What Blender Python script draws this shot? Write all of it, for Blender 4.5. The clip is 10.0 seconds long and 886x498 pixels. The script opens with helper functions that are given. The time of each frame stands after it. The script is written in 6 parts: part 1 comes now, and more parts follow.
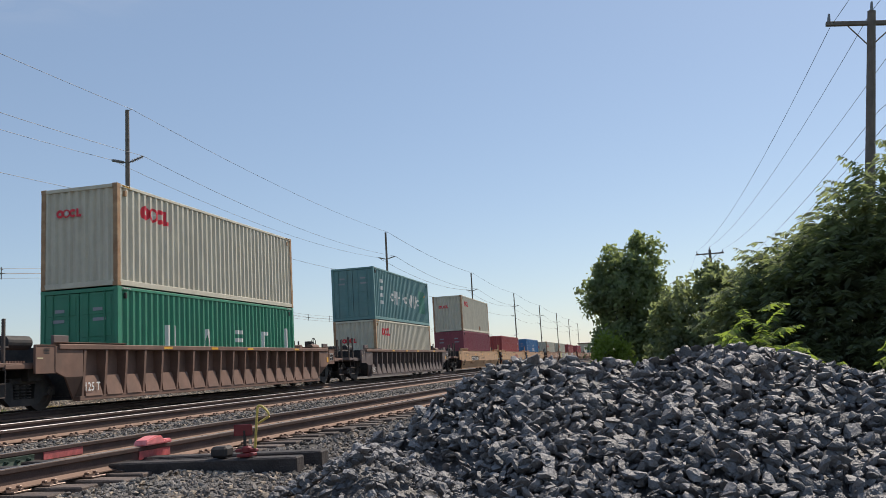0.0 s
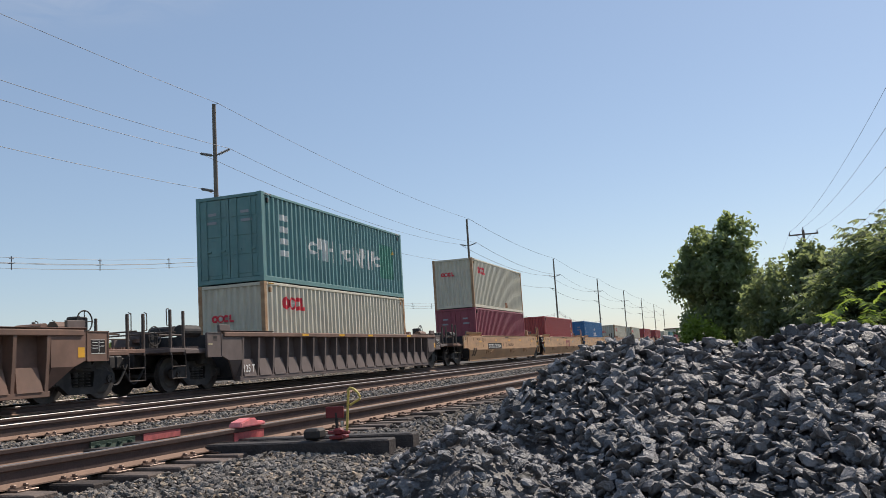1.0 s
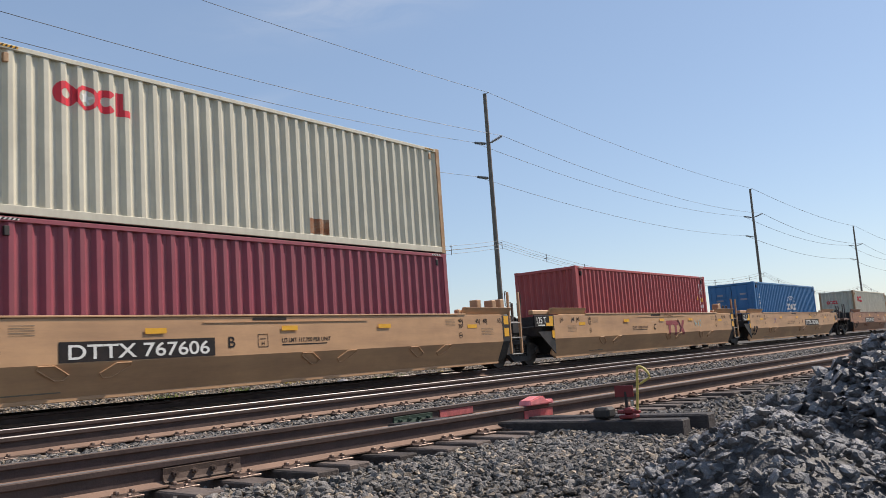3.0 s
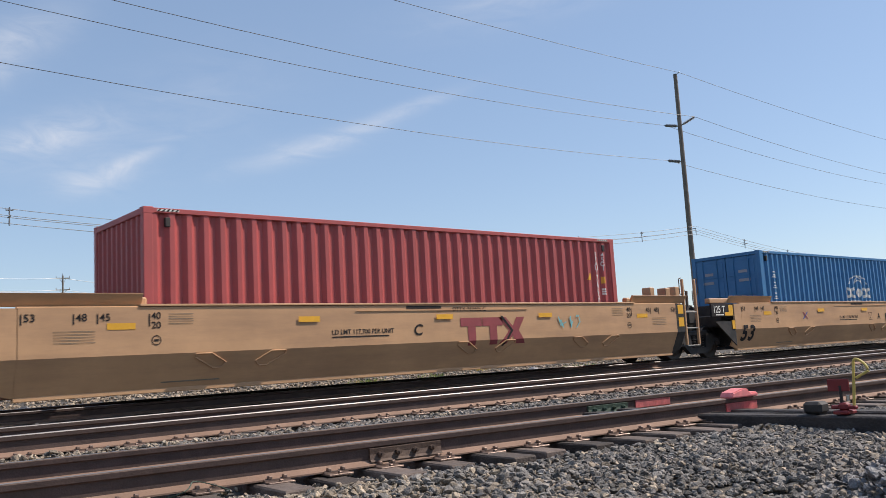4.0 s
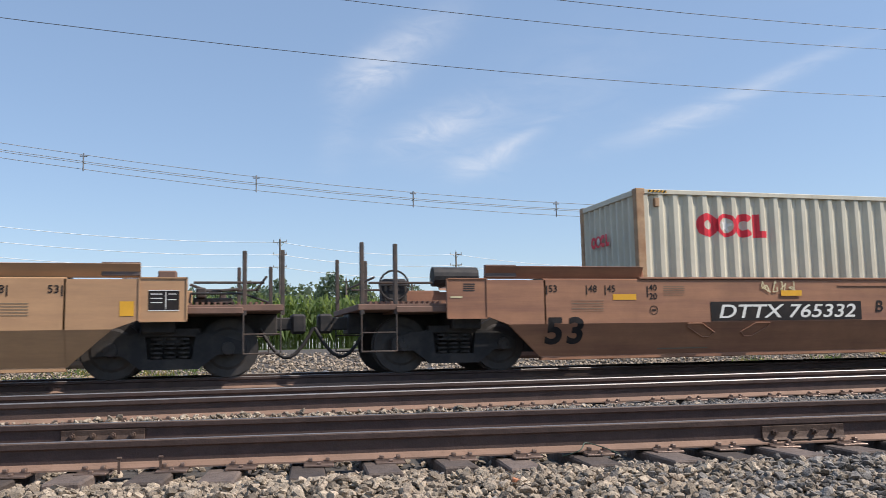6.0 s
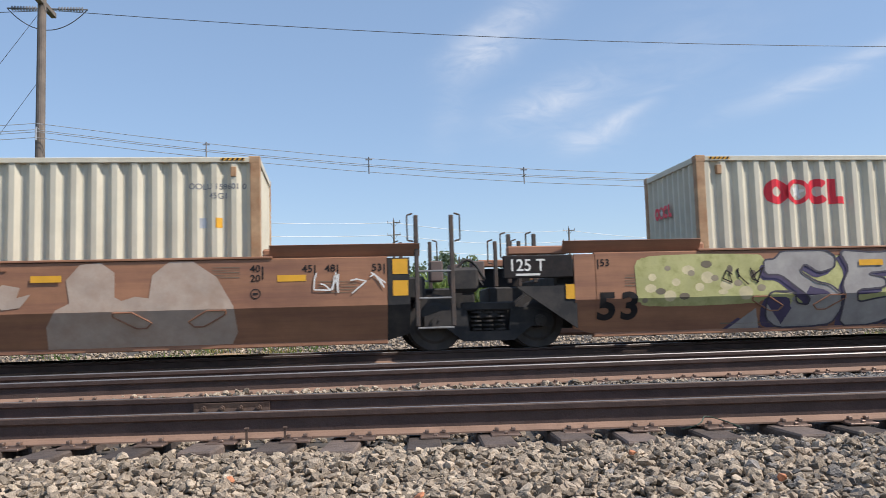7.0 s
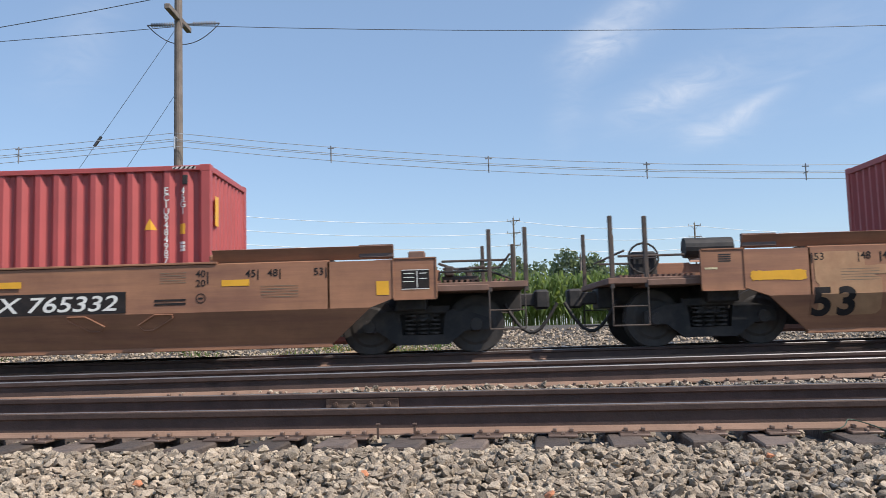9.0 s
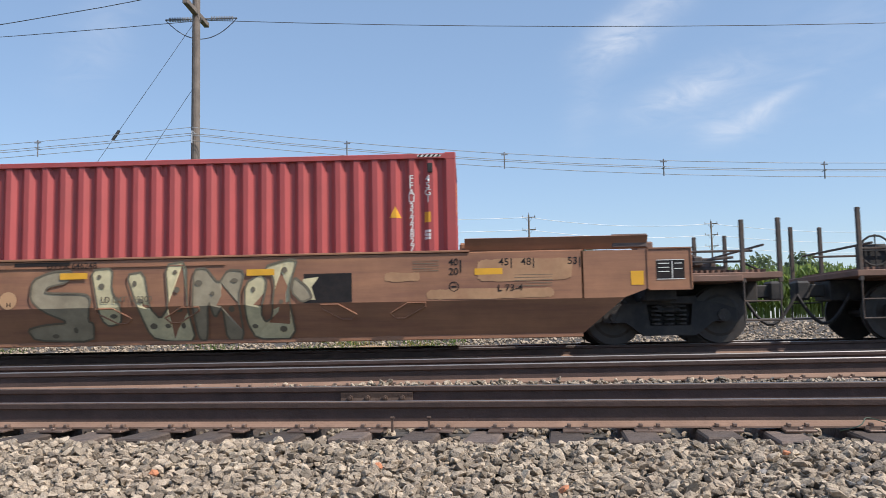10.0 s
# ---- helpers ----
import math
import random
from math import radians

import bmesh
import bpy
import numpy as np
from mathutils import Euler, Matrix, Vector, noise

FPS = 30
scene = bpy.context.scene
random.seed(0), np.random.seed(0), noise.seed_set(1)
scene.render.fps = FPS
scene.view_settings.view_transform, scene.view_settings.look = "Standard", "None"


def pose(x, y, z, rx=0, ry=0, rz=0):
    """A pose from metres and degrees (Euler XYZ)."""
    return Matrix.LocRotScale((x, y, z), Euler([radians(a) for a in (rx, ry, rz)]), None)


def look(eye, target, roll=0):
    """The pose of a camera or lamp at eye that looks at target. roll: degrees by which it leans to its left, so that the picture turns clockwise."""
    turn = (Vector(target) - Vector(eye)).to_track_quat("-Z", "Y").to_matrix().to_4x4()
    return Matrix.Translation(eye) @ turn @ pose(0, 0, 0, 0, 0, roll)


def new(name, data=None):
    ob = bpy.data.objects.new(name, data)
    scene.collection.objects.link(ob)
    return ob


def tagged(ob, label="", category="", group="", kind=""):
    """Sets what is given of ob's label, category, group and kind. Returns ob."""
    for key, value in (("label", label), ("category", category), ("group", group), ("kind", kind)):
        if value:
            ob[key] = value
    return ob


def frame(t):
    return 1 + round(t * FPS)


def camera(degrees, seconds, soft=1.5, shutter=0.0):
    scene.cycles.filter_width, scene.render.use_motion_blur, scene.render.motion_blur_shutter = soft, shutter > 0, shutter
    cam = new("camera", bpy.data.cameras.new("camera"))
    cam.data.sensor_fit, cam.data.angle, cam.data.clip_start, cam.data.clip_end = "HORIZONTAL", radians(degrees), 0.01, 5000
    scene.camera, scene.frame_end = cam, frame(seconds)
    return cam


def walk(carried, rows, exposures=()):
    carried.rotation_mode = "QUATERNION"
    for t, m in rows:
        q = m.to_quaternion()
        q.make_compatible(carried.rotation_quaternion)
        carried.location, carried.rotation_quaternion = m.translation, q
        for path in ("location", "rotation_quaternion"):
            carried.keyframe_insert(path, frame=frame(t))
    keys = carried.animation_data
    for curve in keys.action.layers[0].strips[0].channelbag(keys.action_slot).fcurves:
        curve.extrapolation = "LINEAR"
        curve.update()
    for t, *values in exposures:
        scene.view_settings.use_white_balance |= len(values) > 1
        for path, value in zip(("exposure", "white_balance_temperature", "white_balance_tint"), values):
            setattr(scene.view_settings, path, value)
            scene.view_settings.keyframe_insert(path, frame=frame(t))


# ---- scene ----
cam = camera(55.2, 10.0, soft=0.5, shutter=0.04)
PATH = [
    (0, pose(-0.070, -0.168, 0.532, 97.80, 3.24, -76.91)),
    (0.5, pose(0.072, -0.081, 0.506, 97.38, 3.35, -74.47)),
    (1, pose(0.077, -0.043, 0.485, 97.25, 3.50, -71.35)),
    (1.5, pose(0.188, 0.023, 0.466, 97.09, 3.69, -67.43)),
    (2, pose(0.185, 0.047, 0.471, 96.98, 3.78, -62.61)),
    (2.5, pose(0.154, 0.060, 0.472, 97.02, 3.84, -58.07)),
    (3, pose(0.126, 0.054, 0.467, 97.20, 3.99, -52.70)),
    (4.5, pose(-0.011, 0.077, 0.468, 97.19, 2.50, -33.60)),
    (5, pose(-0.091, 0.070, 0.463, 97.21, 1.71, -27.34)),
    (6.5, pose(-0.029, 0.002, 0.414, 95.94, 1.27, -10.55)),
    (7, pose(-0.033, 0.012, 0.401, 95.20, 1.68, -7.47)),
    (7.5, pose(-0.031, -0.008, 0.395, 94.81, 2.06, -4.66)),
    (8, pose(-0.054, 0.002, 0.399, 94.87, 2.11, -2.53)),
    (8.5, pose(-0.062, -0.015, 0.408, 95.08, 2.01, -0.80)),
    (9, pose(-0.073, -0.026, 0.405, 95.32, 1.67, 0.65)),
    (9.5, pose(-0.082, -0.029, 0.396, 95.27, 1.31, 1.35)),
    (10, pose(-0.079, -0.023, 0.389, 95.09, 1.12, 1.61)),
]
walk(cam, PATH, [(0.0, -0.18, 7050, 13), (3.0, -0.04, 6950, 14), (5.0, 0.06, 6750, 13.5), (10.0, 0.1, 6550, 12)])

# world, sun, exposure
SUN_DIR = Vector((0.82, -0.43, 0.0)).normalized() * math.cos(radians(49)) + Vector((0, 0, math.sin(radians(49))))
world = bpy.data.worlds.new("sky")
scene.world = world
world.use_nodes = True
wn, wl = world.node_tree.nodes, world.node_tree.links
wn.clear()
sky = wn.new("ShaderNodeTexSky")
sky.sky_type = "NISHITA"
sky.sun_disc = False
sky.sun_elevation = radians(49)
sky.sun_rotation = math.atan2(SUN_DIR.x, SUN_DIR.y)
sky.air_density, sky.dust_density, sky.ozone_density = 1.0, 0.4, 2.6
wbg = wn.new("ShaderNodeBackground")
wbg.inputs["Strength"].default_value = 0.145
wout = wn.new("ShaderNodeOutputWorld")
# thin streaks of high cloud
def wmath(op, *args, clamp=False):
    nd = wn.new("ShaderNodeMath")
    nd.operation, nd.use_clamp = op, clamp
    for k, a in enumerate(args):
        if isinstance(a, (int, float)):
            nd.inputs[k].default_value = a
        else:
            wl.new(a, nd.inputs[k])
    return nd.outputs[0]


def wdot(v):
    nd = wn.new("ShaderNodeVectorMath")
    nd.operation = "DOT_PRODUCT"
    wl.new(wtc.outputs["Generated"], nd.inputs[0])
    nd.inputs[1].default_value = v
    return nd.outputs["Value"]


wtc = wn.new("ShaderNodeTexCoord")
wco = wn.new("ShaderNodeMapping")
wco.inputs["Rotation"].default_value = (0.1, 0.45, 0.2)
wco.inputs["Scale"].default_value = (14.0, 5.0, 40.0)
wl.new(wtc.outputs["Generated"], wco.inputs["Vector"])
wns = wn.new("ShaderNodeTexNoise")
wns.inputs["Scale"].default_value = 1.3
wns.inputs["Detail"].default_value = 9
wns.inputs["Roughness"].default_value = 0.6
wns.inputs["Distortion"].default_value = 0.8
wl.new(wco.outputs["Vector"], wns.inputs["Vector"])
wrp = wn.new("ShaderNodeMapRange")
wrp.inputs["From Min"].default_value, wrp.inputs["From Max"].default_value = 0.3, 0.72
wrp.inputs["To Min"].default_value, wrp.inputs["To Max"].default_value = 0.12, 1.0
wl.new(wns.outputs["Fac"], wrp.inputs["Value"])


def wisp(az, el, tilt, long, wide, amount):
    """One streak of cirrus round a bearing and a height, in degrees; its half sizes in radians."""
    az, el, tilt = radians(az), radians(el), radians(tilt)
    mid = Vector((math.sin(az) * math.cos(el), math.cos(az) * math.cos(el), math.sin(el)))
    right = Vector((math.cos(az), -math.sin(az), 0))
    up = right.cross(mid)
    u = wmath("DIVIDE", wdot(right * math.cos(tilt) + up * math.sin(tilt)), long)
    v = wmath("DIVIDE", wdot(up * math.cos(tilt) - right * math.sin(tilt)), wide)
    g = wmath("EXPONENT", wmath("MULTIPLY", wmath("ADD", wmath("MULTIPLY", u, u), wmath("MULTIPLY", v, v)), -1.0))
    front = wmath("GREATER_THAN", wdot(mid), 0.0)
    return wmath("MULTIPLY", wmath("MULTIPLY", g, front), amount)


cloud = None
for w in ((10.7, 18.4, 25, 0.042, 0.022, 0.62), (13.4, 20.3, 32, 0.06, 0.022, 0.4), (15.6, 14.9, 17, 0.06, 0.018, 0.45), (17.8, 12.3, 12, 0.036, 0.016, 0.6), (20.3, 13.5, 30, 0.035, 0.007, 0.45), (13.8, 14.0, 20, 0.05, 0.025, 0.2),
          (31.5, 14.3, 14, 0.08, 0.013, 0.42), (37.5, 16.3, 18, 0.07, 0.008, 0.42), (23.0, 16.5, 25, 0.12, 0.05, 0.14), (8.5, 14.5, 70, 0.05, 0.02, 0.16), (-24.0, 18.0, 60, 0.06, 0.03, 0.2), (48.0, 24.0, 10, 0.12, 0.03, 0.3), (62.0, 27.0, 15, 0.14, 0.03, 0.2)):
    g = wisp(*w)
    cloud = g if cloud is None else wmath("ADD", cloud, g)
# thin even haze that pales the blue, then the cirrus over it
whz = wn.new("ShaderNodeMix")
whz.data_type = "RGBA"
whz.inputs["Factor"].default_value = 0.38
whz.inputs["B"].default_value = (2.35, 3.55, 5.3, 1)
wl.new(sky.outputs["Color"], whz.inputs["A"])
wmx = wn.new("ShaderNodeMix")
wmx.data_type = "RGBA"
wmx.inputs["B"].default_value = (5.2, 5.6, 6.2, 1)
wl.new(wmath("MULTIPLY", wrp.outputs["Result"], cloud, clamp=True), wmx.inputs["Factor"])
wl.new(whz.outputs["Result"], wmx.inputs["A"])
wl.new(wmx.outputs["Result"], wbg.inputs["Color"])
wl.new(wbg.outputs["Background"], wout.inputs["Surface"])
sun = new("sun", bpy.data.lights.new("sun", "SUN"))
sun.data.energy, sun.data.angle, sun.data.color = 5.0, radians(0.6), (1.0, 0.95, 0.87)
sun.matrix_basis = look((0, 0, 60), Vector((0, 0, 60)) - SUN_DIR)


# ---- materials ----
def mat(name, color, rough=0.7, metal=0.0, vary=0.25, scale=4.0, bump=0.0, bump_scale=40.0, dirt=None, dirt_amt=0.4, dirt_scale=1.5, per_object=0.0, per_island=0.0, streak=None, spec=0.5):
    m = bpy.data.materials.new(name)
    m.use_nodes = True
    nt = m.node_tree
    n, l = nt.nodes, nt.links
    bsdf = n["Principled BSDF"]
    bsdf.inputs["Roughness"].default_value = rough
    bsdf.inputs["Metallic"].default_value = metal
    bsdf.inputs["Specular IOR Level"].default_value = spec
    tc = n.new("ShaderNodeTexCoord")
    n1 = n.new("ShaderNodeTexNoise")
    n1.inputs["Scale"].default_value, n1.inputs["Detail"].default_value, n1.inputs["Roughness"].default_value = scale, 8, 0.65
    l.new(tc.outputs["Object"], n1.inputs["Vector"])
    r1 = n.new("ShaderNodeMapRange")
    r1.inputs["From Min"].default_value, r1.inputs["From Max"].default_value = 0.3, 0.7
    r1.inputs["To Min"].default_value, r1.inputs["To Max"].default_value = 1 - vary, 1 + vary
    l.new(n1.outputs["Fac"], r1.inputs["Value"])
    mul = n.new("ShaderNodeMix")
    mul.data_type, mul.blend_type = "RGBA", "MULTIPLY"
    mul.inputs["Factor"].default_value = 1
    mul.inputs["A"].default_value = (*color, 1)
    l.new(r1.outputs["Result"], mul.inputs["B"])
    out = mul.outputs["Result"]
    if dirt:
        n2 = n.new("ShaderNodeTexNoise")
        n2.inputs["Scale"].default_value, n2.inputs["Detail"].default_value, n2.inputs["Roughness"].default_value = dirt_scale, 9, 0.7
        if streak:
            mp = n.new("ShaderNodeMapping")
            mp.inputs["Scale"].default_value = streak
            l.new(tc.outputs["Object"], mp.inputs["Vector"])
            l.new(mp.outputs["Vector"], n2.inputs["Vector"])
        else:
            l.new(tc.outputs["Object"], n2.inputs["Vector"])
        r2 = n.new("ShaderNodeMapRange")
        r2.inputs["From Min"].default_value, r2.inputs["From Max"].default_value = 0.42, 0.72
        r2.inputs["To Max"].default_value = dirt_amt
        l.new(n2.outputs["Fac"], r2.inputs["Value"])
        mx = n.new("ShaderNodeMix")
        mx.data_type = "RGBA"
        mx.inputs["B"].default_value = (*dirt, 1)
        l.new(r2.outputs["Result"], mx.inputs["Factor"])
        l.new(out, mx.inputs["A"])
        out = mx.outputs["Result"]
    if per_object or per_island:
        src = n.new("ShaderNodeObjectInfo").outputs["Random"] if per_object else n.new("ShaderNodeNewGeometry").outputs["Random Per Island"]
        amt = per_object or per_island
        r3 = n.new("ShaderNodeMapRange")
        r3.inputs["To Min"].default_value, r3.inputs["To Max"].default_value = 1 - amt, 1 + amt
        l.new(src, r3.inputs["Value"])
        m3 = n.new("ShaderNodeMix")
        m3.data_type, m3.blend_type = "RGBA", "MULTIPLY"
        m3.inputs["Factor"].default_value = 1
        l.new(out, m3.inputs["A"])
        l.new(r3.outputs["Result"], m3.inputs["B"])
        out = m3.outputs["Result"]
    l.new(out, bsdf.inputs["Base Color"])
    if bump:
        n3 = n.new("ShaderNodeTexNoise")
        n3.inputs["Scale"].default_value, n3.inputs["Detail"].default_value = bump_scale, 6
        l.new(tc.outputs["Object"], n3.inputs["Vector"])
        b = n.new("ShaderNodeBump")
        b.inputs["Strength"].default_value, b.inputs["Distance"].default_value = bump, 0.02
        l.new(n3.outputs["Fac"], b.inputs["Height"])
        l.new(b.outputs["Normal"], bsdf.inputs["Normal"])
    return m


def leaf_mat(name, color, vary=0.35):
    m = mat(name, color, rough=0.75, vary=0.2, scale=1.2, per_island=vary, spec=0.15)
    n, l = m.node_tree.nodes, m.node_tree.links
    bsdf = n["Principled BSDF"]
    tr = n.new("ShaderNodeBsdfTranslucent")
    tr.inputs["Color"].default_value = (color[0] * 1.9, color[1] * 1.8, color[2] * 1.0, 1)
    mx = n.new("ShaderNodeMixShader")
    mx.inputs["Fac"].default_value = 0.55
    l.new(bsdf.outputs["BSDF"], mx.inputs[1])
    l.new(tr.outputs["BSDF"], mx.inputs[2])
    l.new(mx.outputs["Shader"], n["Material Output"].inputs["Surface"])
    return m


# fines coloured darker than the stones, painting shade into the gaps between them
M_GROUND = mat("gap_shade_fines", (0.075, 0.064, 0.054), 0.95, vary=0.45, scale=14, bump=0.9, bump_scale=24, dirt=(0.07, 0.06, 0.05), dirt_scale=3)
M_STONE = mat("ballast_stone", (0.335, 0.27, 0.2), 0.85, vary=0.4, scale=30, bump=0.6, bump_scale=90, per_island=0.5, dirt=(0.2, 0.14, 0.1), dirt_scale=4, dirt_amt=0.6)
# darker copy of the ballast stone, with backlit shade put into its colour
M_STONE_BACKLIT = mat("backlit_ballast_stone", (0.17, 0.155, 0.14), 0.85, vary=0.4, scale=30, bump=0.6, bump_scale=90, per_island=0.6, dirt=(0.13, 0.1, 0.08), dirt_scale=4, dirt_amt=0.5)
M_STONE_P = mat("ballast_stone_single", (0.335, 0.27, 0.2), 0.85, vary=0.4, scale=30, bump=0.6, bump_scale=90, per_object=0.5, dirt=(0.2, 0.14, 0.1), dirt_scale=4, dirt_amt=0.6)
M_ROCK = mat("crushed_rock", (0.128, 0.126, 0.13), 0.5, vary=0.4, scale=14, bump=0.9, bump_scale=45, per_island=0.5, dirt=(0.25, 0.2, 0.16), dirt_amt=0.35, dirt_scale=1.1)
M_ROCK_P = mat("crushed_rock_single", (0.128, 0.126, 0.13), 0.5, vary=0.4, scale=3, bump=0.9, bump_scale=7, per_object=0.5, dirt=(0.25, 0.2, 0.16), dirt_amt=0.35, dirt_scale=5)
M_RAIL = mat("rusty_rail", (0.085, 0.052, 0.04), 0.75, 0.15, vary=0.25, scale=6, bump=0.2, bump_scale=50, dirt=(0.2, 0.14, 0.1), dirt_amt=0.5, dirt_scale=3)
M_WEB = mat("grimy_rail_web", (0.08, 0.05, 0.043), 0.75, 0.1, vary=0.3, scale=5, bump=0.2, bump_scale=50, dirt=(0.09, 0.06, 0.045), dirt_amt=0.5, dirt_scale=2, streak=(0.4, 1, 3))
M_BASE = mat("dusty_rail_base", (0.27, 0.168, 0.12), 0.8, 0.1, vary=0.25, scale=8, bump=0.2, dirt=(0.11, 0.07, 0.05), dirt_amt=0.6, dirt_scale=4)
M_TIMBER = mat("tarred_timber", (0.036, 0.03, 0.029), 0.8, vary=0.4, scale=7, bump=0.6, bump_scale=30, dirt=(0.1, 0.08, 0.07), dirt_amt=0.4, dirt_scale=3)
M_PINKW = mat("faded_red_overspray", (0.55, 0.13, 0.125), 0.65, vary=0.35, scale=9, dirt=(0.12, 0.05, 0.045), dirt_amt=0.6, dirt_scale=6)
M_HEAD = mat("worn_rail_head", (0.26, 0.245, 0.235), 0.5, 0.7, vary=0.2, scale=8, dirt=(0.14, 0.1, 0.08), dirt_amt=0.35, dirt_scale=6)
M_TIE = mat("creosote_timber", (0.085, 0.064, 0.054), 0.85, vary=0.45, scale=9, bump=0.7, bump_scale=30, dirt=(0.22, 0.16, 0.125), dirt_amt=0.6, dirt_scale=2, per_object=0.55)
M_PLATE = mat("rusty_tie_plate", (0.21, 0.145, 0.115), 0.48, 0.5, vary=0.3, scale=14, bump=0.2)
M_STEEL = mat("bare_worn_steel", (0.5, 0.48, 0.46), 0.3, 0.9, vary=0.2)
M_TAN = mat("tan_car_paint", (0.53, 0.305, 0.16), 0.55, vary=0.1, scale=1.2, dirt=(0.25, 0.14, 0.085), dirt_amt=0.5, dirt_scale=1.2, streak=(0.35, 1, 2.4))
M_BROWN = mat("faded_brown_car_paint", (0.345, 0.165, 0.09), 0.6, vary=0.2, scale=1.6, dirt=(0.19, 0.085, 0.06), dirt_amt=0.8, dirt_scale=1.5, streak=(0.22, 1, 3.2))
M_OLD = mat("weathered_brown_car_paint", (0.2, 0.112, 0.08), 0.75, vary=0.25, scale=1.5, dirt=(0.13, 0.085, 0.065), dirt_amt=0.7, dirt_scale=2.2, streak=(1, 1, 0.5))
M_OLD2 = mat("weathered_grey_car_paint", (0.14, 0.105, 0.095), 0.75, vary=0.25, scale=1.5, dirt=(0.1, 0.075, 0.065), dirt_amt=0.7, dirt_scale=2.2, streak=(1, 1, 0.5))
M_FADE = mat("faded_stencil_ground", (0.43, 0.245, 0.13), 0.6, vary=0.2, scale=2.5, dirt=(0.34, 0.17, 0.09), dirt_amt=0.8, dirt_scale=3)
M_BLACK = mat("grimy_black_steel", (0.024, 0.023, 0.024), 0.7, 0.1, vary=0.35, scale=3, dirt=(0.09, 0.07, 0.055), dirt_amt=0.5, dirt_scale=3)
M_WHEEL = mat("oily_wheel_steel", (0.055, 0.05, 0.048), 0.6, 0.4, vary=0.3, dirt=(0.11, 0.08, 0.06), dirt_scale=5)
M_GREY = mat("galvanised_steel", (0.45, 0.46, 0.48), 0.45, 0.6, vary=0.1)
M_IRON = mat("grimy_iron_fittings", (0.07, 0.058, 0.052), 0.65, 0.2, vary=0.3, scale=6, dirt=(0.2, 0.12, 0.08), dirt_amt=0.5, dirt_scale=5)
M_STEP = mat("worn_step_steel", (0.3, 0.29, 0.28), 0.5, 0.5, vary=0.2)
M_WIRE = mat("dark_conductor", (0.1, 0.1, 0.105), 0.5, 0.5, vary=0.1)
# near-white colour stands in for sunlight on the far wires
M_PALE = mat("sunlit_pale_wire", (0.75, 0.76, 0.78), 0.6, vary=0.05)
M_ORNG = mat("orange_stone", (0.5, 0.2, 0.1), 0.85, vary=0.2, bump=0.3)
M_CABLE = mat("covered_cable", (0.3, 0.31, 0.33), 0.6, vary=0.1)
M_OVER = mat("thin_whitish_overspray", (0.46, 0.36, 0.29), 0.6, vary=0.15, scale=2, dirt=(0.36, 0.22, 0.14), dirt_scale=2.5, dirt_amt=0.6)
M_POLE = mat("weathered_pole_wood", (0.19, 0.155, 0.13), 0.9, vary=0.25, scale=3, bump=0.5, bump_scale=18, dirt=(0.1, 0.085, 0.075), dirt_scale=4, streak=(6, 6, 0.3))
M_PORC = mat("insulator_polymer", (0.2, 0.2, 0.21), 0.4)
M_YEL = mat("yellow_reflector", (0.75, 0.38, 0.03), 0.45, vary=0.1)
M_YELP = mat("yellow_handle_paint", (0.65, 0.5, 0.13), 0.55, vary=0.2, dirt=(0.3, 0.2, 0.08), dirt_scale=9)
M_REDP = mat("red_target_paint", (0.19, 0.016, 0.02), 0.5, vary=0.15, dirt=(0.2, 0.04, 0.04), dirt_scale=8)
M_PINK = mat("pink_marking_paint", (0.8, 0.25, 0.25), 0.6, vary=0.2, scale=9, dirt=(0.6, 0.1, 0.1), dirt_scale=12)
M_GRN = mat("green_marking_paint", (0.05, 0.08, 0.055), 0.7, vary=0.3, scale=9)
M_WHITE = mat("white_stencil_paint", (0.75, 0.74, 0.7), 0.6, vary=0.12, scale=5, dirt=(0.5, 0.45, 0.4), dirt_scale=7)
M_INK = mat("black_stencil_paint", (0.022, 0.02, 0.021), 0.8, spec=0.2, vary=0.2, scale=6, dirt=(0.14, 0.09, 0.06), dirt_scale=5, dirt_amt=0.15)
M_MAROON = mat("maroon_emblem_paint", (0.27, 0.05, 0.055), 0.6, vary=0.15)
M_ORED = mat("red_emblem_paint", (0.75, 0.03, 0.05), 0.5, vary=0.12, scale=3)
M_SILV = mat("silver_spray_paint", (0.365, 0.34, 0.315), 0.55, 0.0, vary=0.2, scale=2, dirt=(0.24, 0.21, 0.21), dirt_scale=3, dirt_amt=0.6)
M_EDGE = mat("dark_spray_outline", (0.05, 0.042, 0.06), 0.65, vary=0.3, scale=4, dirt=(0.2, 0.18, 0.2), dirt_amt=0.4, dirt_scale=6)
M_MAUVE = mat("mauve_grey_spray_paint", (0.2, 0.175, 0.215), 0.6, vary=0.35, scale=3, dirt=(0.09, 0.07, 0.13), dirt_amt=0.9, dirt_scale=4, streak=(2.5, 1, 0.6))
M_PEWTER = mat("pale_pewter_spray_paint", (0.47, 0.435, 0.41), 0.55, vary=0.22, scale=2, dirt=(0.36, 0.31, 0.29), dirt_scale=3, dirt_amt=0.6)
M_LIL = mat("lilac_spray_paint", (0.52, 0.48, 0.52), 0.55, vary=0.15, scale=2, dirt=(0.45, 0.4, 0.45), dirt_scale=3)
M_BACK = mat("dull_mauve_spray_paint", (0.2, 0.13, 0.12), 0.6, vary=0.3, scale=3)
M_DRAB = mat("drab_olive_spray_paint", (0.33, 0.275, 0.185), 0.6, vary=0.25, scale=3, dirt=(0.2, 0.15, 0.1), dirt_scale=4)
M_FRESH = mat("fresh_green_touch_up_paint", (0.07, 0.25, 0.18), 0.5, vary=0.2, scale=2)
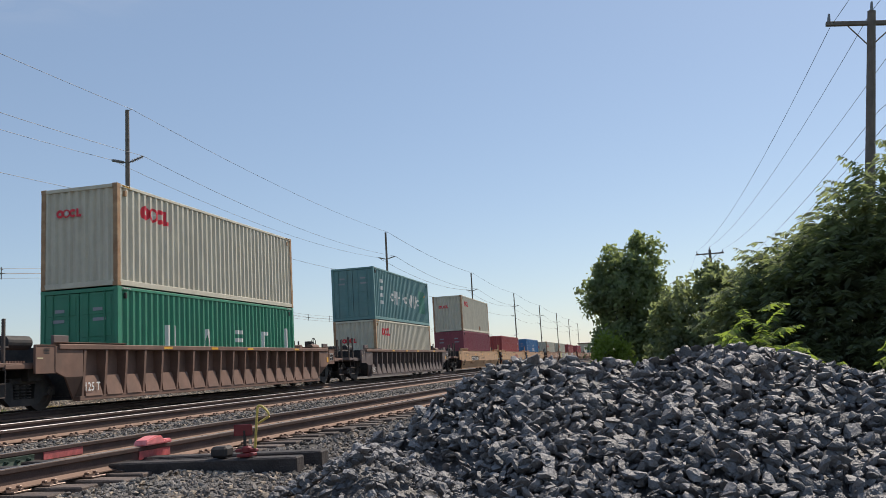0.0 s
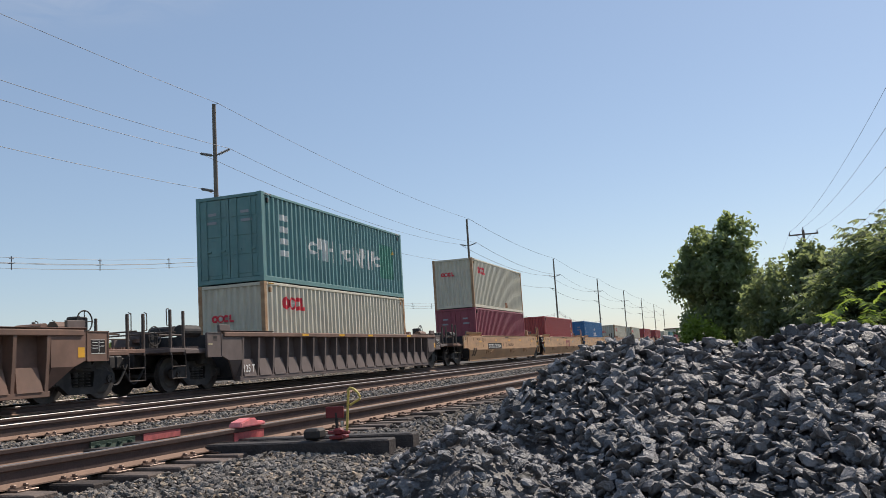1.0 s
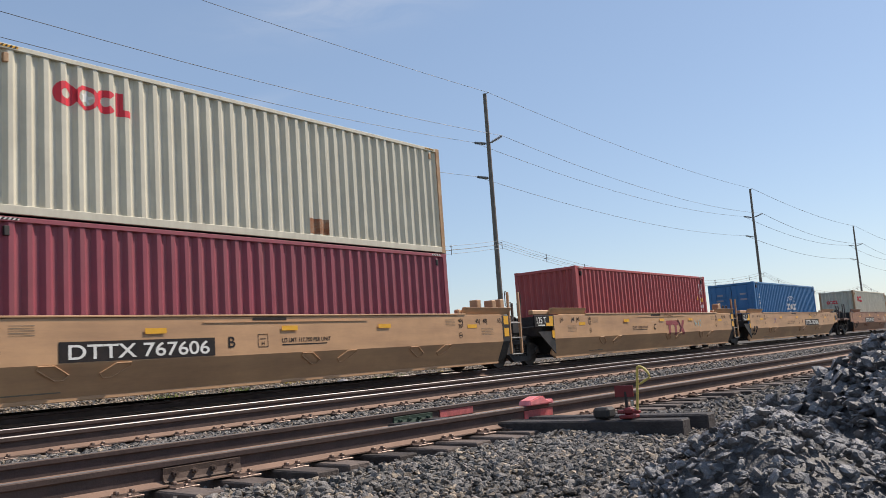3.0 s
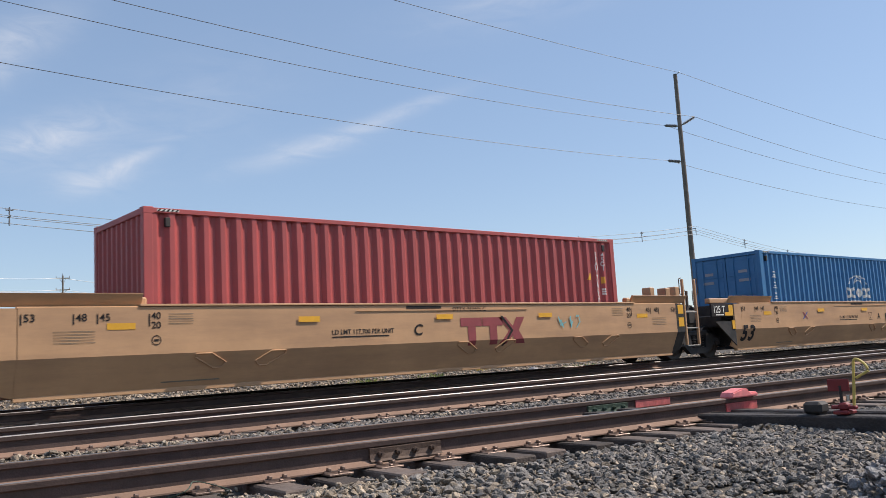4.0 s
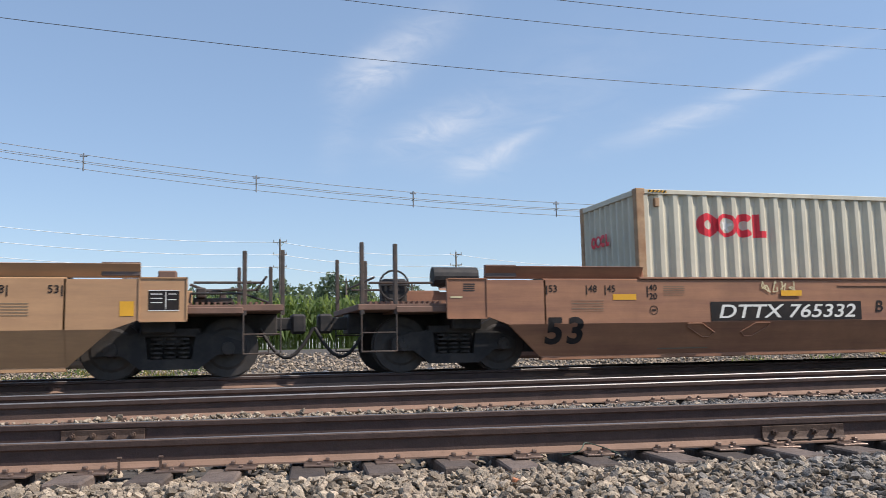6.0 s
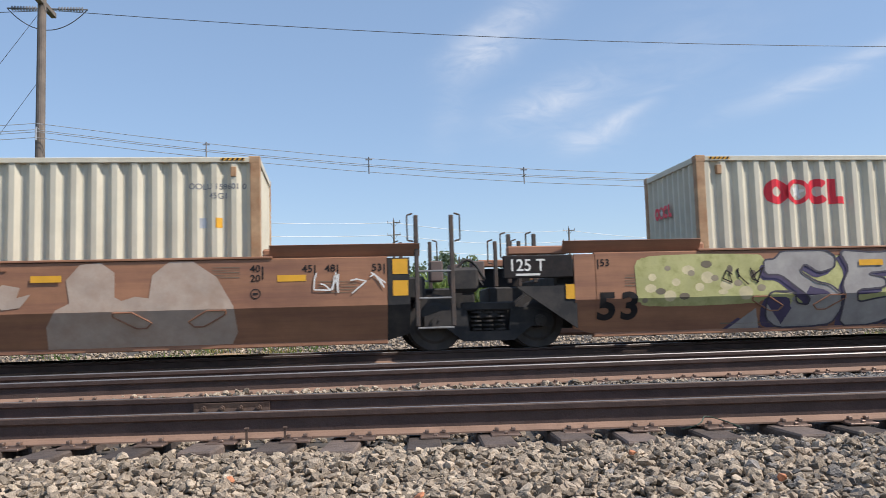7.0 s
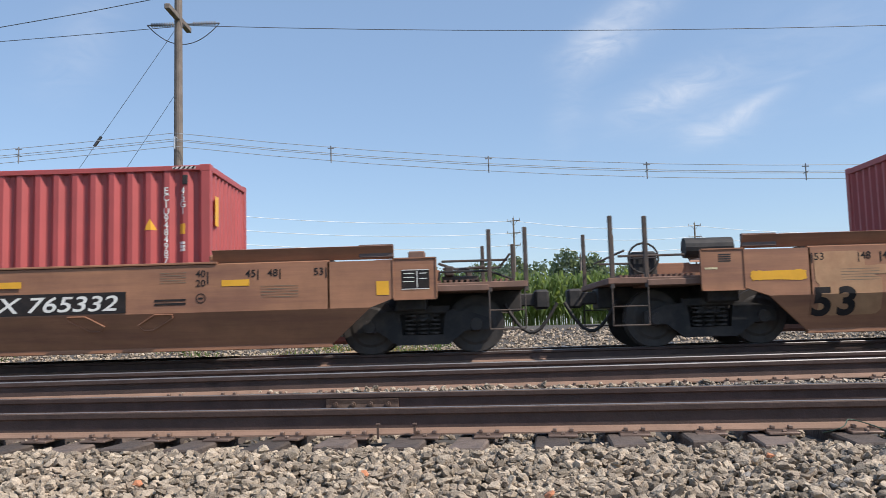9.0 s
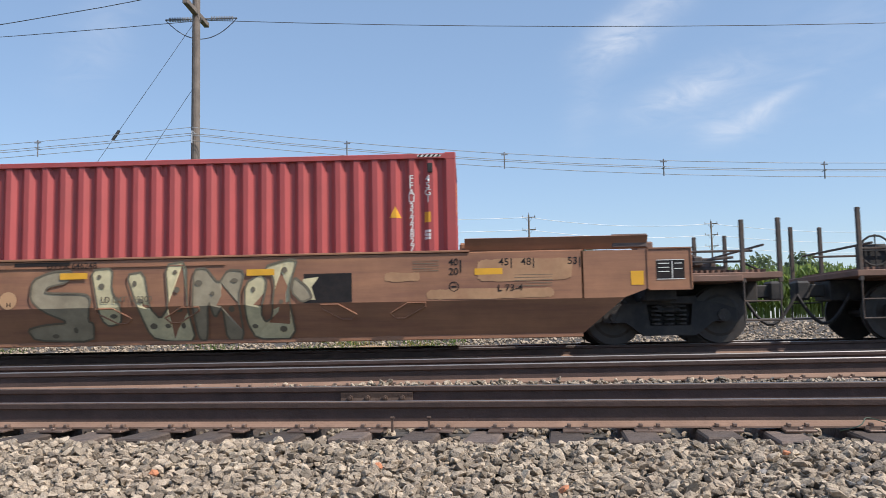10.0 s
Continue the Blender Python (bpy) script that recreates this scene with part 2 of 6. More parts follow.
M_PURP = mat("purple_spray_paint", (0.075, 0.058, 0.115), 0.6, vary=0.3, scale=4)
M_LIME = mat("lime_spray_paint", (0.52, 0.5, 0.22), 0.65, vary=0.3, scale=2.5, dirt=(0.24, 0.23, 0.07), dirt_scale=5, dirt_amt=0.9)
M_OLIVE = mat("olive_spray_paint", (0.15, 0.12, 0.08), 0.6, vary=0.2, scale=3, dirt=(0.2, 0.18, 0.13), dirt_scale=4)
M_CREAM = mat("cream_spray_paint", (0.66, 0.57, 0.34), 0.6, vary=0.2, scale=3, dirt=(0.3, 0.26, 0.18), dirt_scale=4)
M_CYAN = mat("cyan_spray_paint", (0.12, 0.45, 0.5), 0.6, vary=0.2)
M_NAVY = mat("navy_emblem_paint", (0.03, 0.07, 0.3), 0.5)
C_GREY = mat("grey_container_paint", (0.62, 0.575, 0.455), 0.55, vary=0.1, scale=1.5, dirt=(0.42, 0.36, 0.27), dirt_amt=0.45, dirt_scale=1.6, streak=(3, 1, 0.35))
C_POST = mat("rust_stained_post_paint", (0.43, 0.27, 0.15), 0.65, vary=0.3, dirt=(0.28, 0.12, 0.05), dirt_amt=0.8, dirt_scale=2.5)
C_RUST = mat("bare_rust", (0.3, 0.12, 0.055), 0.85, vary=0.4, scale=6, dirt=(0.5, 0.42, 0.3), dirt_amt=0.7, dirt_scale=5)
C_TEAL = mat("teal_container_paint", (0.11, 0.25, 0.245), 0.55, vary=0.12, scale=1.5, dirt=(0.3, 0.36, 0.34), dirt_amt=0.3, dirt_scale=1.6, streak=(3, 1, 0.3))
C_GREEN = mat("green_container_paint", (0.03, 0.24, 0.135), 0.5, vary=0.12, scale=1.5, dirt=(0.08, 0.22, 0.15), dirt_amt=0.5, streak=(3, 1, 0.3))
C_MAROON = mat("maroon_container_paint", (0.29, 0.058, 0.08), 0.55, vary=0.12, scale=1.5, dirt=(0.25, 0.11, 0.1), dirt_amt=0.4, streak=(3, 1, 0.3))
C_RED = mat("red_container_paint", (0.42, 0.078, 0.075), 0.5, vary=0.08, scale=1.2, dirt=(0.28, 0.075, 0.065), dirt_amt=0.4, streak=(3, 1, 0.35))
C_BLUE = mat("blue_container_paint", (0.03, 0.165, 0.36), 0.5, vary=0.1, scale=1.5, dirt=(0.1, 0.24, 0.4), dirt_amt=0.35, streak=(3, 1, 0.35))
M_LEAF1 = leaf_mat("tree_leaf", (0.19, 0.24, 0.16))
M_LEAF2 = leaf_mat("sumac_leaf", (0.165, 0.205, 0.145))
M_LEAF3 = leaf_mat("bright_sumac_leaf", (0.17, 0.24, 0.07))
M_CORN = leaf_mat("corn_leaf", (0.15, 0.2, 0.085))
# distance haze is mixed into this greyed leaf colour
M_FAR_HAZE = leaf_mat("haze_tinted_leaf", (0.12, 0.155, 0.125))
M_WEED = leaf_mat("weed_leaf", (0.12, 0.17, 0.06))
M_DRY = leaf_mat("dry_grass", (0.3, 0.23, 0.1))
M_BARK = mat("bark", (0.11, 0.085, 0.065), 0.9, vary=0.3, scale=6, bump=0.6)
M_FIELD = mat("grass_field", (0.075, 0.1, 0.035), 0.95, vary=0.4, scale=0.4, bump=0.6, bump_scale=3, dirt=(0.2, 0.15, 0.08), dirt_scale=0.15)
M_DIRT = mat("sandy_dirt", (0.34, 0.22, 0.12), 0.95, vary=0.35, scale=6, bump=0.6, dirt=(0.2, 0.16, 0.12), dirt_scale=5)


# ---- mesh helpers ----
def link(name, me, material, parent=None, label=""):
    ob = new(name, me)
    if material and not me.materials:
        me.materials.append(material)
    if parent:
        ob.parent = parent
    if label:
        ob["label"] = label
    if name in ("stencil_bar", "lettering_bar", "tag_scribble", "stencil_character", "notice_line", "walkway_grating", "graffiti_line", "load_marking", "reporting_mark", "shop_marking", "dark_stripe"):
        ob["kind"] = "stuff"
    return ob


def part(name, bm, material, parent, label=""):
    me = bpy.data.meshes.new(name)
    bm.to_mesh(me)
    bm.free()
    return link(name, me, material, parent, label)


def box(bm, x0, x1, y0, y1, z0, z1, bevel=0.0):
    x0, x1 = min(x0, x1), max(x0, x1)
    y0, y1 = min(y0, y1), max(y0, y1)
    r = bmesh.ops.create_cube(bm, size=1, matrix=Matrix.Translation(((x0 + x1) / 2, (y0 + y1) / 2, (z0 + z1) / 2)) @ Matrix.Diagonal((x1 - x0, y1 - y0, z1 - z0, 1)))
    if bevel:
        es = list({e for v in r["verts"] for e in v.link_edges})
        bmesh.ops.bevel(bm, geom=es, offset=bevel, segments=1, affect="EDGES")
    return bm


def boxes(*items):
    bm = bmesh.new()
    for it in items:
        box(bm, *it)
    return bm


def rod(bm, a, b, r=0.02, seg=8, r2=None):
    a, b = Vector(a), Vector(b)
    d = b - a
    m = Matrix.Translation((a + b) / 2) @ d.to_track_quat("Z", "Y").to_matrix().to_4x4()
    bmesh.ops.create_cone(bm, cap_ends=True, segments=seg, radius1=r, radius2=r if r2 is None else r2, depth=d.length, matrix=m)
    return bm


def rods(pts, r=0.02, seg=6, bm=None):
    bm = bm or bmesh.new()
    for a, b in zip(pts, pts[1:]):
        rod(bm, a, b, r, seg)
    return bm


def prism(bm, pts, x0, x1, axis="x"):
    """Closed section pts extruded along x (pts are y, z) or along y (pts are x, z)."""
    f = (lambda p, s: (s, p[0], p[1])) if axis == "x" else (lambda p, s: (p[0], s, p[1]))
    a = [bm.verts.new(f(p, x0)) for p in pts]
    b = [bm.verts.new(f(p, x1)) for p in pts]
    n = len(pts)
    fs = [bm.faces.new(a), bm.faces.new(b[::-1])]
    fs += [bm.faces.new((a[i], b[i], b[(i + 1) % n], a[(i + 1) % n])) for i in range(n)]
    bmesh.ops.recalc_face_normals(bm, faces=fs)
    return bm


def empty(name, m, label, category, group="", kind=""):
    ob = new(name)
    ob.matrix_basis = m
    ob.empty_display_size = 0.2
    return tagged(ob, label, category, group, kind)


def text_part(name, s, size, material, parent, at, sx=1.0, shear=0.0, vertical=False, label="", bold=0.012):
    """Flat lettering that faces -y, its lower left corner at the given place."""
    cu = bpy.data.curves.new(name, "FONT")
    cu.body = "\n".join(s) if vertical else s
    cu.size = size
    cu.shear = shear
    cu.space_line = 0.74
    cu.offset = size * bold
    if vertical:
        cu.align_x = "CENTER"
    tmp = bpy.data.objects.new(name, cu)
    me = bpy.data.meshes.new_from_object(tmp)
    bpy.data.objects.remove(tmp)
    me.materials.clear()
    ob = link(name, me, material, parent, label)
    ob.matrix_basis = pose(*at, 90) @ Matrix.Diagonal((sx, 1, 1, 1))
    return ob


def flat(bm, pts, y):
    """A flat polygon facing -y; pts are x, z."""
    f = bm.faces.new([bm.verts.new((x, y, z)) for x, z in pts])
    f.normal_update()
    if f.normal.y > 0:
        f.normal_flip()
    return f


def ring(bm, cx, cz, r0, r1, y, a0=0, a1=360, seg=24, sx=1.0):
    for i in range(seg):
        a, b = radians(a0 + (a1 - a0) * i / seg), radians(a0 + (a1 - a0) * (i + 1) / seg)
        flat(bm, [(cx + sx * r0 * math.cos(a), cz + r0 * math.sin(a)), (cx + sx * r1 * math.cos(a), cz + r1 * math.sin(a)),
                  (cx + sx * r1 * math.cos(b), cz + r1 * math.sin(b)), (cx + sx * r0 * math.cos(b), cz + r0 * math.sin(b))], y)


def bars(bm, x, z, w, h, y, n=1, gap=0.0):
    for i in range(n):
        zz = z - i * (h + gap)
        flat(bm, [(x, zz), (x + w, zz), (x + w, zz + h), (x, zz + h)], y)
    return bm


def mesh_np(name, verts, faces):
    me = bpy.data.meshes.new(name)
    me.from_pydata([tuple(v) for v in verts], [], [tuple(f) for f in faces])
    me.update()
    return me


def smooth(u):
    u = max(0.0, min(1.0, u))
    return u * u * (3 - 2 * u)


def tube(bm, pts, r, seg=5):
    """A round wire through pts."""
    rings = []
    for i, p in enumerate(pts):
        p = Vector(p)
        d = (Vector(pts[min(i + 1, len(pts) - 1)]) - Vector(pts[max(i - 1, 0)])).normalized()
        s = d.cross(Vector((0, 0, 1)))
        s = s.normalized() if s.length > 1e-4 else Vector((1, 0, 0))
        u = s.cross(d)
        rings.append([bm.verts.new(p + r * (math.cos(a) * s + math.sin(a) * u)) for a in [k * 2 * math.pi / seg for k in range(seg)]])
    for a, b in zip(rings, rings[1:]):
        for k in range(seg):
            bm.faces.new((a[k], a[(k + 1) % seg], b[(k + 1) % seg], b[k]))
    return bm


def hang(a, b, sag, n=16):
    a, b = Vector(a), Vector(b)
    return [a.lerp(b, i / n) - Vector((0, 0, 4 * sag * (i / n) * (1 - i / n))) for i in range(n + 1)]


# ---- the lie of the land ----
Y_TRAIN = 14.9      # middle of the train's track
Y_NEAR_TRACK = 9.02  # middle of the second track
Z_SIDING = -0.153


def siding_y(x):
    """The siding's near rail, which closes in on the second track."""
    x = min(x, 29.0)
    return 6.062 - 0.1231 * x + 0.0021 * x * x


def ground_z(x, y):
    b = siding_y(x)
    top3, top12 = -0.375, -0.215
    if y < b - 0.75:
        d = b - 0.75 - y
        k = 0.16 - 0.11 * smooth((x - 3.5) / 3.0)
        z = top3 - k * d
        if d > 2.2:
            z -= 0.13 * (d - 2.2)
        return max(z, -1.15)
    mid = b + 0.75
    if y < mid + 1.1:
        return top3 - 0.04
    u = (y - mid - 1.1) / max(0.2, (Y_NEAR_TRACK - 1.35) - mid - 1.1)
    if y < Y_NEAR_TRACK - 1.35:
        return top3 + (top12 - top3) * smooth(u)
    if y < Y_NEAR_TRACK + 1.4:
        return top12
    if y < Y_TRAIN - 1.4:
        v = (y - Y_NEAR_TRACK - 1.4) / (Y_TRAIN - 2.8 - Y_NEAR_TRACK)
        return top12 - 0.12 * math.sin(math.pi * v)
    if y < Y_TRAIN + 1.7:
        return top12
    if y < Y_TRAIN + 3.2:
        return top12 + 0.02 * (y - Y_TRAIN - 1.7) / 1.5
    return top12 + 0.02 + 0.6 * smooth((y - Y_TRAIN - 3.2) / 9)


def build_ground():
    xs = [-3000, -800, -250, -90] + [-40 + i * 0.5 for i in range(0, 281)] + [110, 140, 180, 240, 330, 500, 900, 3000]
    ys = [-3000, -700, -200, -80, -30, -15] + [-8 + i * 0.25 for i in range(0, 121)] + [23, 25, 28, 32, 37, 45, 60, 100, 250, 800, 3000]
    v, f = [], []
    for y in ys:
        for x in xs:
            n = 0.03 * noise.noise((x * 1.3, y * 1.3, 0)) if -40 < x < 100 and -8 < y < 23 else 0
            v.append((x, y, ground_z(x, y) + n - 0.015))
    w = len(xs)
    for j in range(len(ys) - 1):
        for i in range(w - 1):
            a = j * w + i
            f.append((a, a + 1, a + w + 1, a + w))
    me = mesh_np("ground", v, f)
    me.materials.append(M_GROUND)
    me.materials.append(M_FIELD)
    for p in me.polygons:
        c = p.center
        p.material_index = 1 if c.y > 27 or c.y < -12 or c.x > 110 and c.y < 3 else 0
        p.use_smooth = True
    return tagged(link("ground", me, None), "grey gravel yard ground with grass beyond", "ground", kind="structure")


build_ground()

RAIL = [(-0.076, -0.186), (0.076, -0.186), (0.076, -0.175), (0.03, -0.158), (0.009, -0.143), (0.009, -0.055), (0.034, -0.042),
        (0.037, -0.008), (0.03, 0.0), (-0.03, 0.0), (-0.037, -0.008), (-0.034, -0.042), (-0.009, -0.055), (-0.009, -0.143), (-0.03, -0.158), (-0.076, -0.175)]


def rail_part(parent, path, z, shiny):
    """A rail along path (x, y), with a worn running surface."""
    n = len(RAIL)
    v, f, mi = [], [], []
    for x, y in path:
        v += [(x, y + p, z + q) for p, q in RAIL]
    for i in range(len(path) - 1):
        for k in range(n):
            a, b = i * n + k, i * n + (k + 1) % n
            f.append((a, b, b + n, a + n))
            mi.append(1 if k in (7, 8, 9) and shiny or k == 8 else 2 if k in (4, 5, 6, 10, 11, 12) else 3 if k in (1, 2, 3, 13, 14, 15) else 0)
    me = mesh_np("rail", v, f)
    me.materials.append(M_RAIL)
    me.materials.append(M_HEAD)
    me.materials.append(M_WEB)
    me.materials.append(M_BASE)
    for p, k in zip(me.polygons, mi):
        p.material_index = k
    return link("rail", me, None, parent)


def tie_mesh(length):
    bm = bmesh.new()
    box(bm, -0.115, 0.115, -length / 2, length / 2, -0.18, 0, 0.012)
    me = bpy.data.meshes.new("tie")
    bm.to_mesh(me)
    bm.free()
    me.materials.append(M_TIE)
    return me


def plate_mesh():
    """Tie plate with shoulders and four spike heads."""
    bm = bmesh.new()
    box(bm, -0.1, 0.1, -0.19, 0.19, 0, 0.016, 0.004)
    for s in (-1, 1):
        box(bm, -0.1, 0.1, s * 0.082, s * 0.105, 0.016, 0.03)
        for u in (-0.055, 0.06):
            box(bm, u - 0.014, u + 0.014, s * 0.066, s * 0.108, 0.03, 0.052, 0.004)
        box(bm, -0.012, 0.016, s * 0.145, s * 0.175, 0.016, 0.032, 0.004)
    me = bpy.data.meshes.new("tie_plate")
    bm.to_mesh(me)
    bm.free()
    me.materials.append(M_PLATE)
    return me


TIE, TIE_SHORT, PLATE = tie_mesh(2.6), tie_mesh(1.98), plate_mesh()


def track(label, mid, z, x0, x1, shiny, tie_x0, tie_x1, plate_x0, plate_x1, short_to=-99):
    tr = empty("railway_track", Matrix(), label, "track", "parallel tracks", "structure")
    xs = [x0 + (x1 - x0) * i / 90 for i in range(91)] if mid(0) != mid(10) else [x0, x1]
    for s in (-0.7525, 0.7525):
        rail_part(tr, [(x, mid(x) + s) for x in xs], z, shiny)
    rnd = random.Random(round(mid(0) * 100))
    x = tie_x0
    far_v, far_f = [], []
    while x < x1:
        dx, dy, a = rnd.uniform(-0.04, 0.04), rnd.uniform(-0.1, 0.1), rnd.uniform(-1.6, 1.6)
        slope = math.degrees(math.atan((mid(x + 0.5) - mid(x)) / 0.5))
        if x < tie_x1:
            t = link("tie", TIE_SHORT if x < short_to else TIE, None, tr)
            dy += (0.33 if x < -2.5 else 0.13) if x < short_to else 0
            t.matrix_basis = pose(x + dx, mid(x) + dy, z - 0.2 + rnd.uniform(-0.012, 0.0), rnd.uniform(-0.5, 0.5), 0, a + slope)
            for s in (-0.7525, 0.7525):
                if plate_x0 < x < plate_x1:
                    p = link("tie_plate", PLATE, None, tr)
                    p.matrix_basis = pose(x + dx, mid(x + dx) + s, z - 0.204, 0, 0, slope)
        else:
            n = len(far_v)
            for sy in (-1.3, 1.3):
                for sx in (-0.11, 0.11):
                    for sz in (-0.36, -0.2):
                        far_v.append((x + sx, mid(x) + sy, z + sz))
            far_f += [(n + 1, n + 3, n + 7, n + 5), (n, n + 1, n + 5, n + 4), (n + 2, n + 6, n + 7, n + 3), (n, n + 2, n + 3, n + 1)]
        x += 0.482
    if far_v:
        tagged(link("tie_rows", mesh_np("tie_rows", far_v, far_f), M_TIE, tr), kind="stuff")
    return tr


track("main track of rusty steel rails on dark timber ties", lambda x: Y_TRAIN, 0, -120, 700, True, -14, 40, 3, 3)
track("second track of brown rails with polished heads", lambda x: Y_NEAR_TRACK, 0, -120, 700, True, -9, 42, -2.9, 26, 5)
track("rusty siding track with spiked tie plates", lambda x: siding_y(x) + 0.7525, Z_SIDING, -26, 120, False, -8, 32, -5, 22)


# ---- loose stones ----
def stone_shapes(count, seed, flatness=0.65, points=13):
    """Angular broken stones of about unit size."""
    rnd = random.Random(seed)
    out = []
    for _ in range(count):
        bm = bmesh.new()
        for _ in range(points):
            p = Vector((rnd.gauss(0, 1), rnd.gauss(0, 1), rnd.gauss(0, 1))).normalized() * rnd.uniform(0.42, 0.56)
            p.x *= rnd.uniform(1.0, 1.35)
            p.z *= flatness
            bm.verts.new(p)
        r = bmesh.ops.convex_hull(bm, input=bm.verts[:])
        bmesh.ops.delete(bm, geom=[g for g in r["geom_interior"] if isinstance(g, bmesh.types.BMVert)], context="VERTS")
        bm.verts.index_update()
        out.append((np.array([v.co[:] for v in bm.verts]), [tuple(v.index for v in f.verts) for f in bm.faces]))
        bm.free()
    return out


def turn(rnd, tilt):
    return np.array(Euler((rnd.uniform(-tilt, tilt), rnd.uniform(-tilt, tilt), rnd.uniform(0, 6.28))).to_matrix())


def scatter(name, spots, shapes, material, parent, seed, tilt=0.7):
    """Stones at spots (x, y, z, size), joined into one mesh."""
    rnd = random.Random(seed)
    vs, fs, n = [], [], 0
    for x, y, z, s in spots:
        sv, sf = shapes[rnd.randrange(len(shapes))]
        w = (sv * s) @ turn(rnd, tilt).T + (x, y, z)
        vs.append(w)
        fs += [tuple(i + n for i in f) for f in sf]
        n += len(sv)
    me = mesh_np(name, np.concatenate(vs).tolist(), fs)
    return tagged(link(name, me, material, parent), kind="stuff")


def single_stones(spots, shapes, material, parent, seed, tilt=0.7):
    rnd = random.Random(seed)
    mes = []
    for sv, sf in shapes[:12]:
        me = mesh_np("stone", sv.tolist(), sf)
        me.materials.append(material)
        mes.append(me)
    for x, y, z, s in spots:
        ob = link("stone", mes[rnd.randrange(len(mes))], None, parent)
        ob.matrix_basis = Matrix.LocRotScale((x, y, z), Euler((rnd.uniform(-tilt, tilt), rnd.uniform(-tilt, tilt), rnd.uniform(0, 6.28))), (s, s, s))


SHAPES = stone_shapes(40, 3, 0.7, 15)
ROCKS = stone_shapes(48, 9, 0.48, 20)


def build_ballast():
    rnd = random.Random(11)
    bed = empty("ballast_bed", Matrix(), "bed of angular grey-brown crushed ballast stones", "ballast", kind="structure")
    near, rest, dark = [], [], []

    def strip(x0, x1, u0, u1, rel, count, s0, s1, lift=0.2):
        for _ in range(count):
            x = x0 + (x1 - x0) * rnd.random()
            y = rnd.uniform(u0, u1) + (siding_y(x) if rel else 0)
            s = rnd.uniform(s0, s1) * (1.25 if rnd.random() < 0.12 else 1)
            p = (x, y, ground_z(x, y) + s * rnd.uniform(-0.1, lift), s)
            if len(near) < 300 and -1.2 < x < 1.4 and rel and -1.75 < y - siding_y(x) < -0.7 and s > 0.055:
                near.append(p)
            # towards +x more stones take the copy coloured for backlit shade
            elif y < 14.2 and rnd.random() < 0.85 * smooth((x - 1.0) / 4.5):
                dark.append(p)
            else:
                rest.append(p)

    strip(-4.5, 4.5, -2.3, -0.6, True, 19500, 0.028, 0.07, 0.6)
    strip(4.5, 10, -3.2, -0.55, True, 8500, 0.03, 0.07)
    strip(-4.5, 4.5, -0.68, -0.12, True, 3600, 0.03, 0.065, 0.15)
    strip(4.5, 8, -0.65, -0.08, True, 500, 0.03, 0.06, -0.35)
    strip(2.5, 9.5, -6.0, -3.0, True, 8000, 0.03, 0.07)
    strip(-10, 12, -6.0, 4.4, False, 16000, 0.025, 0.06, 0.1)
    strip(-10, -4.5, -2.3, -0.6, True, 3000, 0.03, 0.07)
    strip(-4.5, 12, 0.1, 1.4, True, 2600, 0.035, 0.06)
    strip(-5, 14, 1.55, 2.6, True, 4500, 0.035, 0.065)
    strip(-6, 9, 1.6, 2.05, True, 4200, 0.03, 0.06, 1.1)
    strip(10, 28, -3.0, 2.8, True, 9000, 0.04, 0.075)
    strip(-6, 12, 6.9, 8.15, False, 4500, 0.035, 0.06)
    strip(12, 45, 6.0, 8.1, False, 9000, 0.04, 0.08)
    strip(-7, 30, 8.4, 9.6, False, 3500, 0.035, 0.06)
    strip(-7, 40, 10.0, 13.9, False, 7000, 0.04, 0.07)
    strip(-14, 30, 16.0, 24.5, False, 17000, 0.05, 0.11)
    strip(30, 60, 16.0, 21, False, 4000, 0.06, 0.12)
    single_stones(near, SHAPES, M_STONE_P, bed, 5)
    for x, d in ((-0.6, -1.25), (1.7, -1.0), (2.3, -1.5), (-1.9, -1.4), (0.4, -1.6)):
        y = siding_y(x) + d
        single_stones([(x, y, ground_z(x, y) + 0.05, 0.055)], SHAPES, M_ORNG, bed, round(x * 10))
    scatter("stone_layer", rest, SHAPES, M_STONE, bed, 6)
    scatter("gravel_layer", dark, SHAPES, M_STONE_BACKLIT, bed, 7)
    big = [(rnd.uniform(-10, 25), rnd.uniform(17.0, 19.5), -0.2, rnd.uniform(0.2, 0.5)) for _ in range(26)]
    scatter("lump_layer", big, SHAPES, M_ROCK, bed, 8, 0.3)


build_ballast()

# heap of rock: crest height by bearing seen from its foot
CREST = [(64, -1.1), (67, -0.75), (70, -0.42), (73.5, -0.18), (76, 0.02), (78.5, 0.22), (81, 0.4), (83.5, 0.52), (87, 0.44), (91, 0.4), (94, 0.5), (96.5, 0.53), (99, 0.48), (103, 0.28), (108, 0.1), (116, -0.1), (128, -0.4)]


SKIRT = [(57, -0.22), (63, -0.153), (66, -0.128), (70.7, -0.085), (73.5, -0.0715), (83, 0.01)]


def skirt_z(r, a, y):
    """The low tongue of rock that runs out along the siding."""
    if a <= 57 or a >= 83 or r > 9:
        return -9
    for (a0, k0), (a1, k1) in zip(SKIRT, SKIRT[1:]):
        if a0 <= a <= a1:
            k = k0 + (k1 - k0) * (a - a0) / (a1 - a0)
            break
    z = min(-0.52 + 0.45 * (2.95 - y), 0.385 + k * r - 0.12 * max(0, a - 73))
    return z - 0.6 * max(0, 6.2 - r)


def heap_z(x, y):
    r, a = math.hypot(x, y), math.degrees(math.atan2(x, y))
    return max(cone_z(x, y, r, a), skirt_z(r, a, y) + 0.03 * noise.noise((x * 1.3, y * 1.3, 7)))


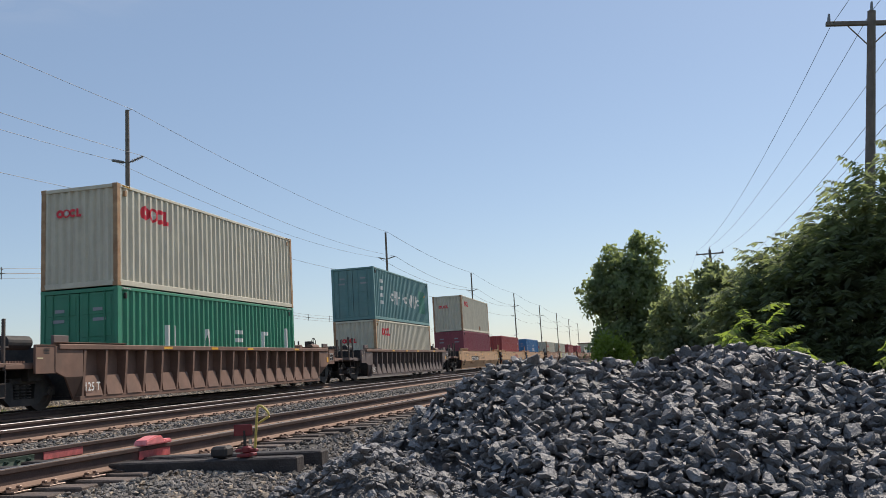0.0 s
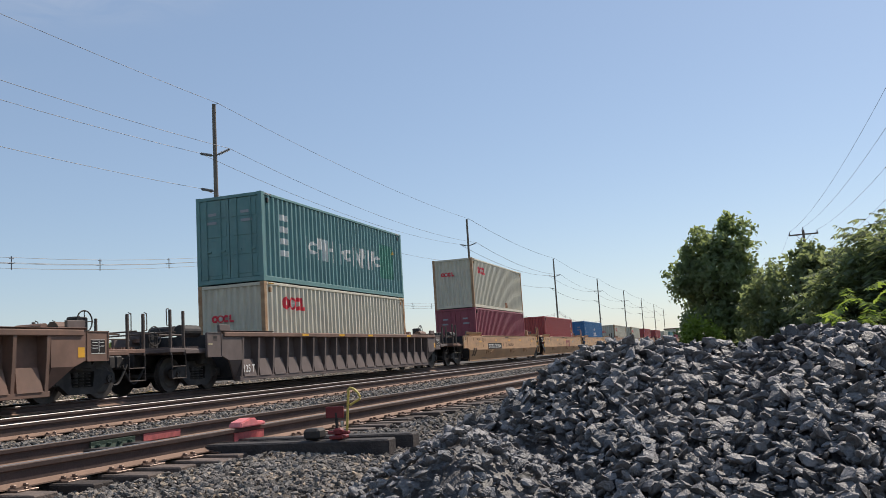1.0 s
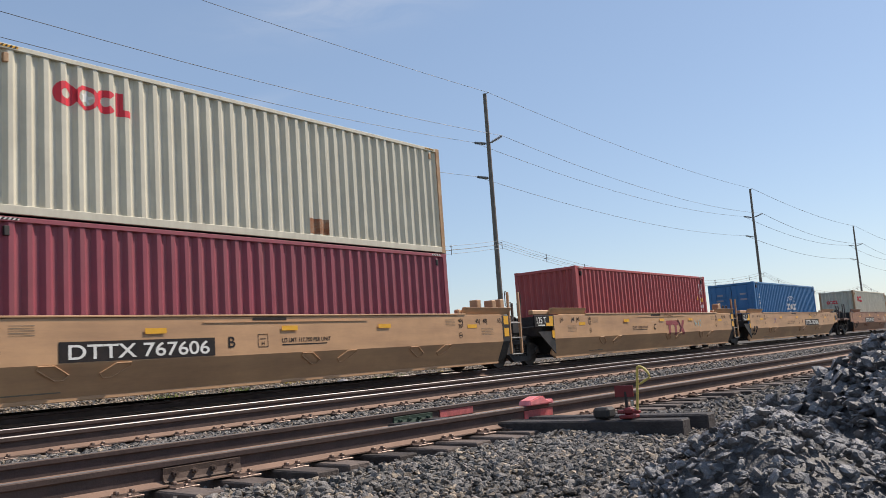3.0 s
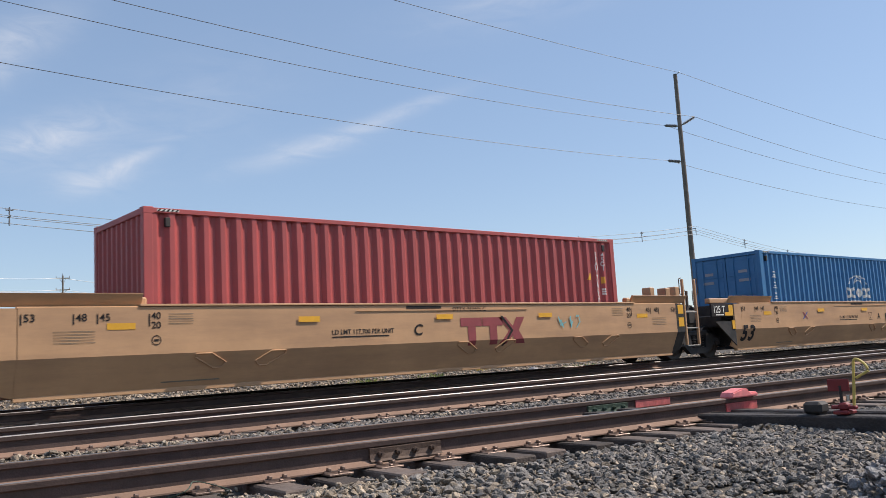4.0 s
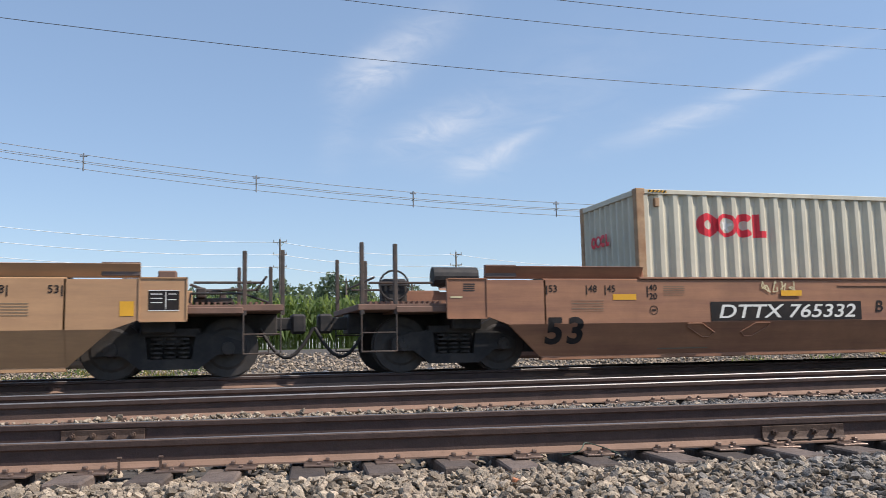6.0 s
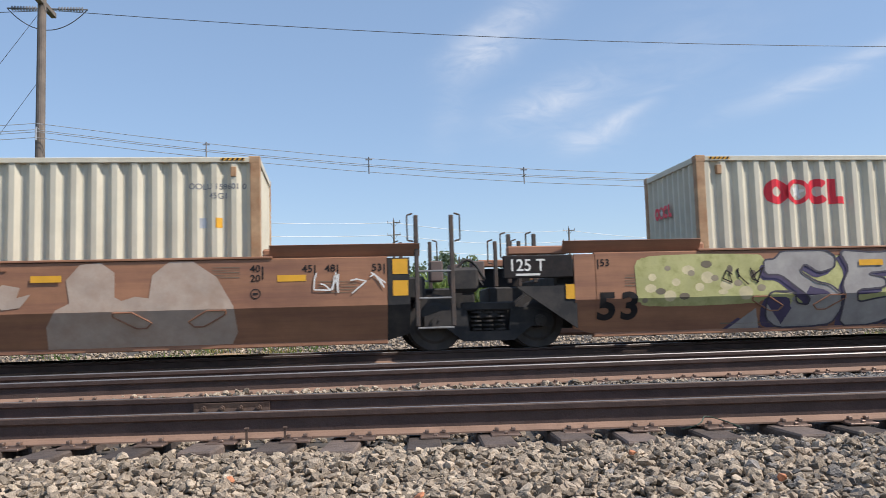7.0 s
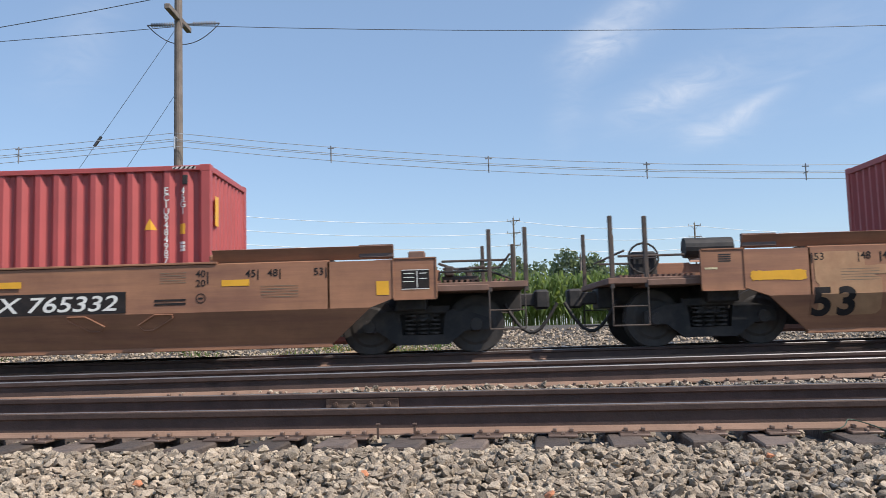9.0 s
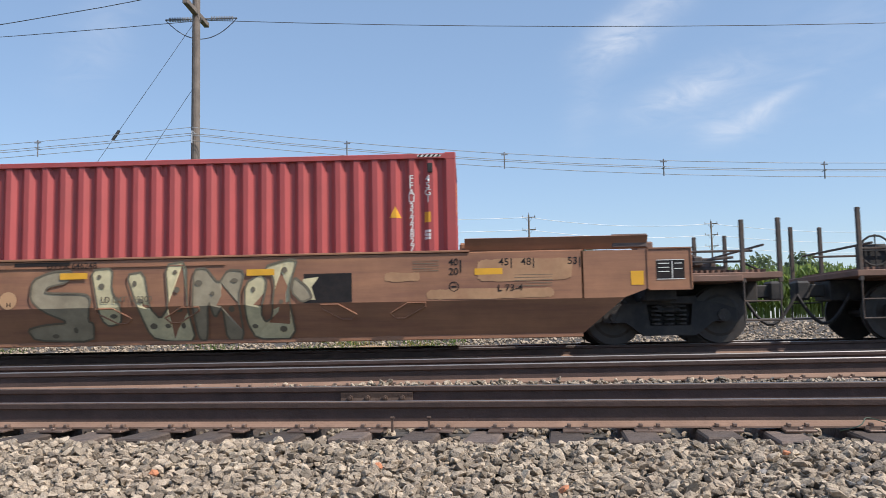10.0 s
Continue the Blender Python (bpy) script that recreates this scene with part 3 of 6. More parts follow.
def cone_z(x, y, r, a):
    if a <= CREST[0][0] or a >= CREST[-1][0]:
        return -9
    for (a0, z0), (a1, z1) in zip(CREST, CREST[1:]):
        if a0 <= a <= a1:
            u = (a - a0) / (a1 - a0)
            top = z0 + (z1 - z0) * u
            break
    rc = 8.6
    return top - (0.5 * (rc - r) if r < rc else 0.42 * (r - rc)) + 0.05 * noise.noise((x * 1.1, y * 1.1, 3))


def build_heap():
    rnd = random.Random(21)
    heap = empty("rock_heap", Matrix(), "large heap of dark grey crushed rock beside the tracks", "rock pile")
    v, f, n = [], [], 66
    for j in range(n + 1):
        for i in range(n + 1):
            x, y = 3.6 + 9.4 * i / n, -8.5 + 13.5 * j / n
            v.append((x, y, max(heap_z(x, y) - 0.06, ground_z(x, y) - 0.1)))
    f = [(j * (n + 1) + i, j * (n + 1) + i + 1, (j + 1) * (n + 1) + i + 1, (j + 1) * (n + 1) + i) for j in range(n) for i in range(n)]
    link("heap_core", mesh_np("heap_core", v, f), M_ROCK, heap)
    near, rest = [], []
    while len(rest) < 20000:
        x, y = rnd.uniform(4.0, 12), rnd.uniform(-7.5, 4.6)
        z = heap_z(x, y)
        r = math.hypot(x, y)
        if z < ground_z(x, y) - 0.04 or r > 10.6:
            continue
        s = 0.042 + 0.12 * rnd.random() ** 2.0
        if x < 7.5 and y > 1.2:
            s *= 0.68
        p = (x, y, z + s * rnd.uniform(-0.1, 0.45), s)
        if len(near) < 300 and s > 0.085 and r < 8.2 and y > -2.2:
            near.append(p)
        else:
            rest.append(p)
    single_stones(near, ROCKS, M_ROCK_P, heap, 15, 0.9)
    scatter("rock_mass", rest, ROCKS, M_ROCK, heap, 16, 0.9)


build_heap()


# ---- containers ----
C_LEN, C_WID, C_HGT = 12.19, 2.438, 2.896
MOVING = []   # (thing, x at the start, y, z)


def corrugated(bm, length, z0, z1, y, pitch=0.305, depth=0.064):
    """A sheet with upright trapezoid folds; outer face towards -y."""
    n = round(length / pitch)
    p = length / n
    xs = []
    for i in range(n):
        a = -length / 2 + i * p
        xs += [(a, 0), (a + 0.27 * p, 0), (a + 0.5 * p, depth), (a + 0.77 * p, depth)]
    xs.append((length / 2, 0))
    lo = [bm.verts.new((x, y + d, z0)) for x, d in xs]
    hi = [bm.verts.new((x, y + d, z1)) for x, d in xs]
    for i in range(len(xs) - 1):
        bm.faces.new((lo[i], lo[i + 1], hi[i + 1], hi[i]))
    return bm


def corner_casting(bm, x, y, z):
    box(bm, x - 0.09, x + 0.09, y - 0.082, y + 0.082, z - 0.06, z + 0.06, 0.01)


def container(x0, z0, material, label, doors_left=False, post=None):
    """A forty-foot high-cube box; its origin at the middle of its floor."""
    c = empty("shipping_container", pose(x0, Y_TRAIN, z0), label, "container", "containers on the train")
    MOVING.append((c, x0, Y_TRAIN, z0))
    post = post or material
    L, W, H = C_LEN / 2, C_WID / 2, C_HGT
    for s in (-1, 1):
        bm = corrugated(bmesh.new(), C_LEN - 0.3, 0.16, H - 0.09, -W + 0.015)
        p = part("side_panel", bm, material, c)
        if s > 0:
            p.matrix_basis = pose(0, 0, 0, 0, 0, 180)
        part("bottom_rail", boxes((-L + 0.1, L - 0.1, s * W, s * (W - 0.06), 0.02, 0.17, 0.008)), material, c)
        part("top_rail", boxes((-L + 0.1, L - 0.1, s * W, s * (W - 0.07), H - 0.1, H - 0.015, 0.008)), material, c)
        for e in (-1, 1):
            bm = boxes((e * L, e * (L - 0.16), s * W, s * (W - 0.14), 0.06, H - 0.06, 0.01))
            part("corner_post", bm, post, c)
            for z in (0.06, H - 0.06):
                bm = bmesh.new()
                corner_casting(bm, e * (L - 0.088), s * (W - 0.08), z)
                part("corner_casting", bm, post, c)
    for e in (-1, 1):
        part("end_sill", boxes((e * L, e * (L - 0.1), -W + 0.1, W - 0.1, 0.02, 0.17, 0.008)), material, c)
        part("end_header", boxes((e * L, e * (L - 0.1), -W + 0.1, W - 0.1, H - 0.12, H - 0.015, 0.008)), material, c)
        if e < 0 and doors_left:
            for s in (-1, 1):
                d = part("door", boxes((-L + 0.03, -L + 0.08, s * 0.012, s * (W - 0.14), 0.18, H - 0.13, 0.006)), material, c)
                bm = bmesh.new()
                for k in range(4):
                    box(bm, -L + 0.012, -L + 0.03, s * 0.1, s * (W - 0.22), 0.3 + k * 0.62, 0.3 + k * 0.62 + 0.5, 0.006)
                part("door_panel", bm, material, d)
                for u in (0.3, 0.82):
                    bm = rod(bmesh.new(), (-L - 0.012, s * u, 0.16), (-L - 0.012, s * u, H - 0.12), 0.017, 8)
                    box(bm, -L - 0.03, -L + 0.0, s * u - 0.16, s * u + 0.02, 1.05, 1.1)
                    part("lock_bar", bm, material, d)
                bm = bmesh.new()
                for k in range(2):
                    zz = 2.25 - k * 0.28
                    box(bm, -L - 0.004, -L + 0.0, s * 0.45, s * (0.75 + 0.1 * k), zz, zz + 0.09)
                part("stencil_bar", bm, M_CABLE, d)
        else:
            bm = corrugated(bmesh.new(), C_WID - 0.28, 0.16, H - 0.1, -L + 0.02, 0.24)
            p = part("end_panel", bm, material, c)
            p.matrix_basis = pose(0, 0, 0, 0, 0, 90 if e > 0 else -90)
    bm = bmesh.new()
    n = 40
    for i in range(n):
        a, b = -L + 0.1 + (C_LEN - 0.2) * i / n, -L + 0.1 + (C_LEN - 0.2) * (i + 1) / n
        z = H - (0.035 if i % 2 else 0.055)
        box(bm, a, b, -W + 0.07, W - 0.07, z - 0.02, z)
    part("roof_panel", bm, material, c)
    part("floor", boxes((-L + 0.1, L - 0.1, -W + 0.07, W - 0.07, 0.06, 0.14)), M_BLACK, c)
    light = M_YEL if material is C_GREY else M_WHITE
    for x in (-L + 0.24, L - 0.62):
        strip = part("height_stripe", bars(bmesh.new(), x, H - 0.072, 0.38, 0.04, -W - 0.003), light, c, "striped height warning")
        bm = bmesh.new()
        for k in range(5):
            u = x + 0.076 * k
            flat(bm, [(u, H - 0.072), (u + 0.038, H - 0.072), (u + 0.072, H - 0.032), (u + 0.034, H - 0.032)], -W - 0.006)
        part("dark_stripe", bm, M_INK, strip)
    for x in (-L + 0.42, L - 0.42):
        part("vent", boxes((x - 0.045, x + 0.045, -W - 0.004, -W + 0.07, H - 0.33, H - 0.17, 0.01)), post if material is C_GREY else M_BLACK, c, "small hooded air vent")
    return c


def fold_depth(x):
    """How far the side sheet stands in at x."""
    length = C_LEN - 0.3
    if abs(x) >= length / 2:
        return -0.015
    u = (x + length / 2) / (length / 39) % 1.0
    return 0.064 * (0 if u < 0.27 else (u - 0.27) / 0.23 if u < 0.5 else 1 if u < 0.77 else (1 - u) / 0.23)


def fold_markings(c):
    """Lay the painted marks of a container's side into its folds."""
    pitch = (C_LEN - 0.3) / 39
    for ob in c.children:
        if ob.name.split(".")[0] not in ("emblem", "emblem_flower", "emblem_field", "emblem_figure", "number_marking", "warning_sticker", "sticker", "lettering_bar", "stencil_bar", "emblem_arc", "lettering_ring", "stencil_character"):
            continue
        me = ob.data
        if abs(ob.matrix_basis[1][0]) > 0.5:
            continue
        me.transform(ob.matrix_basis)
        ob.matrix_basis = Matrix()
        xs = [v.co.x for v in me.vertices]
        if max(v.co.y for v in me.vertices) > FACE + 0.01 or max(abs(x) for x in xs) > C_LEN / 2:
            continue
        bm = bmesh.new()
        bm.from_mesh(me)
        for i in range(39):
            for k in (0, 0.27, 0.5, 0.77):
                x = -(C_LEN - 0.3) / 2 + (i + k) * pitch
                if min(xs) < x < max(xs):
                    bmesh.ops.bisect_plane(bm, geom=bm.verts[:] + bm.edges[:] + bm.faces[:], plane_co=(x, 0, 0), plane_no=(1, 0, 0))
        for v in bm.verts:
            v.co.y += fold_depth(v.co.x) + 0.015
        bm.to_mesh(me)
        bm.free()


FACE = -C_WID / 2 - 0.004


def petals_emblem(c, x, z, s, material, face=FACE, turn_z=0):
    """Three rings and an angle, as bold red shapes."""
    bm = bmesh.new()
    ring(bm, x, z, 0.12 * s, 0.3 * s, face)
    ring(bm, x + 0.52 * s, z, 0.2 * s, 0.3 * s, face)
    ring(bm, x + 1.03 * s, z, 0.12 * s, 0.3 * s, face, 42, 318)
    bars(bm, x + 1.32 * s, z - 0.3 * s, 0.17 * s, 0.6 * s, face)
    bars(bm, x + 1.49 * s, z - 0.3 * s, 0.22 * s, 0.17 * s, face)
    p = part("emblem", bm, material, c, "bold red round emblem")
    bm = bmesh.new()
    flat(bm, [(x + 0.52 * s + (0.17 if k % 4 in (0, 1) else 0.09) * s * math.cos(radians(72 + 18 * k)), z + (0.17 if k % 4 in (0, 1) else 0.09) * s * math.sin(radians(72 + 18 * k))) for k in range(20)], face)
    q = part("emblem_flower", bm, M_WHITE, c, "pale five-petalled flower")
    if turn_z:
        p.matrix_basis = q.matrix_basis = pose(0, 0, 0, 0, 0, turn_z)


def id_marks(c, code, type_code, ink=None, vertical=True):
    ink = ink or M_WHITE
    L = C_LEN / 2
    if vertical:
        text_part("number_marking", code, 0.155, ink, c, (L - 0.73, FACE, 2.42), vertical=True)
        text_part("number_marking", type_code, 0.155, ink, c, (L - 0.46, FACE, 2.42), vertical=True)
        bm = bmesh.new()
        flat(bm, [(L - 1.1, 1.83), (L - 0.9, 1.83), (L - 1.0, 2.02)], FACE)
        part("warning_sticker", bm, M_YEL, c, "yellow warning triangle")
        part("sticker", bars(bmesh.new(), L - 0.52, 1.75, 0.1, 0.17, FACE), M_YEL, c)
        part("sticker", bars(bmesh.new(), L - 0.52, 1.58, 0.1, 0.045, FACE, 3, 0.012), M_WHITE, c)
    else:
        text_part("number_marking", code, 0.13, ink, c, (L - 1.12, FACE, 2.37))
        text_part("number_marking", type_code, 0.13, ink, c, (L - 0.8, FACE, 2.22))
        part("sticker", bars(bmesh.new(), L - 0.95, 1.75, 0.1, 0.16, FACE), M_GREY, c)
        part("sticker", bars(bmesh.new(), L - 0.7, 1.75, 0.1, 0.16, FACE), M_YEL, c)


def letter_row(c, x, z, w, h, count, gap, material):
    """Lettering shown as plain upright blocks."""
    bm = bmesh.new()
    for i in range(count):
        bars(bm, x + i * (w + gap), z, w, h, FACE)
    return part("lettering_bar", bm, material, c)


def square_emblem(c, x, z, s=0.8):
    part("emblem", bars(bmesh.new(), x, z, 0.44 * s, 0.56 * s, FACE), M_WHITE, c, "blue and yellow square emblem")
    part("emblem_field", bars(bmesh.new(), x + 0.025 * s, z + 0.1 * s, 0.39 * s, 0.435 * s, FACE - 0.003), M_NAVY, c)
    bm = bmesh.new()
    for pts in (((0.07, 0.14), (0.12, 0.36), (0.22, 0.47), (0.38, 0.5), (0.31, 0.42), (0.17, 0.37), (0.12, 0.25)), ((0.13, 0.18), (0.17, 0.29), (0.25, 0.35), (0.36, 0.37), (0.29, 0.3), (0.2, 0.27))):
        flat(bm, [(x + u * s, z + v * s) for u, v in pts], FACE - 0.006)
    part("emblem_figure", bm, M_YEL, c)


# ---- well cars ----
SILL = [(-1.47, 1.54), (-1.56, 1.51), (-1.56, 0.76), (-1.31, 0.2), (-1.27, 0.16), (-1.225, 0.2), (-1.44, 0.78), (-1.44, 1.47)]
SIDE = -1.564


def lower_y(z):
    """How far the lower side plate stands in at height z."""
    return -1.564 + (0.76 - z) * 0.25 / 0.56 if z < 0.76 else -1.564


def side_fin(car, s, pts, paint):
    """The lower side plate carried on past the sill, leaning in like it."""
    bm = bmesh.new()
    a = [bm.verts.new((x, -s * (lower_y(z) + 0.004), z)) for x, z in pts]
    b = [bm.verts.new((x, -s * (lower_y(z) + 0.05), z)) for x, z in pts]
    n = len(pts)
    fs = [bm.faces.new(a), bm.faces.new(b[::-1])] + [bm.faces.new((a[i], b[i], b[(i + 1) % n], a[(i + 1) % n])) for i in range(n)]
    bmesh.ops.recalc_face_normals(bm, faces=fs)
    part("lower_fin", bm, paint, car)


def wheelset(parent, x):
    bm = bmesh.new()
    m = Matrix.Rotation(radians(90), 4, "X")
    for s in (-1, 1):
        bmesh.ops.create_cone(bm, cap_ends=True, segments=28, radius1=0.455, radius2=0.455, depth=0.11, matrix=Matrix.Translation((0, s * 0.755, 0)) @ m)
        bmesh.ops.create_cone(bm, cap_ends=True, segments=28, radius1=0.485, radius2=0.485, depth=0.03, matrix=Matrix.Translation((0, s * 0.69, 0)) @ m)
        bmesh.ops.create_cone(bm, cap_ends=True, segments=16, radius1=0.13, radius2=0.1, depth=0.28, matrix=Matrix.Translation((0, s * 0.95, 0)) @ m)
        for k in range(3):
            a = radians(120 * k)
            box(bm, 0.06 * math.cos(a) - 0.018, 0.06 * math.cos(a) + 0.018, s * 1.08, s * 1.11, 0.06 * math.sin(a) - 0.018, 0.06 * math.sin(a) + 0.018)
        bmesh.ops.create_cone(bm, cap_ends=True, segments=20, radius1=0.36, radius2=0.3, depth=0.02, matrix=Matrix.Translation((0, s * 0.815, 0)) @ m)
    rod(bm, (0, -0.9, 0), (0, 0.9, 0), 0.08, 12)
    w = part("wheelset", bm, M_WHEEL, parent)
    w.matrix_basis = pose(x, 0, 0.455)
    WHEELS.append((w, x))
    return w


WHEELS = []


def truck(car, x, base=1.74):
    bm = bmesh.new()
    h = base / 2
    for s in (-1, 1):
        y0, y1 = s * 0.92, s * 1.06
        prism(bm, [(-h - 0.2, 0.56), (-h - 0.2, 0.36), (-h + 0.16, 0.36), (-0.42, 0.14), (0.42, 0.14), (h - 0.16, 0.36), (h + 0.2, 0.36), (h + 0.2, 0.56),
                   (h - 0.1, 0.66), (0.38, 0.7), (0.33, 0.3), (-0.33, 0.3), (-0.38, 0.7), (-h + 0.1, 0.66)], y0, y1, "y")
        box(bm, -0.45, 0.45, y0, y1, 0.64, 0.78, 0.02)
        box(bm, -0.5, 0.5, s * 0.84, s * 0.88, 0.26, 0.7)
    box(bm, -0.2, 0.2, -1.0, 1.0, 0.5, 0.68, 0.02)
    t = part("truck", bm, M_BLACK, car)
    t.location.x = x
    for s in (-1, 1):
        for k in (-0.2, 0.0, 0.2):
            bm = bmesh.new()
            for i in range(5):
                bmesh.ops.create_cone(bm, cap_ends=True, segments=12, radius1=0.085, radius2=0.085, depth=0.028, matrix=Matrix.Translation((k, s * 0.99, 0.33 + 0.07 * i)))
            part("spring", bm, M_WHEEL, t)
    wheelset(t, -h)
    wheelset(t, h)
    return t


def coupler(car, x, e):
    part("coupler", boxes((x - e * 1.2, x - e * 0.15, -0.11, 0.11, 0.74, 0.96, 0.02), (x - e * 0.2, x + e * 0.05, -0.17, 0.17, 0.68, 1.02, 0.04)), M_BLACK, car)
    pts = [(x - e * (0.75 - 0.1 * i), -0.42, 0.78 - 0.5 * math.sin(math.pi * i / 9)) for i in range(10)]
    part("air_hose", tube(bmesh.new(), pts, 0.03, 8), M_BLACK, car)


def stanchion(car, x, y, z0, z1, e, material, handle=True):
    bm = boxes((x - 0.034, x + 0.034, y - 0.034, y + 0.034, z0, z1, 0.01))
    p = part("stanchion", bm, material, car)
    if handle:
        part("grab_iron", rods([(x + e * 0.05, y, z1 - 0.42), (x + e * 0.14, y, z1 - 0.4), (x + e * 0.14, y, z1 + 0.0), (x + e * 0.05, y, z1 + 0.03)], 0.014), M_IRON, p)


def steps(car, x0, x1, y, zs, material=None):
    bm = rods([(x0, y, zs[-1] + 0.3), (x0, y, zs[0]), (x1, y, zs[0]), (x1, y, zs[-1] + 0.3)], 0.014)
    lad = part("step_frame", bm, material or M_IRON, car)
    for z in zs[1:]:
        part("rung", rod(bmesh.new(), (x0, y, z), (x1, y, z), 0.012, 6), material or M_IRON, lad)


def coupler_end(car, e, paint, deck, big=False):
    """The outer end of a car: diagonal end plates, deck, rails and coupler. e: which way it faces."""
    X = lambda d: e * (C_LEN / 2 + d)
    rise = 0.06 if deck is paint else 0.2
    for s in (-1, 1):
        bm = bmesh.new()
        prism(bm, [(X(1.95), 0.76), (X(1.95), 1.5), (X(3.0), 1.5), (X(3.0), 0.9), (X(2.62), 0.76)], s * 1.5, s * 1.56, "y")
        part("end_plate", bm, paint, car)
        side_fin(car, s, [(X(1.97), 0.2), (X(1.97), 0.76), (X(2.62), 0.76)], paint)
        p = part("placard", boxes((X(2.98), X(3.68), s * 1.5, s * 1.56, 0.86, 1.53, 0.015)), paint, car, "boxed information panel")
        bm = boxes((X(2.98), X(3.0), s * 1.56, s * 1.575, 0.86, 1.53), (X(3.66), X(3.68), s * 1.56, s * 1.575, 0.86, 1.53), (X(2.98), X(3.68), s * 1.56, s * 1.575, 1.51, 1.53), (X(2.98), X(3.68), s * 1.56, s * 1.575, 0.86, 0.88))
        part("placard_rim", bm, paint, p)
        if s < 0 and e < 0:
            part("louvre", bars(bmesh.new(), X(3.4), 1.42, 0.2, 0.02, -1.564, 4, 0.015), M_BLACK, p)
            part("stencil_bar", bars(bmesh.new(), X(3.62), 1.2, 0.2, 0.03, -1.564), M_CREAM, p)
        if s < 0 and e > 0:
            q = part("notice", bars(bmesh.new(), min(X(3.12), X(3.56)), 1.03, 0.44, 0.3, -1.564), M_INK, p, "black notice with white lines")
            bm = bars(bmesh.new(), min(X(3.15), X(3.53)), 1.27, 0.17, 0.014, -1.568, 3, 0.05)
            bars(bm, min(X(3.15), X(3.53)) + 0.21, 1.05, 0.014, 0.26, -1.568)
            bars(bm, min(X(3.15), X(3.53)) + 0.25, 1.27, 0.12, 0.014, -1.568, 2, 0.07)
            bars(bm, min(X(3.12), X(3.56)), 1.025, 0.44, 0.012, -1.568)
            bars(bm, min(X(3.12), X(3.56)), 1.325, 0.44, 0.012, -1.568)
            part("notice_line", bm, M_WHITE, q)
            part("reflector", bars(bmesh.new(), min(X(2.72), X(2.92)), 0.95, 0.2, 0.22, -1.565), M_YEL, car, "yellow square reflector")
        # top cover over the well's end
        bm = prism(bmesh.new(), [(s * 1.42, 1.53), (s * 1.47, 1.53), (s * 1.585, 1.53 + rise), (s * 1.53, 1.54 + rise)], X(0.12), X(3.0))
        part("end_guide", bm, paint, car)
        part("fulcrum_box", boxes((X(2.45), X(3.0), s * 1.44, s * 1.52, 1.55, 1.76, 0.01)), M_OLD2, car)
        for d, zt in ((4.52, 1.96), (5.1, 1.98)) if e > 0 else ((4.5, 2.1), (5.05, 2.12)):
            stanchion(car, X(d), s * 1.4, 0.95, zt, e, M_IRON, handle=deck is paint and d > 4.5)
        steps(car, X(4.5), X(5.07), s * 1.46, (0.36, 0.66))
    part("deck", boxes((X(3.0), X(5.12), -1.44, 1.44, 1.02, 1.12, 0.01), (X(3.6), X(4.5), -1.46, 1.46, 0.98, 1.08, 0.01)), deck, car)
    part("draft_sill", boxes((X(1.9), X(5.1), -0.32, 0.32, 0.66, 1.02, 0.02), (X(3.0), X(3.5), -1.25, 1.25, 0.7, 1.02, 0.02)), M_BLACK, car)
    part("walkway_grating", boxes(*[(X(3.7 + 0.09 * i), X(3.74 + 0.09 * i), -1.3, 1.3, 1.13, 1.17) for i in range(14)]), deck, car)
    part("end_bulkhead", boxes((X(1.9), X(2.0), -1.3, 1.3, 0.3, 1.55)), M_BLACK, car)
    bm = rods([(X(3.75), -0.9, 1.5), (X(4.85), -0.9, 1.5)], 0.02)
    rods([(X(3.75), 0.9, 1.5), (X(4.85), 0.9, 1.5)], 0.02, bm=bm)
    rods([(X(4.85), -1.4, 1.55), (X(4.85), 1.4, 1.55)], 0.02, bm=bm)
    part("handrail", bm, M_IRON, car)
    if e < 0 or big:
        # hand brake wheel and brake gear on the deck
        zw = 1.85 if big else 1.5
        bm = rods([(X(4.3) + 0.26 * math.cos(a), -0.35, zw + 0.26 * math.sin(a)) for a in [i * math.pi / 8 for i in range(17)]], 0.018)
        for k in range(4):
            a = k * math.pi / 2
            rod(bm, (X(4.3), -0.35, zw), (X(4.3) + 0.26 * math.cos(a), -0.35, zw + 0.26 * math.sin(a)), 0.012, 6)
        part("brake_wheel", bm, M_BLACK, car)
        part("brake_housing", boxes((X(4.05), X(4.5), -0.3, 0.0, 1.12, zw + 0.12, 0.04)), M_BLACK, car)
        bm = rod(bmesh.new(), (X(2.9), -0.7, 1.62), (X(3.7), -0.7, 1.62), 0.17, 16)
        rod(bm, (X(3.2), -0.2, 1.66), (X(3.2), 0.6, 1.66), 0.14, 14)
        part("air_reservoir", bm, M_BLACK if not big else M_OLD, car)
    else:
        part("junction_box", boxes((X(3.15), X(3.45), 0.1, 0.5, 1.12, 1.78, 0.02)), deck, car)
        bm = boxes((X(3.75), X(4.35), -1.1, -0.7, 1.16, 1.24, 0.01), (X(3.8), X(3.95), -1.2, -0.6, 1.24, 1.4, 0.02), (X(4.15), X(4.25), -0.9, 0.4, 1.2, 1.34, 0.02))
        rods([(X(3.7), -1.15, 1.45), (X(4.0), -1.15, 1.34), (X(4.45), -1.15, 1.38)], 0.022, bm=bm)
        part("brake_lever_rack", bm, M_IRON, car)
        part("bleed_pipe", rods([(X(3.7), -1.3, 1.16), (X(3.72), -1.3, 1.3), (X(4.5), -1.3, 1.3), (X(4.9), -1.0, 1.18)], 0.018), M_BLACK, car)
    coupler(car, X(5.55), e)
    truck(car, X(3.42))


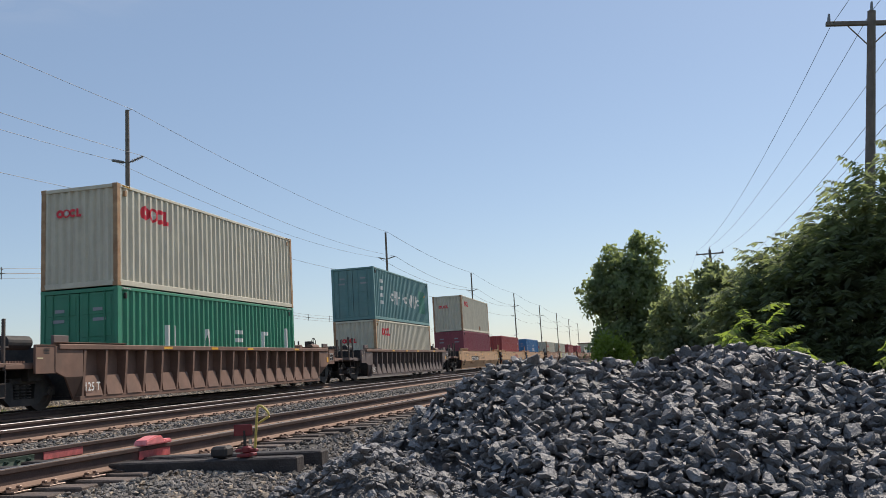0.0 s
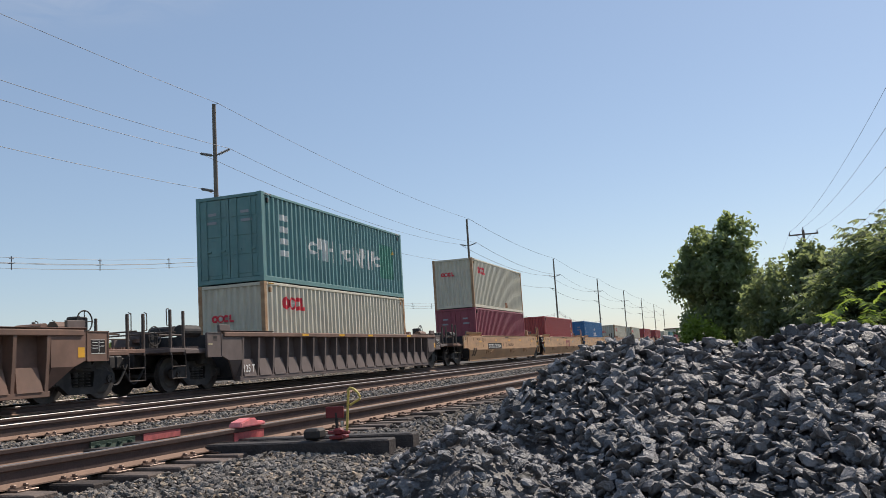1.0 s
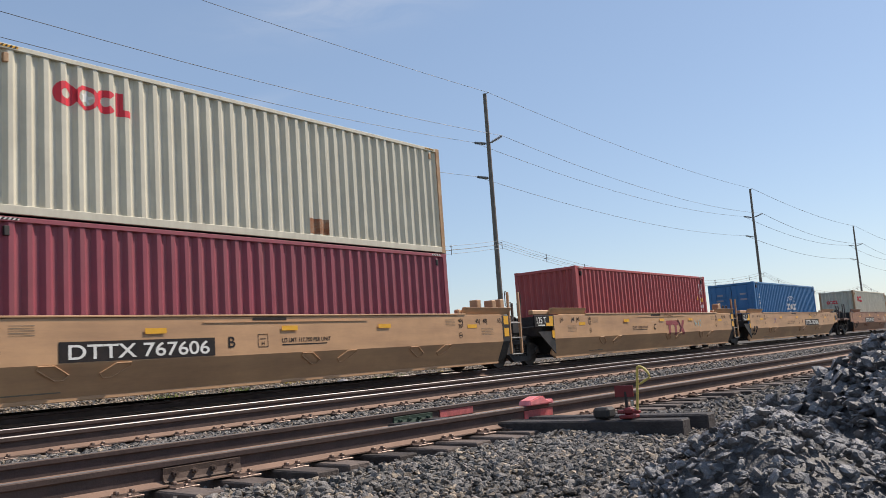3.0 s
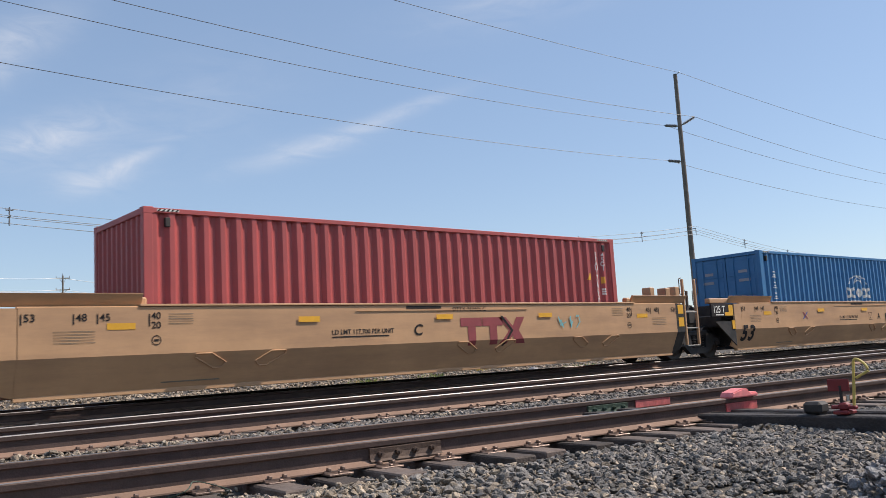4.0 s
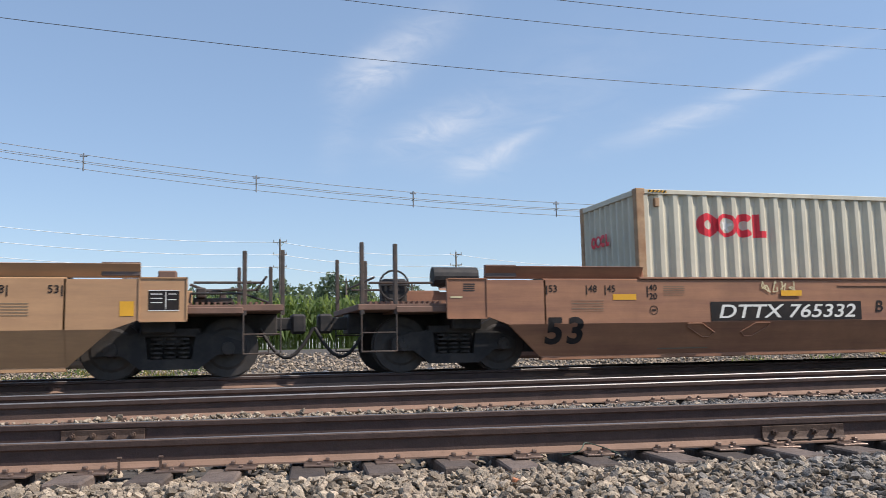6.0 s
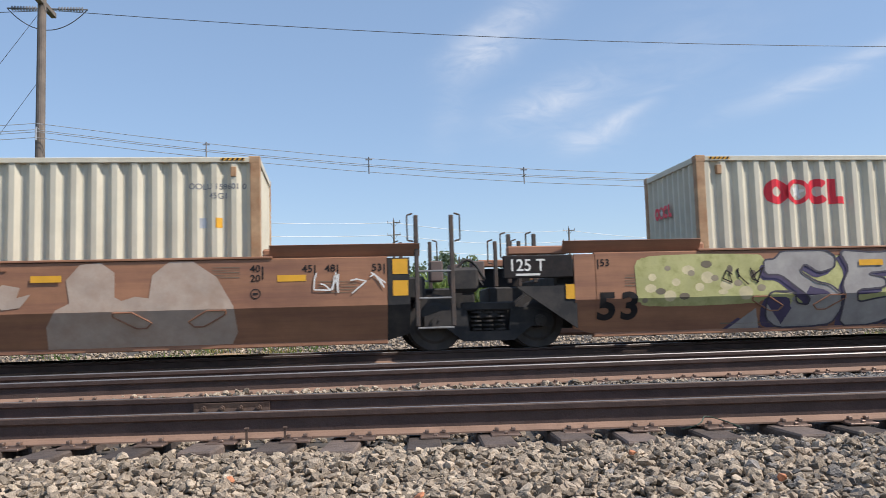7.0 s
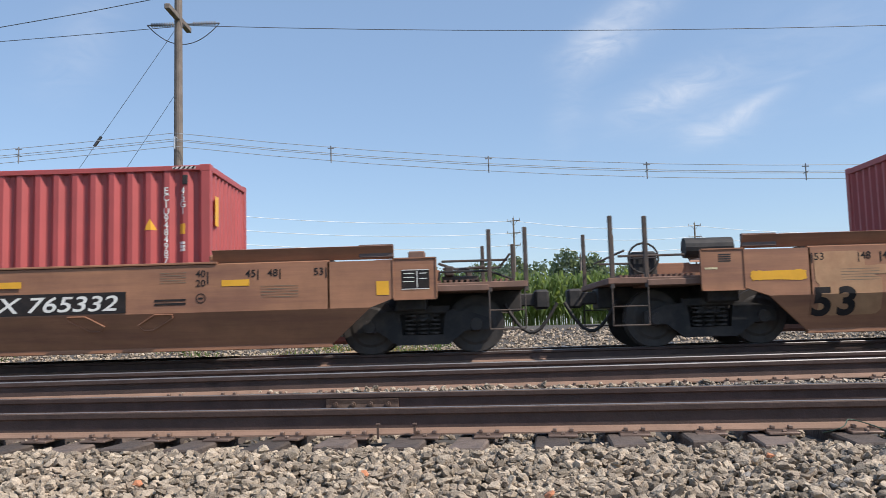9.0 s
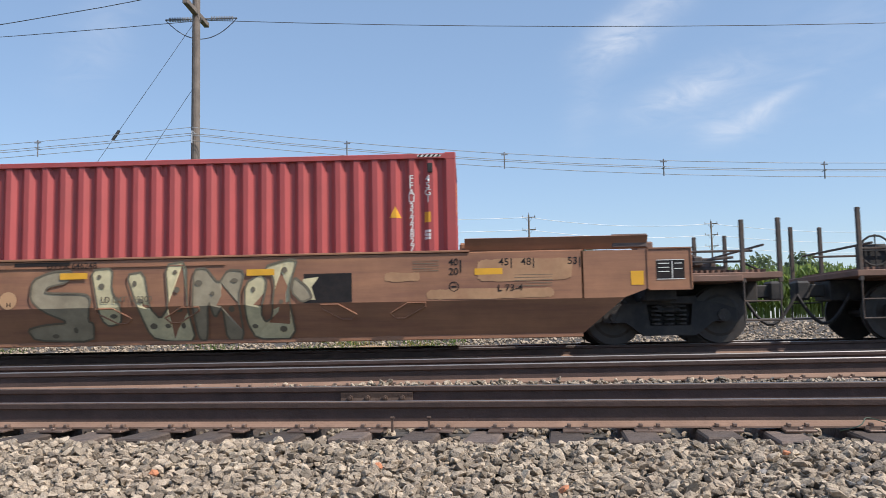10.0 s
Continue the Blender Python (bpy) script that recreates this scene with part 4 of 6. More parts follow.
def joint_end(car, e, paint, with_truck):
    """The inner end of an articulated unit. The truck below the joint belongs to the leading unit."""
    X = lambda d: e * (C_LEN / 2 + d)
    for s in (-1, 1):
        bm = bmesh.new()
        prism(bm, [(X(1.97), 0.76), (X(1.97), 1.5), (X(2.33), 1.5), (X(2.33), 0.76)], s * 1.5, s * 1.56, "y")
        dark = M_BLACK if e > 0 else paint
        part("end_plate", bm, dark, car)
        side_fin(car, s, [(X(1.97), 0.2), (X(1.97), 0.76), (X(2.33), 0.76), (X(2.33), 0.3)], dark)
        bm = prism(bmesh.new(), [(s * 1.42, 1.53), (s * 1.47, 1.53), (s * 1.585, 1.72), (s * 1.53, 1.73)], X(0.15), X(2.5))
        part("end_guide", bm, paint, car)
        if e > 0:
            for d in (2.45, 3.02):
                stanchion(car, X(d), s * 1.5, 0.4, 2.18 if s < 0 else 2.05, e if d > 2.6 else -e, paint if paint is M_TAN else M_IRON)
            for z in (0.38, 0.85, 1.28):
                part("rung", rod(bmesh.new(), (X(2.45), s * 1.52, z), (X(3.02), s * 1.52, z), 0.016, 6), M_STEP, car)
            if s < 0:
                for z in (0.9, 1.24):
                    part("reflector", bars(bmesh.new(), X(2.06), z, 0.24, 0.24, -1.565), M_YEL, car, "yellow square reflector")
        else:
            bm = prism(bmesh.new(), [(X(2.3), 0.3), (X(2.3), 1.0), (X(3.3), 1.0), (X(3.1), 0.86)], s * 1.5, s * 1.54, "y")
            part("end_wing", bm, M_BLACK, car)
            p = part("placard", boxes((X(3.5), X(2.35), s * 1.5, s * 1.56, 1.13, 1.5, 0.015)), M_INK, car, "black panel with white capacity marking")
            if s < 0:
                text_part("capacity_marking", "125 T", 0.27, M_WHITE, p, (X(3.42), -1.565, 1.25), 0.95)
                part("lettering_bar", bars(bmesh.new(), X(3.3), 1.17, 0.4, 0.035, -1.565), M_WHITE, p)
                if paint == M_TAN:
                    bm = bars(bmesh.new(), X(2.82), 1.16, 0.42, 0.1, -1.5635)
                    bars(bm, X(2.62), 1.26, 0.22, 0.2, -1.5635)
                    part("reflector", bm, M_YEL, p, "yellow reflective corner")
                part("reflector", bars(bmesh.new(), X(2.48), 0.78, 0.2, 0.24, -1.556), M_YEL, car, "yellow square reflector")
            bm = boxes((X(2.4), X(3.4), s * 1.3, s * 1.46, 1.52, 1.66, 0.02))
            part("bracket", bm, paint, car)
            stanchion(car, X(2.75), s * 0.6, 1.1, 1.95, e, M_IRON)
            stanchion(car, X(3.2), s * 0.6, 1.1, 1.95, e, M_IRON)
    part("end_bulkhead", boxes((X(1.9), X(2.02), -1.3, 1.3, 0.3, 1.52)), M_BLACK, car)
    bm = boxes((X(1.9), X(3.55), -0.45, 0.45, 0.62, 1.05, 0.03), (X(2.0), X(2.6), -1.3, 1.3, 0.85, 1.2, 0.03))
    part("joint_arm", bm, M_BLACK, car)
    if e > 0:
        for k, (d, y, z1) in enumerate(((2.75, -0.75, 2.02), (3.2, 0.1, 2.12), (3.5, -0.55, 2.08), (2.3, 0.8, 1.95))):
            tall = paint == M_TAN
            part("junction_box", boxes((X(d), X(d + 0.22), y, y + 0.3, 1.15, z1 if tall else 1.5, 0.02)), paint if tall else M_OLD2, car)
        pts = [(X(3.05 + 0.07 * i), -1.1, 1.15 + 0.33 * math.sin(math.pi * i / 8)) for i in range(9)]
        part("air_hose", tube(bmesh.new(), pts, 0.026, 8), M_BLACK, car)
        part("air_hose", tube(bmesh.new(), [(p[0], -0.9, p[2] * 0.92) for p in pts], 0.024, 8), M_BLACK, car)
        part("brake_valve", boxes((X(3.05), X(3.5), -1.2, -0.8, 0.95, 1.35, 0.05)), M_BLACK, car)
    if with_truck:
        truck(car, X(3.67))


def lean_text(t, z0):
    """Lay lettering on the bend of the side; z0 is its lower edge."""
    b2 = bmesh.new()
    b2.from_mesh(t.data)
    bmesh.ops.bisect_plane(b2, geom=b2.verts[:] + b2.edges[:] + b2.faces[:], plane_co=(0, 0.76 - z0, 0), plane_no=(0, 1, 0))
    for v in b2.verts:
        v.co.z = -lower_y(z0 + v.co.y) - 1.566
    b2.to_mesh(t.data)
    b2.free()


def side_details(car, paint, load, boxed, big53=True):
    """Stencils, rub bars and reflectors on the side that faces -y."""
    L = C_LEN / 2
    y = SIDE - 0.002
    for k, t in enumerate(("53", "48", "45")):
        for e in (-1, 1):
            d = (1.93, 1.2, 0.85)[k]
            part("length_mark", bars(bmesh.new(), e * (L + d) - 0.01, 1.25, 0.02, 0.16, y), M_INK, car)
            text_part("length_marking", t, 0.16, M_INK, car, (e * (L + d) + (0.03 if e < 0 else -0.2), y, 1.3), 1.05)
    for e in (-1, 1):
        x = e * (L - 0.06)
        part("length_mark", bars(bmesh.new(), x - 0.12 if e < 0 else x + 0.1, 1.2, 0.022, 0.2, y), M_INK, car)
        text_part("length_marking", "40", 0.15, M_INK, car, (x - 0.08, y, 1.32), 1.05)
        text_part("length_marking", "20", 0.15, M_INK, car, (x - 0.08, y, 1.17), 1.05)
        bm = bmesh.new()
        ring(bm, x, 0.98, 0.065, 0.08, y, seg=16)
        bars(bm, x - 0.04, 0.965, 0.08, 0.03, y)
        part("round_stencil", bm, M_INK, car)
        part("stencil_bar", bars(bmesh.new(), x + (0.2 if e < 0 else -0.65), 1.39, 0.42, 0.009, y, 5, 0.03), M_OLIVE, car)
        part("stencil_bar", bars(bmesh.new(), x + e * 1.25 - 0.3, 1.14, 0.6, 0.009, y, 5, 0.034), M_OLIVE, car)
        part("side_reflector", bars(bmesh.new(), x + e * 0.55 - 0.22, 1.16, 0.44, 0.1, y), M_YEL, car)
    for x in (-3.45, -0.25, 2.75):
        part("side_reflector", bars(bmesh.new(), x, 1.22, 0.44, 0.1, y - 0.02), M_YEL, car)
    for x0 in (-5.1, 0.6, 4.2):
        for d, m in ((0, 1), (1.1, -1)):
            pts = [(x0 + d + m * u, z) for u, z in ((-0.28, 0.74), (0.0, 0.74), (0.28, 0.58), (0.2, 0.5), (0.05, 0.5), (-0.28, 0.68))]
            bm = rods([(u, lower_y(z) - 0.012, z) for u, z in pts + pts[:1]], 0.012)
            part("rub_bracket", bm, paint, car)
    bm = boxes((-2.2, 2.4, y - 0.012, y + 0.004, 1.4, 1.415))
    part("trim_strip", bm, paint, car)
    if load is not None:
        text_part("load_marking", "LD LMT 117,700 PER UNIT", 0.125, M_INK, car, (load, y, 0.98), 1.0)
        part("stencil_bar", bars(bmesh.new(), load, 0.92, 1.3, 0.022, y), M_INK, car)
    if boxed is not None:
        bm = bmesh.new()
        for u, z, w, h in ((0, 0.9, 0.26, 0.012), (0, 1.15, 0.26, 0.012), (0, 0.9, 0.012, 0.26), (0.25, 0.9, 0.012, 0.26), (0.06, 1.06, 0.14, 0.012)):
            bars(bm, boxed + u, z, w, h, y)
        part("boxed_stencil", bm, M_INK, car)
        text_part("plate_letter", "H", 0.1, M_INK, car, (boxed + 0.09, y, 0.94), 1.1)
    part("stencil_bar", bars(bmesh.new(), -1.0, 1.44, 0.9, 0.055, y), M_INK, car)
    if big53:
        x = -L - 1.96
        for k, ch in enumerate("53"):
            t = text_part("size_marking", ch, 0.6, M_INK, car, (x + 0.39 * k, -1.57, 0.44), 1.1, bold=0.035)
            lean_text(t, 0.44)
    part("stencil_bar", bars(bmesh.new(), -L + 0.2, 0.3, 1.0, 0.02, lower_y(0.3) - 0.006), M_OLIVE, car)


def number_board(car, x0, x1, number, unit, italic):
    y = SIDE - 0.004
    part("number_board", bars(bmesh.new(), x0, 0.78, x1 - x0, 0.34, y), M_INK, car, "black board with the white reporting mark")
    t = text_part("reporting_mark", number, 0.34, M_WHITE, car, (x0 + 0.13, y - 0.004, 0.83), 1.0, 0.22 if italic else 0.0)
    w = max(v.co.x for v in t.data.vertices)
    t.matrix_basis = pose(x0 + 0.13, y - 0.004, 0.83, 90) @ Matrix.Diagonal(((x1 - x0 - 0.26) / w, 1, 1, 1))
    if unit:
        text_part("unit_letter", unit, 0.3, M_INK, car, (x1 + 0.3 if unit == "B" else x0 - 0.65, y, 0.92), 1.1, 0.15 if italic else 0.0)


def on_side(bm, pts, lift):
    """A painted patch that follows the bend of the side; pts are x, z."""
    b2 = bmesh.new()
    b2.faces.new([b2.verts.new((x, 0, z)) for x, z in pts])
    bmesh.ops.bisect_plane(b2, geom=b2.verts[:] + b2.edges[:] + b2.faces[:], plane_co=(0, 0, 0.76), plane_no=(0, 0, 1))
    for v in b2.verts:
        v.co.y = lower_y(v.co.z) - lift
    tmp = bpy.data.meshes.new("tmp")
    b2.to_mesh(tmp)
    b2.free()
    bm.from_mesh(tmp)
    bpy.data.meshes.remove(tmp)


def stroke(bm, pts, w, lift, ends=0.0):
    """A broad painted stroke through pts (x, z), with chamfered ends."""
    for k, ((x0, z0), (x1, z1)) in enumerate(zip(pts, pts[1:])):
        d = Vector((x1 - x0, z1 - z0)).normalized()
        n = Vector((-d.y, d.x)) * (w / 2)
        e = d * (w * (0.32 + ends))
        q = [(x0 - e.x + n.x * 0.5, z0 - e.y + n.y * 0.5), (x0 + n.x, z0 + n.y), (x1 + n.x, z1 + n.y), (x1 + e.x + n.x * 0.5, z1 + e.y + n.y * 0.5),
             (x1 + e.x - n.x * 0.5, z1 + e.y - n.y * 0.5), (x1 - n.x, z1 - n.y), (x0 - n.x, z0 - n.y), (x0 - e.x - n.x * 0.5, z0 - e.y - n.y * 0.5)]
        on_side(bm, [(x, min(1.5, max(0.2, z))) for x, z in q], lift + 0.0004 * k)


def spray_panel(car, x0, x1, z0, z1, material, lift=0.0025):
    """A patch of paint with rounded, slightly wandering edges."""
    rnd = random.Random(round(x0 * 10))
    cx, cz, rx, rz = (x0 + x1) / 2, (z0 + z1) / 2, (x1 - x0) / 2, (z1 - z0) / 2
    pts = []
    for i in range(40):
        a = 2 * math.pi * i / 40
        c, q = math.cos(a), math.sin(a)
        k = rnd.uniform(-0.012, 0.012)
        pts.append((cx + math.copysign(abs(c) ** 0.3, c) * (rx + k), cz + math.copysign(abs(q) ** 0.3, q) * (rz + k)))
    bm = bmesh.new()
    on_side(bm, pts, lift)
    part("spray_panel", bm, material, car)


def tag_lines(car, x, z, s, material, seed, n=3):
    rnd = random.Random(seed)
    bm = bmesh.new()
    for k in range(n):
        px, pz = x + 0.24 * s * k, z
        pts = [(px + rnd.uniform(0, 0.24) * s, pz + rnd.uniform(-0.14, 0.16) * s) for _ in range(6)]
        stroke(bm, pts, 0.022, 0.014)
    part("tag_scribble", bm, material, car)


def well_unit(x0, paint, label, left, right, lead_truck=True):
    """One unit of a container well car; its origin at rail height below the middle of its load."""
    car = empty("well_car", pose(x0, Y_TRAIN, 0), label, "railway car", "cars of the train")
    MOVING.append((car, x0, Y_TRAIN, 0))
    h = C_LEN / 2 + 1.98
    for s in (-1, 1):
        bm = prism(bmesh.new(), [(s * -a, b) for a, b in SILL], -h, h)
        part("side_sill", bm, paint, car)
        part("top_flange", boxes((-C_LEN / 2 - 0.2, C_LEN / 2 + 0.2, s * 1.44, s * 1.585, 1.52, 1.555, 0.006)), paint, car)
        part("bottom_chord", boxes((-h, h, s * 1.22, s * 1.335, 0.15, 0.22, 0.01)), paint, car)
        for e in (-1, 1):
            part("guide_block", boxes((e * (C_LEN / 2 + 0.04), e * (C_LEN / 2 + 0.2), s * 1.3, s * 1.46, 1.5, 1.68, 0.03)), paint, car)
    for i in range(9):
        x = -C_LEN / 2 + C_LEN * i / 8
        part("cross_beam", boxes((x - 0.12, x + 0.12, -1.24, 1.24, 0.17, 0.27)), M_BLACK, car)
    for e, kind in ((-1, left), (1, right)):
        if kind == "coupler":
            coupler_end(car, e, paint, M_OLD)
        else:
            joint_end(car, e, paint, e > 0 and lead_truck)
    return car


def ribbed_car(x0, paint, label):
    car = empty("ribbed_well_car", pose(x0, Y_TRAIN, 0), label, "railway car", "cars of the train")
    MOVING.append((car, x0, Y_TRAIN, 0))
    h = C_LEN / 2 + 1.98
    for s in (-1, 1):
        bm = boxes((-h, h, s * 1.27, s * 1.3, 0.22, 1.45), (-h, h, s * 1.27, s * 1.5, 0.16, 0.28, 0.01))
        part("side_sheet", bm, paint, car)
        part("top_chord", boxes((-h - 0.9, h + 0.9, s * 1.34, s * 1.6, 1.42, 1.55, 0.015)), M_OLD, car)
        for i in range(19):
            x = -h + 0.1 + (2 * h - 0.2) * i / 18
            bm = prism(bmesh.new(), [(s * 1.29, 1.42), (s * 1.58, 1.42), (s * 1.55, 0.9), (s * 1.5, 0.27), (s * 1.29, 0.27)], x - 0.045, x + 0.045)
            part("rib", bm, paint, car)
            if i < 18:
                w = (2 * h - 0.2) / 18
                bm = bmesh.new()
                a = [(x + 0.1, 0.27, 1.52), (x + w - 0.1, 0.27, 1.52), (x + w - 0.16, 0.78, 1.42), (x + 0.16, 0.78, 1.42)]
                f0 = [bm.verts.new((u, s * q, z)) for u, z, q in a]
                f1 = [bm.verts.new((u, s * 1.3, z)) for u, z, q in a]
                bm.faces.new(f0)
                for k in range(4):
                    bm.faces.new((f0[k], f1[k], f1[(k + 1) % 4], f0[(k + 1) % 4]))
                bmesh.ops.recalc_face_normals(bm, faces=bm.faces[:])
                part("apron_plate", bm, paint, car)
        if s < 0:
            for x in (-4.4, -1.6, 1.0, 5.2):
                part("side_reflector", bars(bmesh.new(), x, 1.45, 0.45, 0.07, -1.604), M_YEL, car)
            text_part("capacity_marking", "125 T", 0.3, M_WHITE, car, (-h + 0.12, -1.53, 0.4), 0.9)
    for i in range(9):
        x = -C_LEN / 2 + C_LEN * i / 8
        part("cross_beam", boxes((x - 0.12, x + 0.12, -1.28, 1.28, 0.17, 0.27)), M_BLACK, car)
    for e in (-1, 1):
        coupler_end(car, e, paint, paint, big=e > 0)
    return car


# ---- line side ----
def wire(a, b, sag, r=0.016, material=None, label="thin conductor sagging between poles"):
    bm = tube(bmesh.new(), hang(a, b, sag), r)
    ob = part("overhead_wire", bm, material or M_WIRE, None)
    return tagged(ob, label, "wire", "overhead wires")


LINE_Y, POLE_GAP, POLE_X = 31.0, 57.6, -10.1
POLE_TOP, ARM_1, ARM_2, CABLE_Z = 18.1, 14.8, 12.4, 7.7


def line_pole(x, dead_end=False):
    p = empty("transmission_pole", pose(x, LINE_Y, -0.2), "tall weathered wooden pole with post insulators", "utility pole", "poles behind the train")
    bm = rod(bmesh.new(), (0, 0, -0.5), (0, 0, POLE_TOP + 0.2), 0.19, 14, 0.125)
    part("pole_shaft", bm, M_POLE, p)
    for s, z in ((1, ARM_1), (-1, ARM_1), (1, ARM_2)):
        bm = rod(bmesh.new(), (0, s * 0.12, z), (0, s * 1.15, z + 0.3), 0.045, 8)
        for k in range(7):
            y = 0.3 + 0.12 * k
            rod(bm, (0, s * y, z + 0.05 + 0.03 * k * 1.1), (0, s * (y + 0.03), z + 0.06 + 0.03 * k * 1.1), 0.1, 10)
        part("post_insulator", bm, M_PORC, p)
    bm = rods([(0, 0, POLE_TOP + 0.1), (0, -0.35, POLE_TOP + 0.25)], 0.03)
    part("top_bracket", bm, M_GREY, p)
    part("cable_bracket", rods([(0, 0, CABLE_Z + 0.2), (0, -0.45, CABLE_Z + 0.2), (0, -0.45, CABLE_Z - 0.25)], 0.03), M_GREY, p)
    if dead_end:
        part("crossarm", boxes((-0.1, 0.1, -1.3, 1.3, ARM_2 + 0.05, ARM_2 + 0.25, 0.02)), M_POLE, p)
        for e in (-1, 1):
            for z in (ARM_2 + 0.15, ARM_1 + 0.2):
                bm = rod(bmesh.new(), (e * 0.15, 0.6, z), (e * 1.4, 0.6, z), 0.03, 6)
                for k in range(9):
                    rod(bm, (e * (0.4 + 0.1 * k), 0.6, z), (e * (0.43 + 0.1 * k), 0.6, z), 0.09, 10)
                part("strain_insulator", bm, M_PORC, p)
        for z in (ARM_2 + 0.15, ARM_1 + 0.2):
            part("jumper", tube(bmesh.new(), hang((-1.4, 0.6, z), (1.4, 0.6, z), 0.8), 0.018), M_WIRE, p)
        for d, zt in ((8.6, 12.3), (6.6, 9.8)):
            bm = tube(bmesh.new(), [(0, 0, zt), (-d, 0.2, 0)], 0.009)
            rod(bm, (-d * 0.34, 0.07, zt * 0.66), (-d * 0.37, 0.07, zt * 0.63), 0.06, 8)
            part("guy_wire", bm, M_WIRE, p)
    return p


for k in range(-1, 9):
    line_pole(POLE_X + POLE_GAP * k, k == 0)
for k in range(-1, 8):
    x0, x1 = POLE_X + POLE_GAP * k, POLE_X + POLE_GAP * (k + 1)
    for dy, z, sag in ((1.15, ARM_1 + 0.1, 1.0), (-1.15, ARM_1 + 0.1, 1.0), (1.15, ARM_2 + 0.1, 0.9), (-0.35, POLE_TOP, 0.6)):
        wire((x0, LINE_Y + dy, z), (x1, LINE_Y + dy, z), sag, 0.014 if k < 2 else 0.022)
    if k < 4:
        base = CABLE_Z - 0.2
        for dy, dz in ((0, 0.34), (-0.16, 0.08), (0.16, 0.08), (0, -0.16)):
            wire((x0, LINE_Y - 0.45 + dy, base + dz), (x1, LINE_Y - 0.45 + dy, base + dz), (1.1, 2.0, 1.8, 1.8, 1.8)[k + 1], 0.012, M_CABLE, "grey covered cable held apart by spacers")
        for i in range(1, 10):
            q = hang((x0, LINE_Y - 0.45, base), (x1, LINE_Y - 0.45, base), (1.1, 2.0, 1.8, 1.8, 1.8)[k + 1], 10)[i]
            bm = rods([q + Vector((0, 0, 0.4)), q + Vector((0, 0, -0.22))], 0.025)
            rods([q + Vector((0, -0.2, 0.08)), q + Vector((0, 0.2, 0.08))], 0.022, bm=bm)
            rods([q + Vector((-0.12, 0, 0.3)), q + Vector((0.12, 0, 0.3))], 0.022, bm=bm)
            tagged(part("cable_spacer", bm, M_PORC, None), "cross-shaped spacer clamped on the cables", "cable spacer", "cable spacers")
wire((POLE_X, LINE_Y, 13.3), (POLE_X - POLE_GAP, LINE_Y + 2, 13.3), 2.3, 0.016)


def tee_pole(x, y, top, arms=1, half=1.2, along=0, lean=0):
    p = empty("distribution_pole", pose(x, y, -0.8, lean, 0, along), "wooden pole with a timber crossarm", "utility pole", "crossarm poles")
    part("pole_shaft", rod(bmesh.new(), (0, 0, -0.3), (0, 0, top + 0.8), 0.17, 12, 0.11), M_POLE, p)
    for k in range(arms):
        z = top + 0.8 - 0.35 - 1.6 * k
        part("crossarm", boxes((-0.06, 0.06, -half, half, z - 0.06, z + 0.06, 0.01)), M_POLE, p)
        part("brace", rods([(0.07, -half * 0.5, z - 0.05), (0.12, 0, z - 0.65), (0.07, half * 0.5, z - 0.05)], 0.02), M_POLE, p)
        for y0 in (-half + 0.08, half - 0.08):
            part("pin_insulator", rod(bmesh.new(), (0, y0, z + 0.06), (0, y0, z + 0.3), 0.05, 8, 0.03), M_PORC, p)
    part("pin_insulator", rod(bmesh.new(), (0, 0, top + 0.8), (0, 0, top + 1.08), 0.05, 8, 0.03), M_PORC, p)
    return p


R_TOP = 9.5
for k in range(-1, 4):
    tee_pole(25.1 + 54.6 * k, -6.05 if k == 0 else -7.0, R_TOP + (0.35 if k == 0 else 0), lean=7 if k == 0 else 0)
for k in range(-1, 3):
    a, b = 25.1 + 54.6 * k, 25.1 + 54.6 * (k + 1)
    for dy, z in ((-1.12, R_TOP - 0.05), (1.12, R_TOP - 0.05), (0, R_TOP + 0.25), (0.1, R_TOP - 2.6), (-0.15, R_TOP - 2.9)):
        ea, eb = (-0.33 if k == 0 else 0), (-0.33 if k == -1 else 0)
        wire((a, -7 + dy + ea, z), (b, -7 + dy + eb, z), 0.9, 0.008)
FAR_LINE = [(-63, 78), (-27.4, 93.5), (8.2, 109), (35, 121), (72, 137)]
for x, y in FAR_LINE:
    tee_pole(x, y, 14.3, 3, 0.9, 70)
for (xa, ya), (xb, yb) in zip(FAR_LINE, FAR_LINE[1:]):
    for k in range(3):
        z = 13.95 - 1.6 * k
        wire((xa, ya, z), (xb, yb, z), 0.7, 0.035, M_PALE, "wire coloured pale as if bright in the sun")
for q in ((16.5, 108), (27, 116)):
    tee_pole(q[0], q[1], 9.2, 1, 0.6, 40)

tower = empty("lattice_mast", pose(175, 243, 0), "slim distant lattice mast with antennas", "mast")
for a in (0, 120, 240):
    c0, s0 = math.cos(radians(a)), math.sin(radians(a))
    part("mast_leg", rod(bmesh.new(), (1.0 * c0, 1.0 * s0, 0), (0.5 * c0, 0.5 * s0, 33), 0.12, 6), M_GREY, tower)
bm = bmesh.new()
for i in range(16):
    r = 1.0 - 0.03 * i
    for a in (0, 120, 240):
        b = a + 120
        rod(bm, (r * math.cos(radians(a)), r * math.sin(radians(a)), 2 * i), (r * math.cos(radians(b)), r * math.sin(radians(b)), 2 * i + 2), 0.06, 4)
part("mast_lacing", bm, M_GREY, tower)
for a in range(0, 360, 60):
    part("antenna", boxes((1.5 * math.cos(radians(a)) - 0.2, 1.5 * math.cos(radians(a)) + 0.2, 1.5 * math.sin(radians(a)) - 0.2, 1.5 * math.sin(radians(a)) + 0.2, 29.5, 31.8)), M_WHITE, tower)
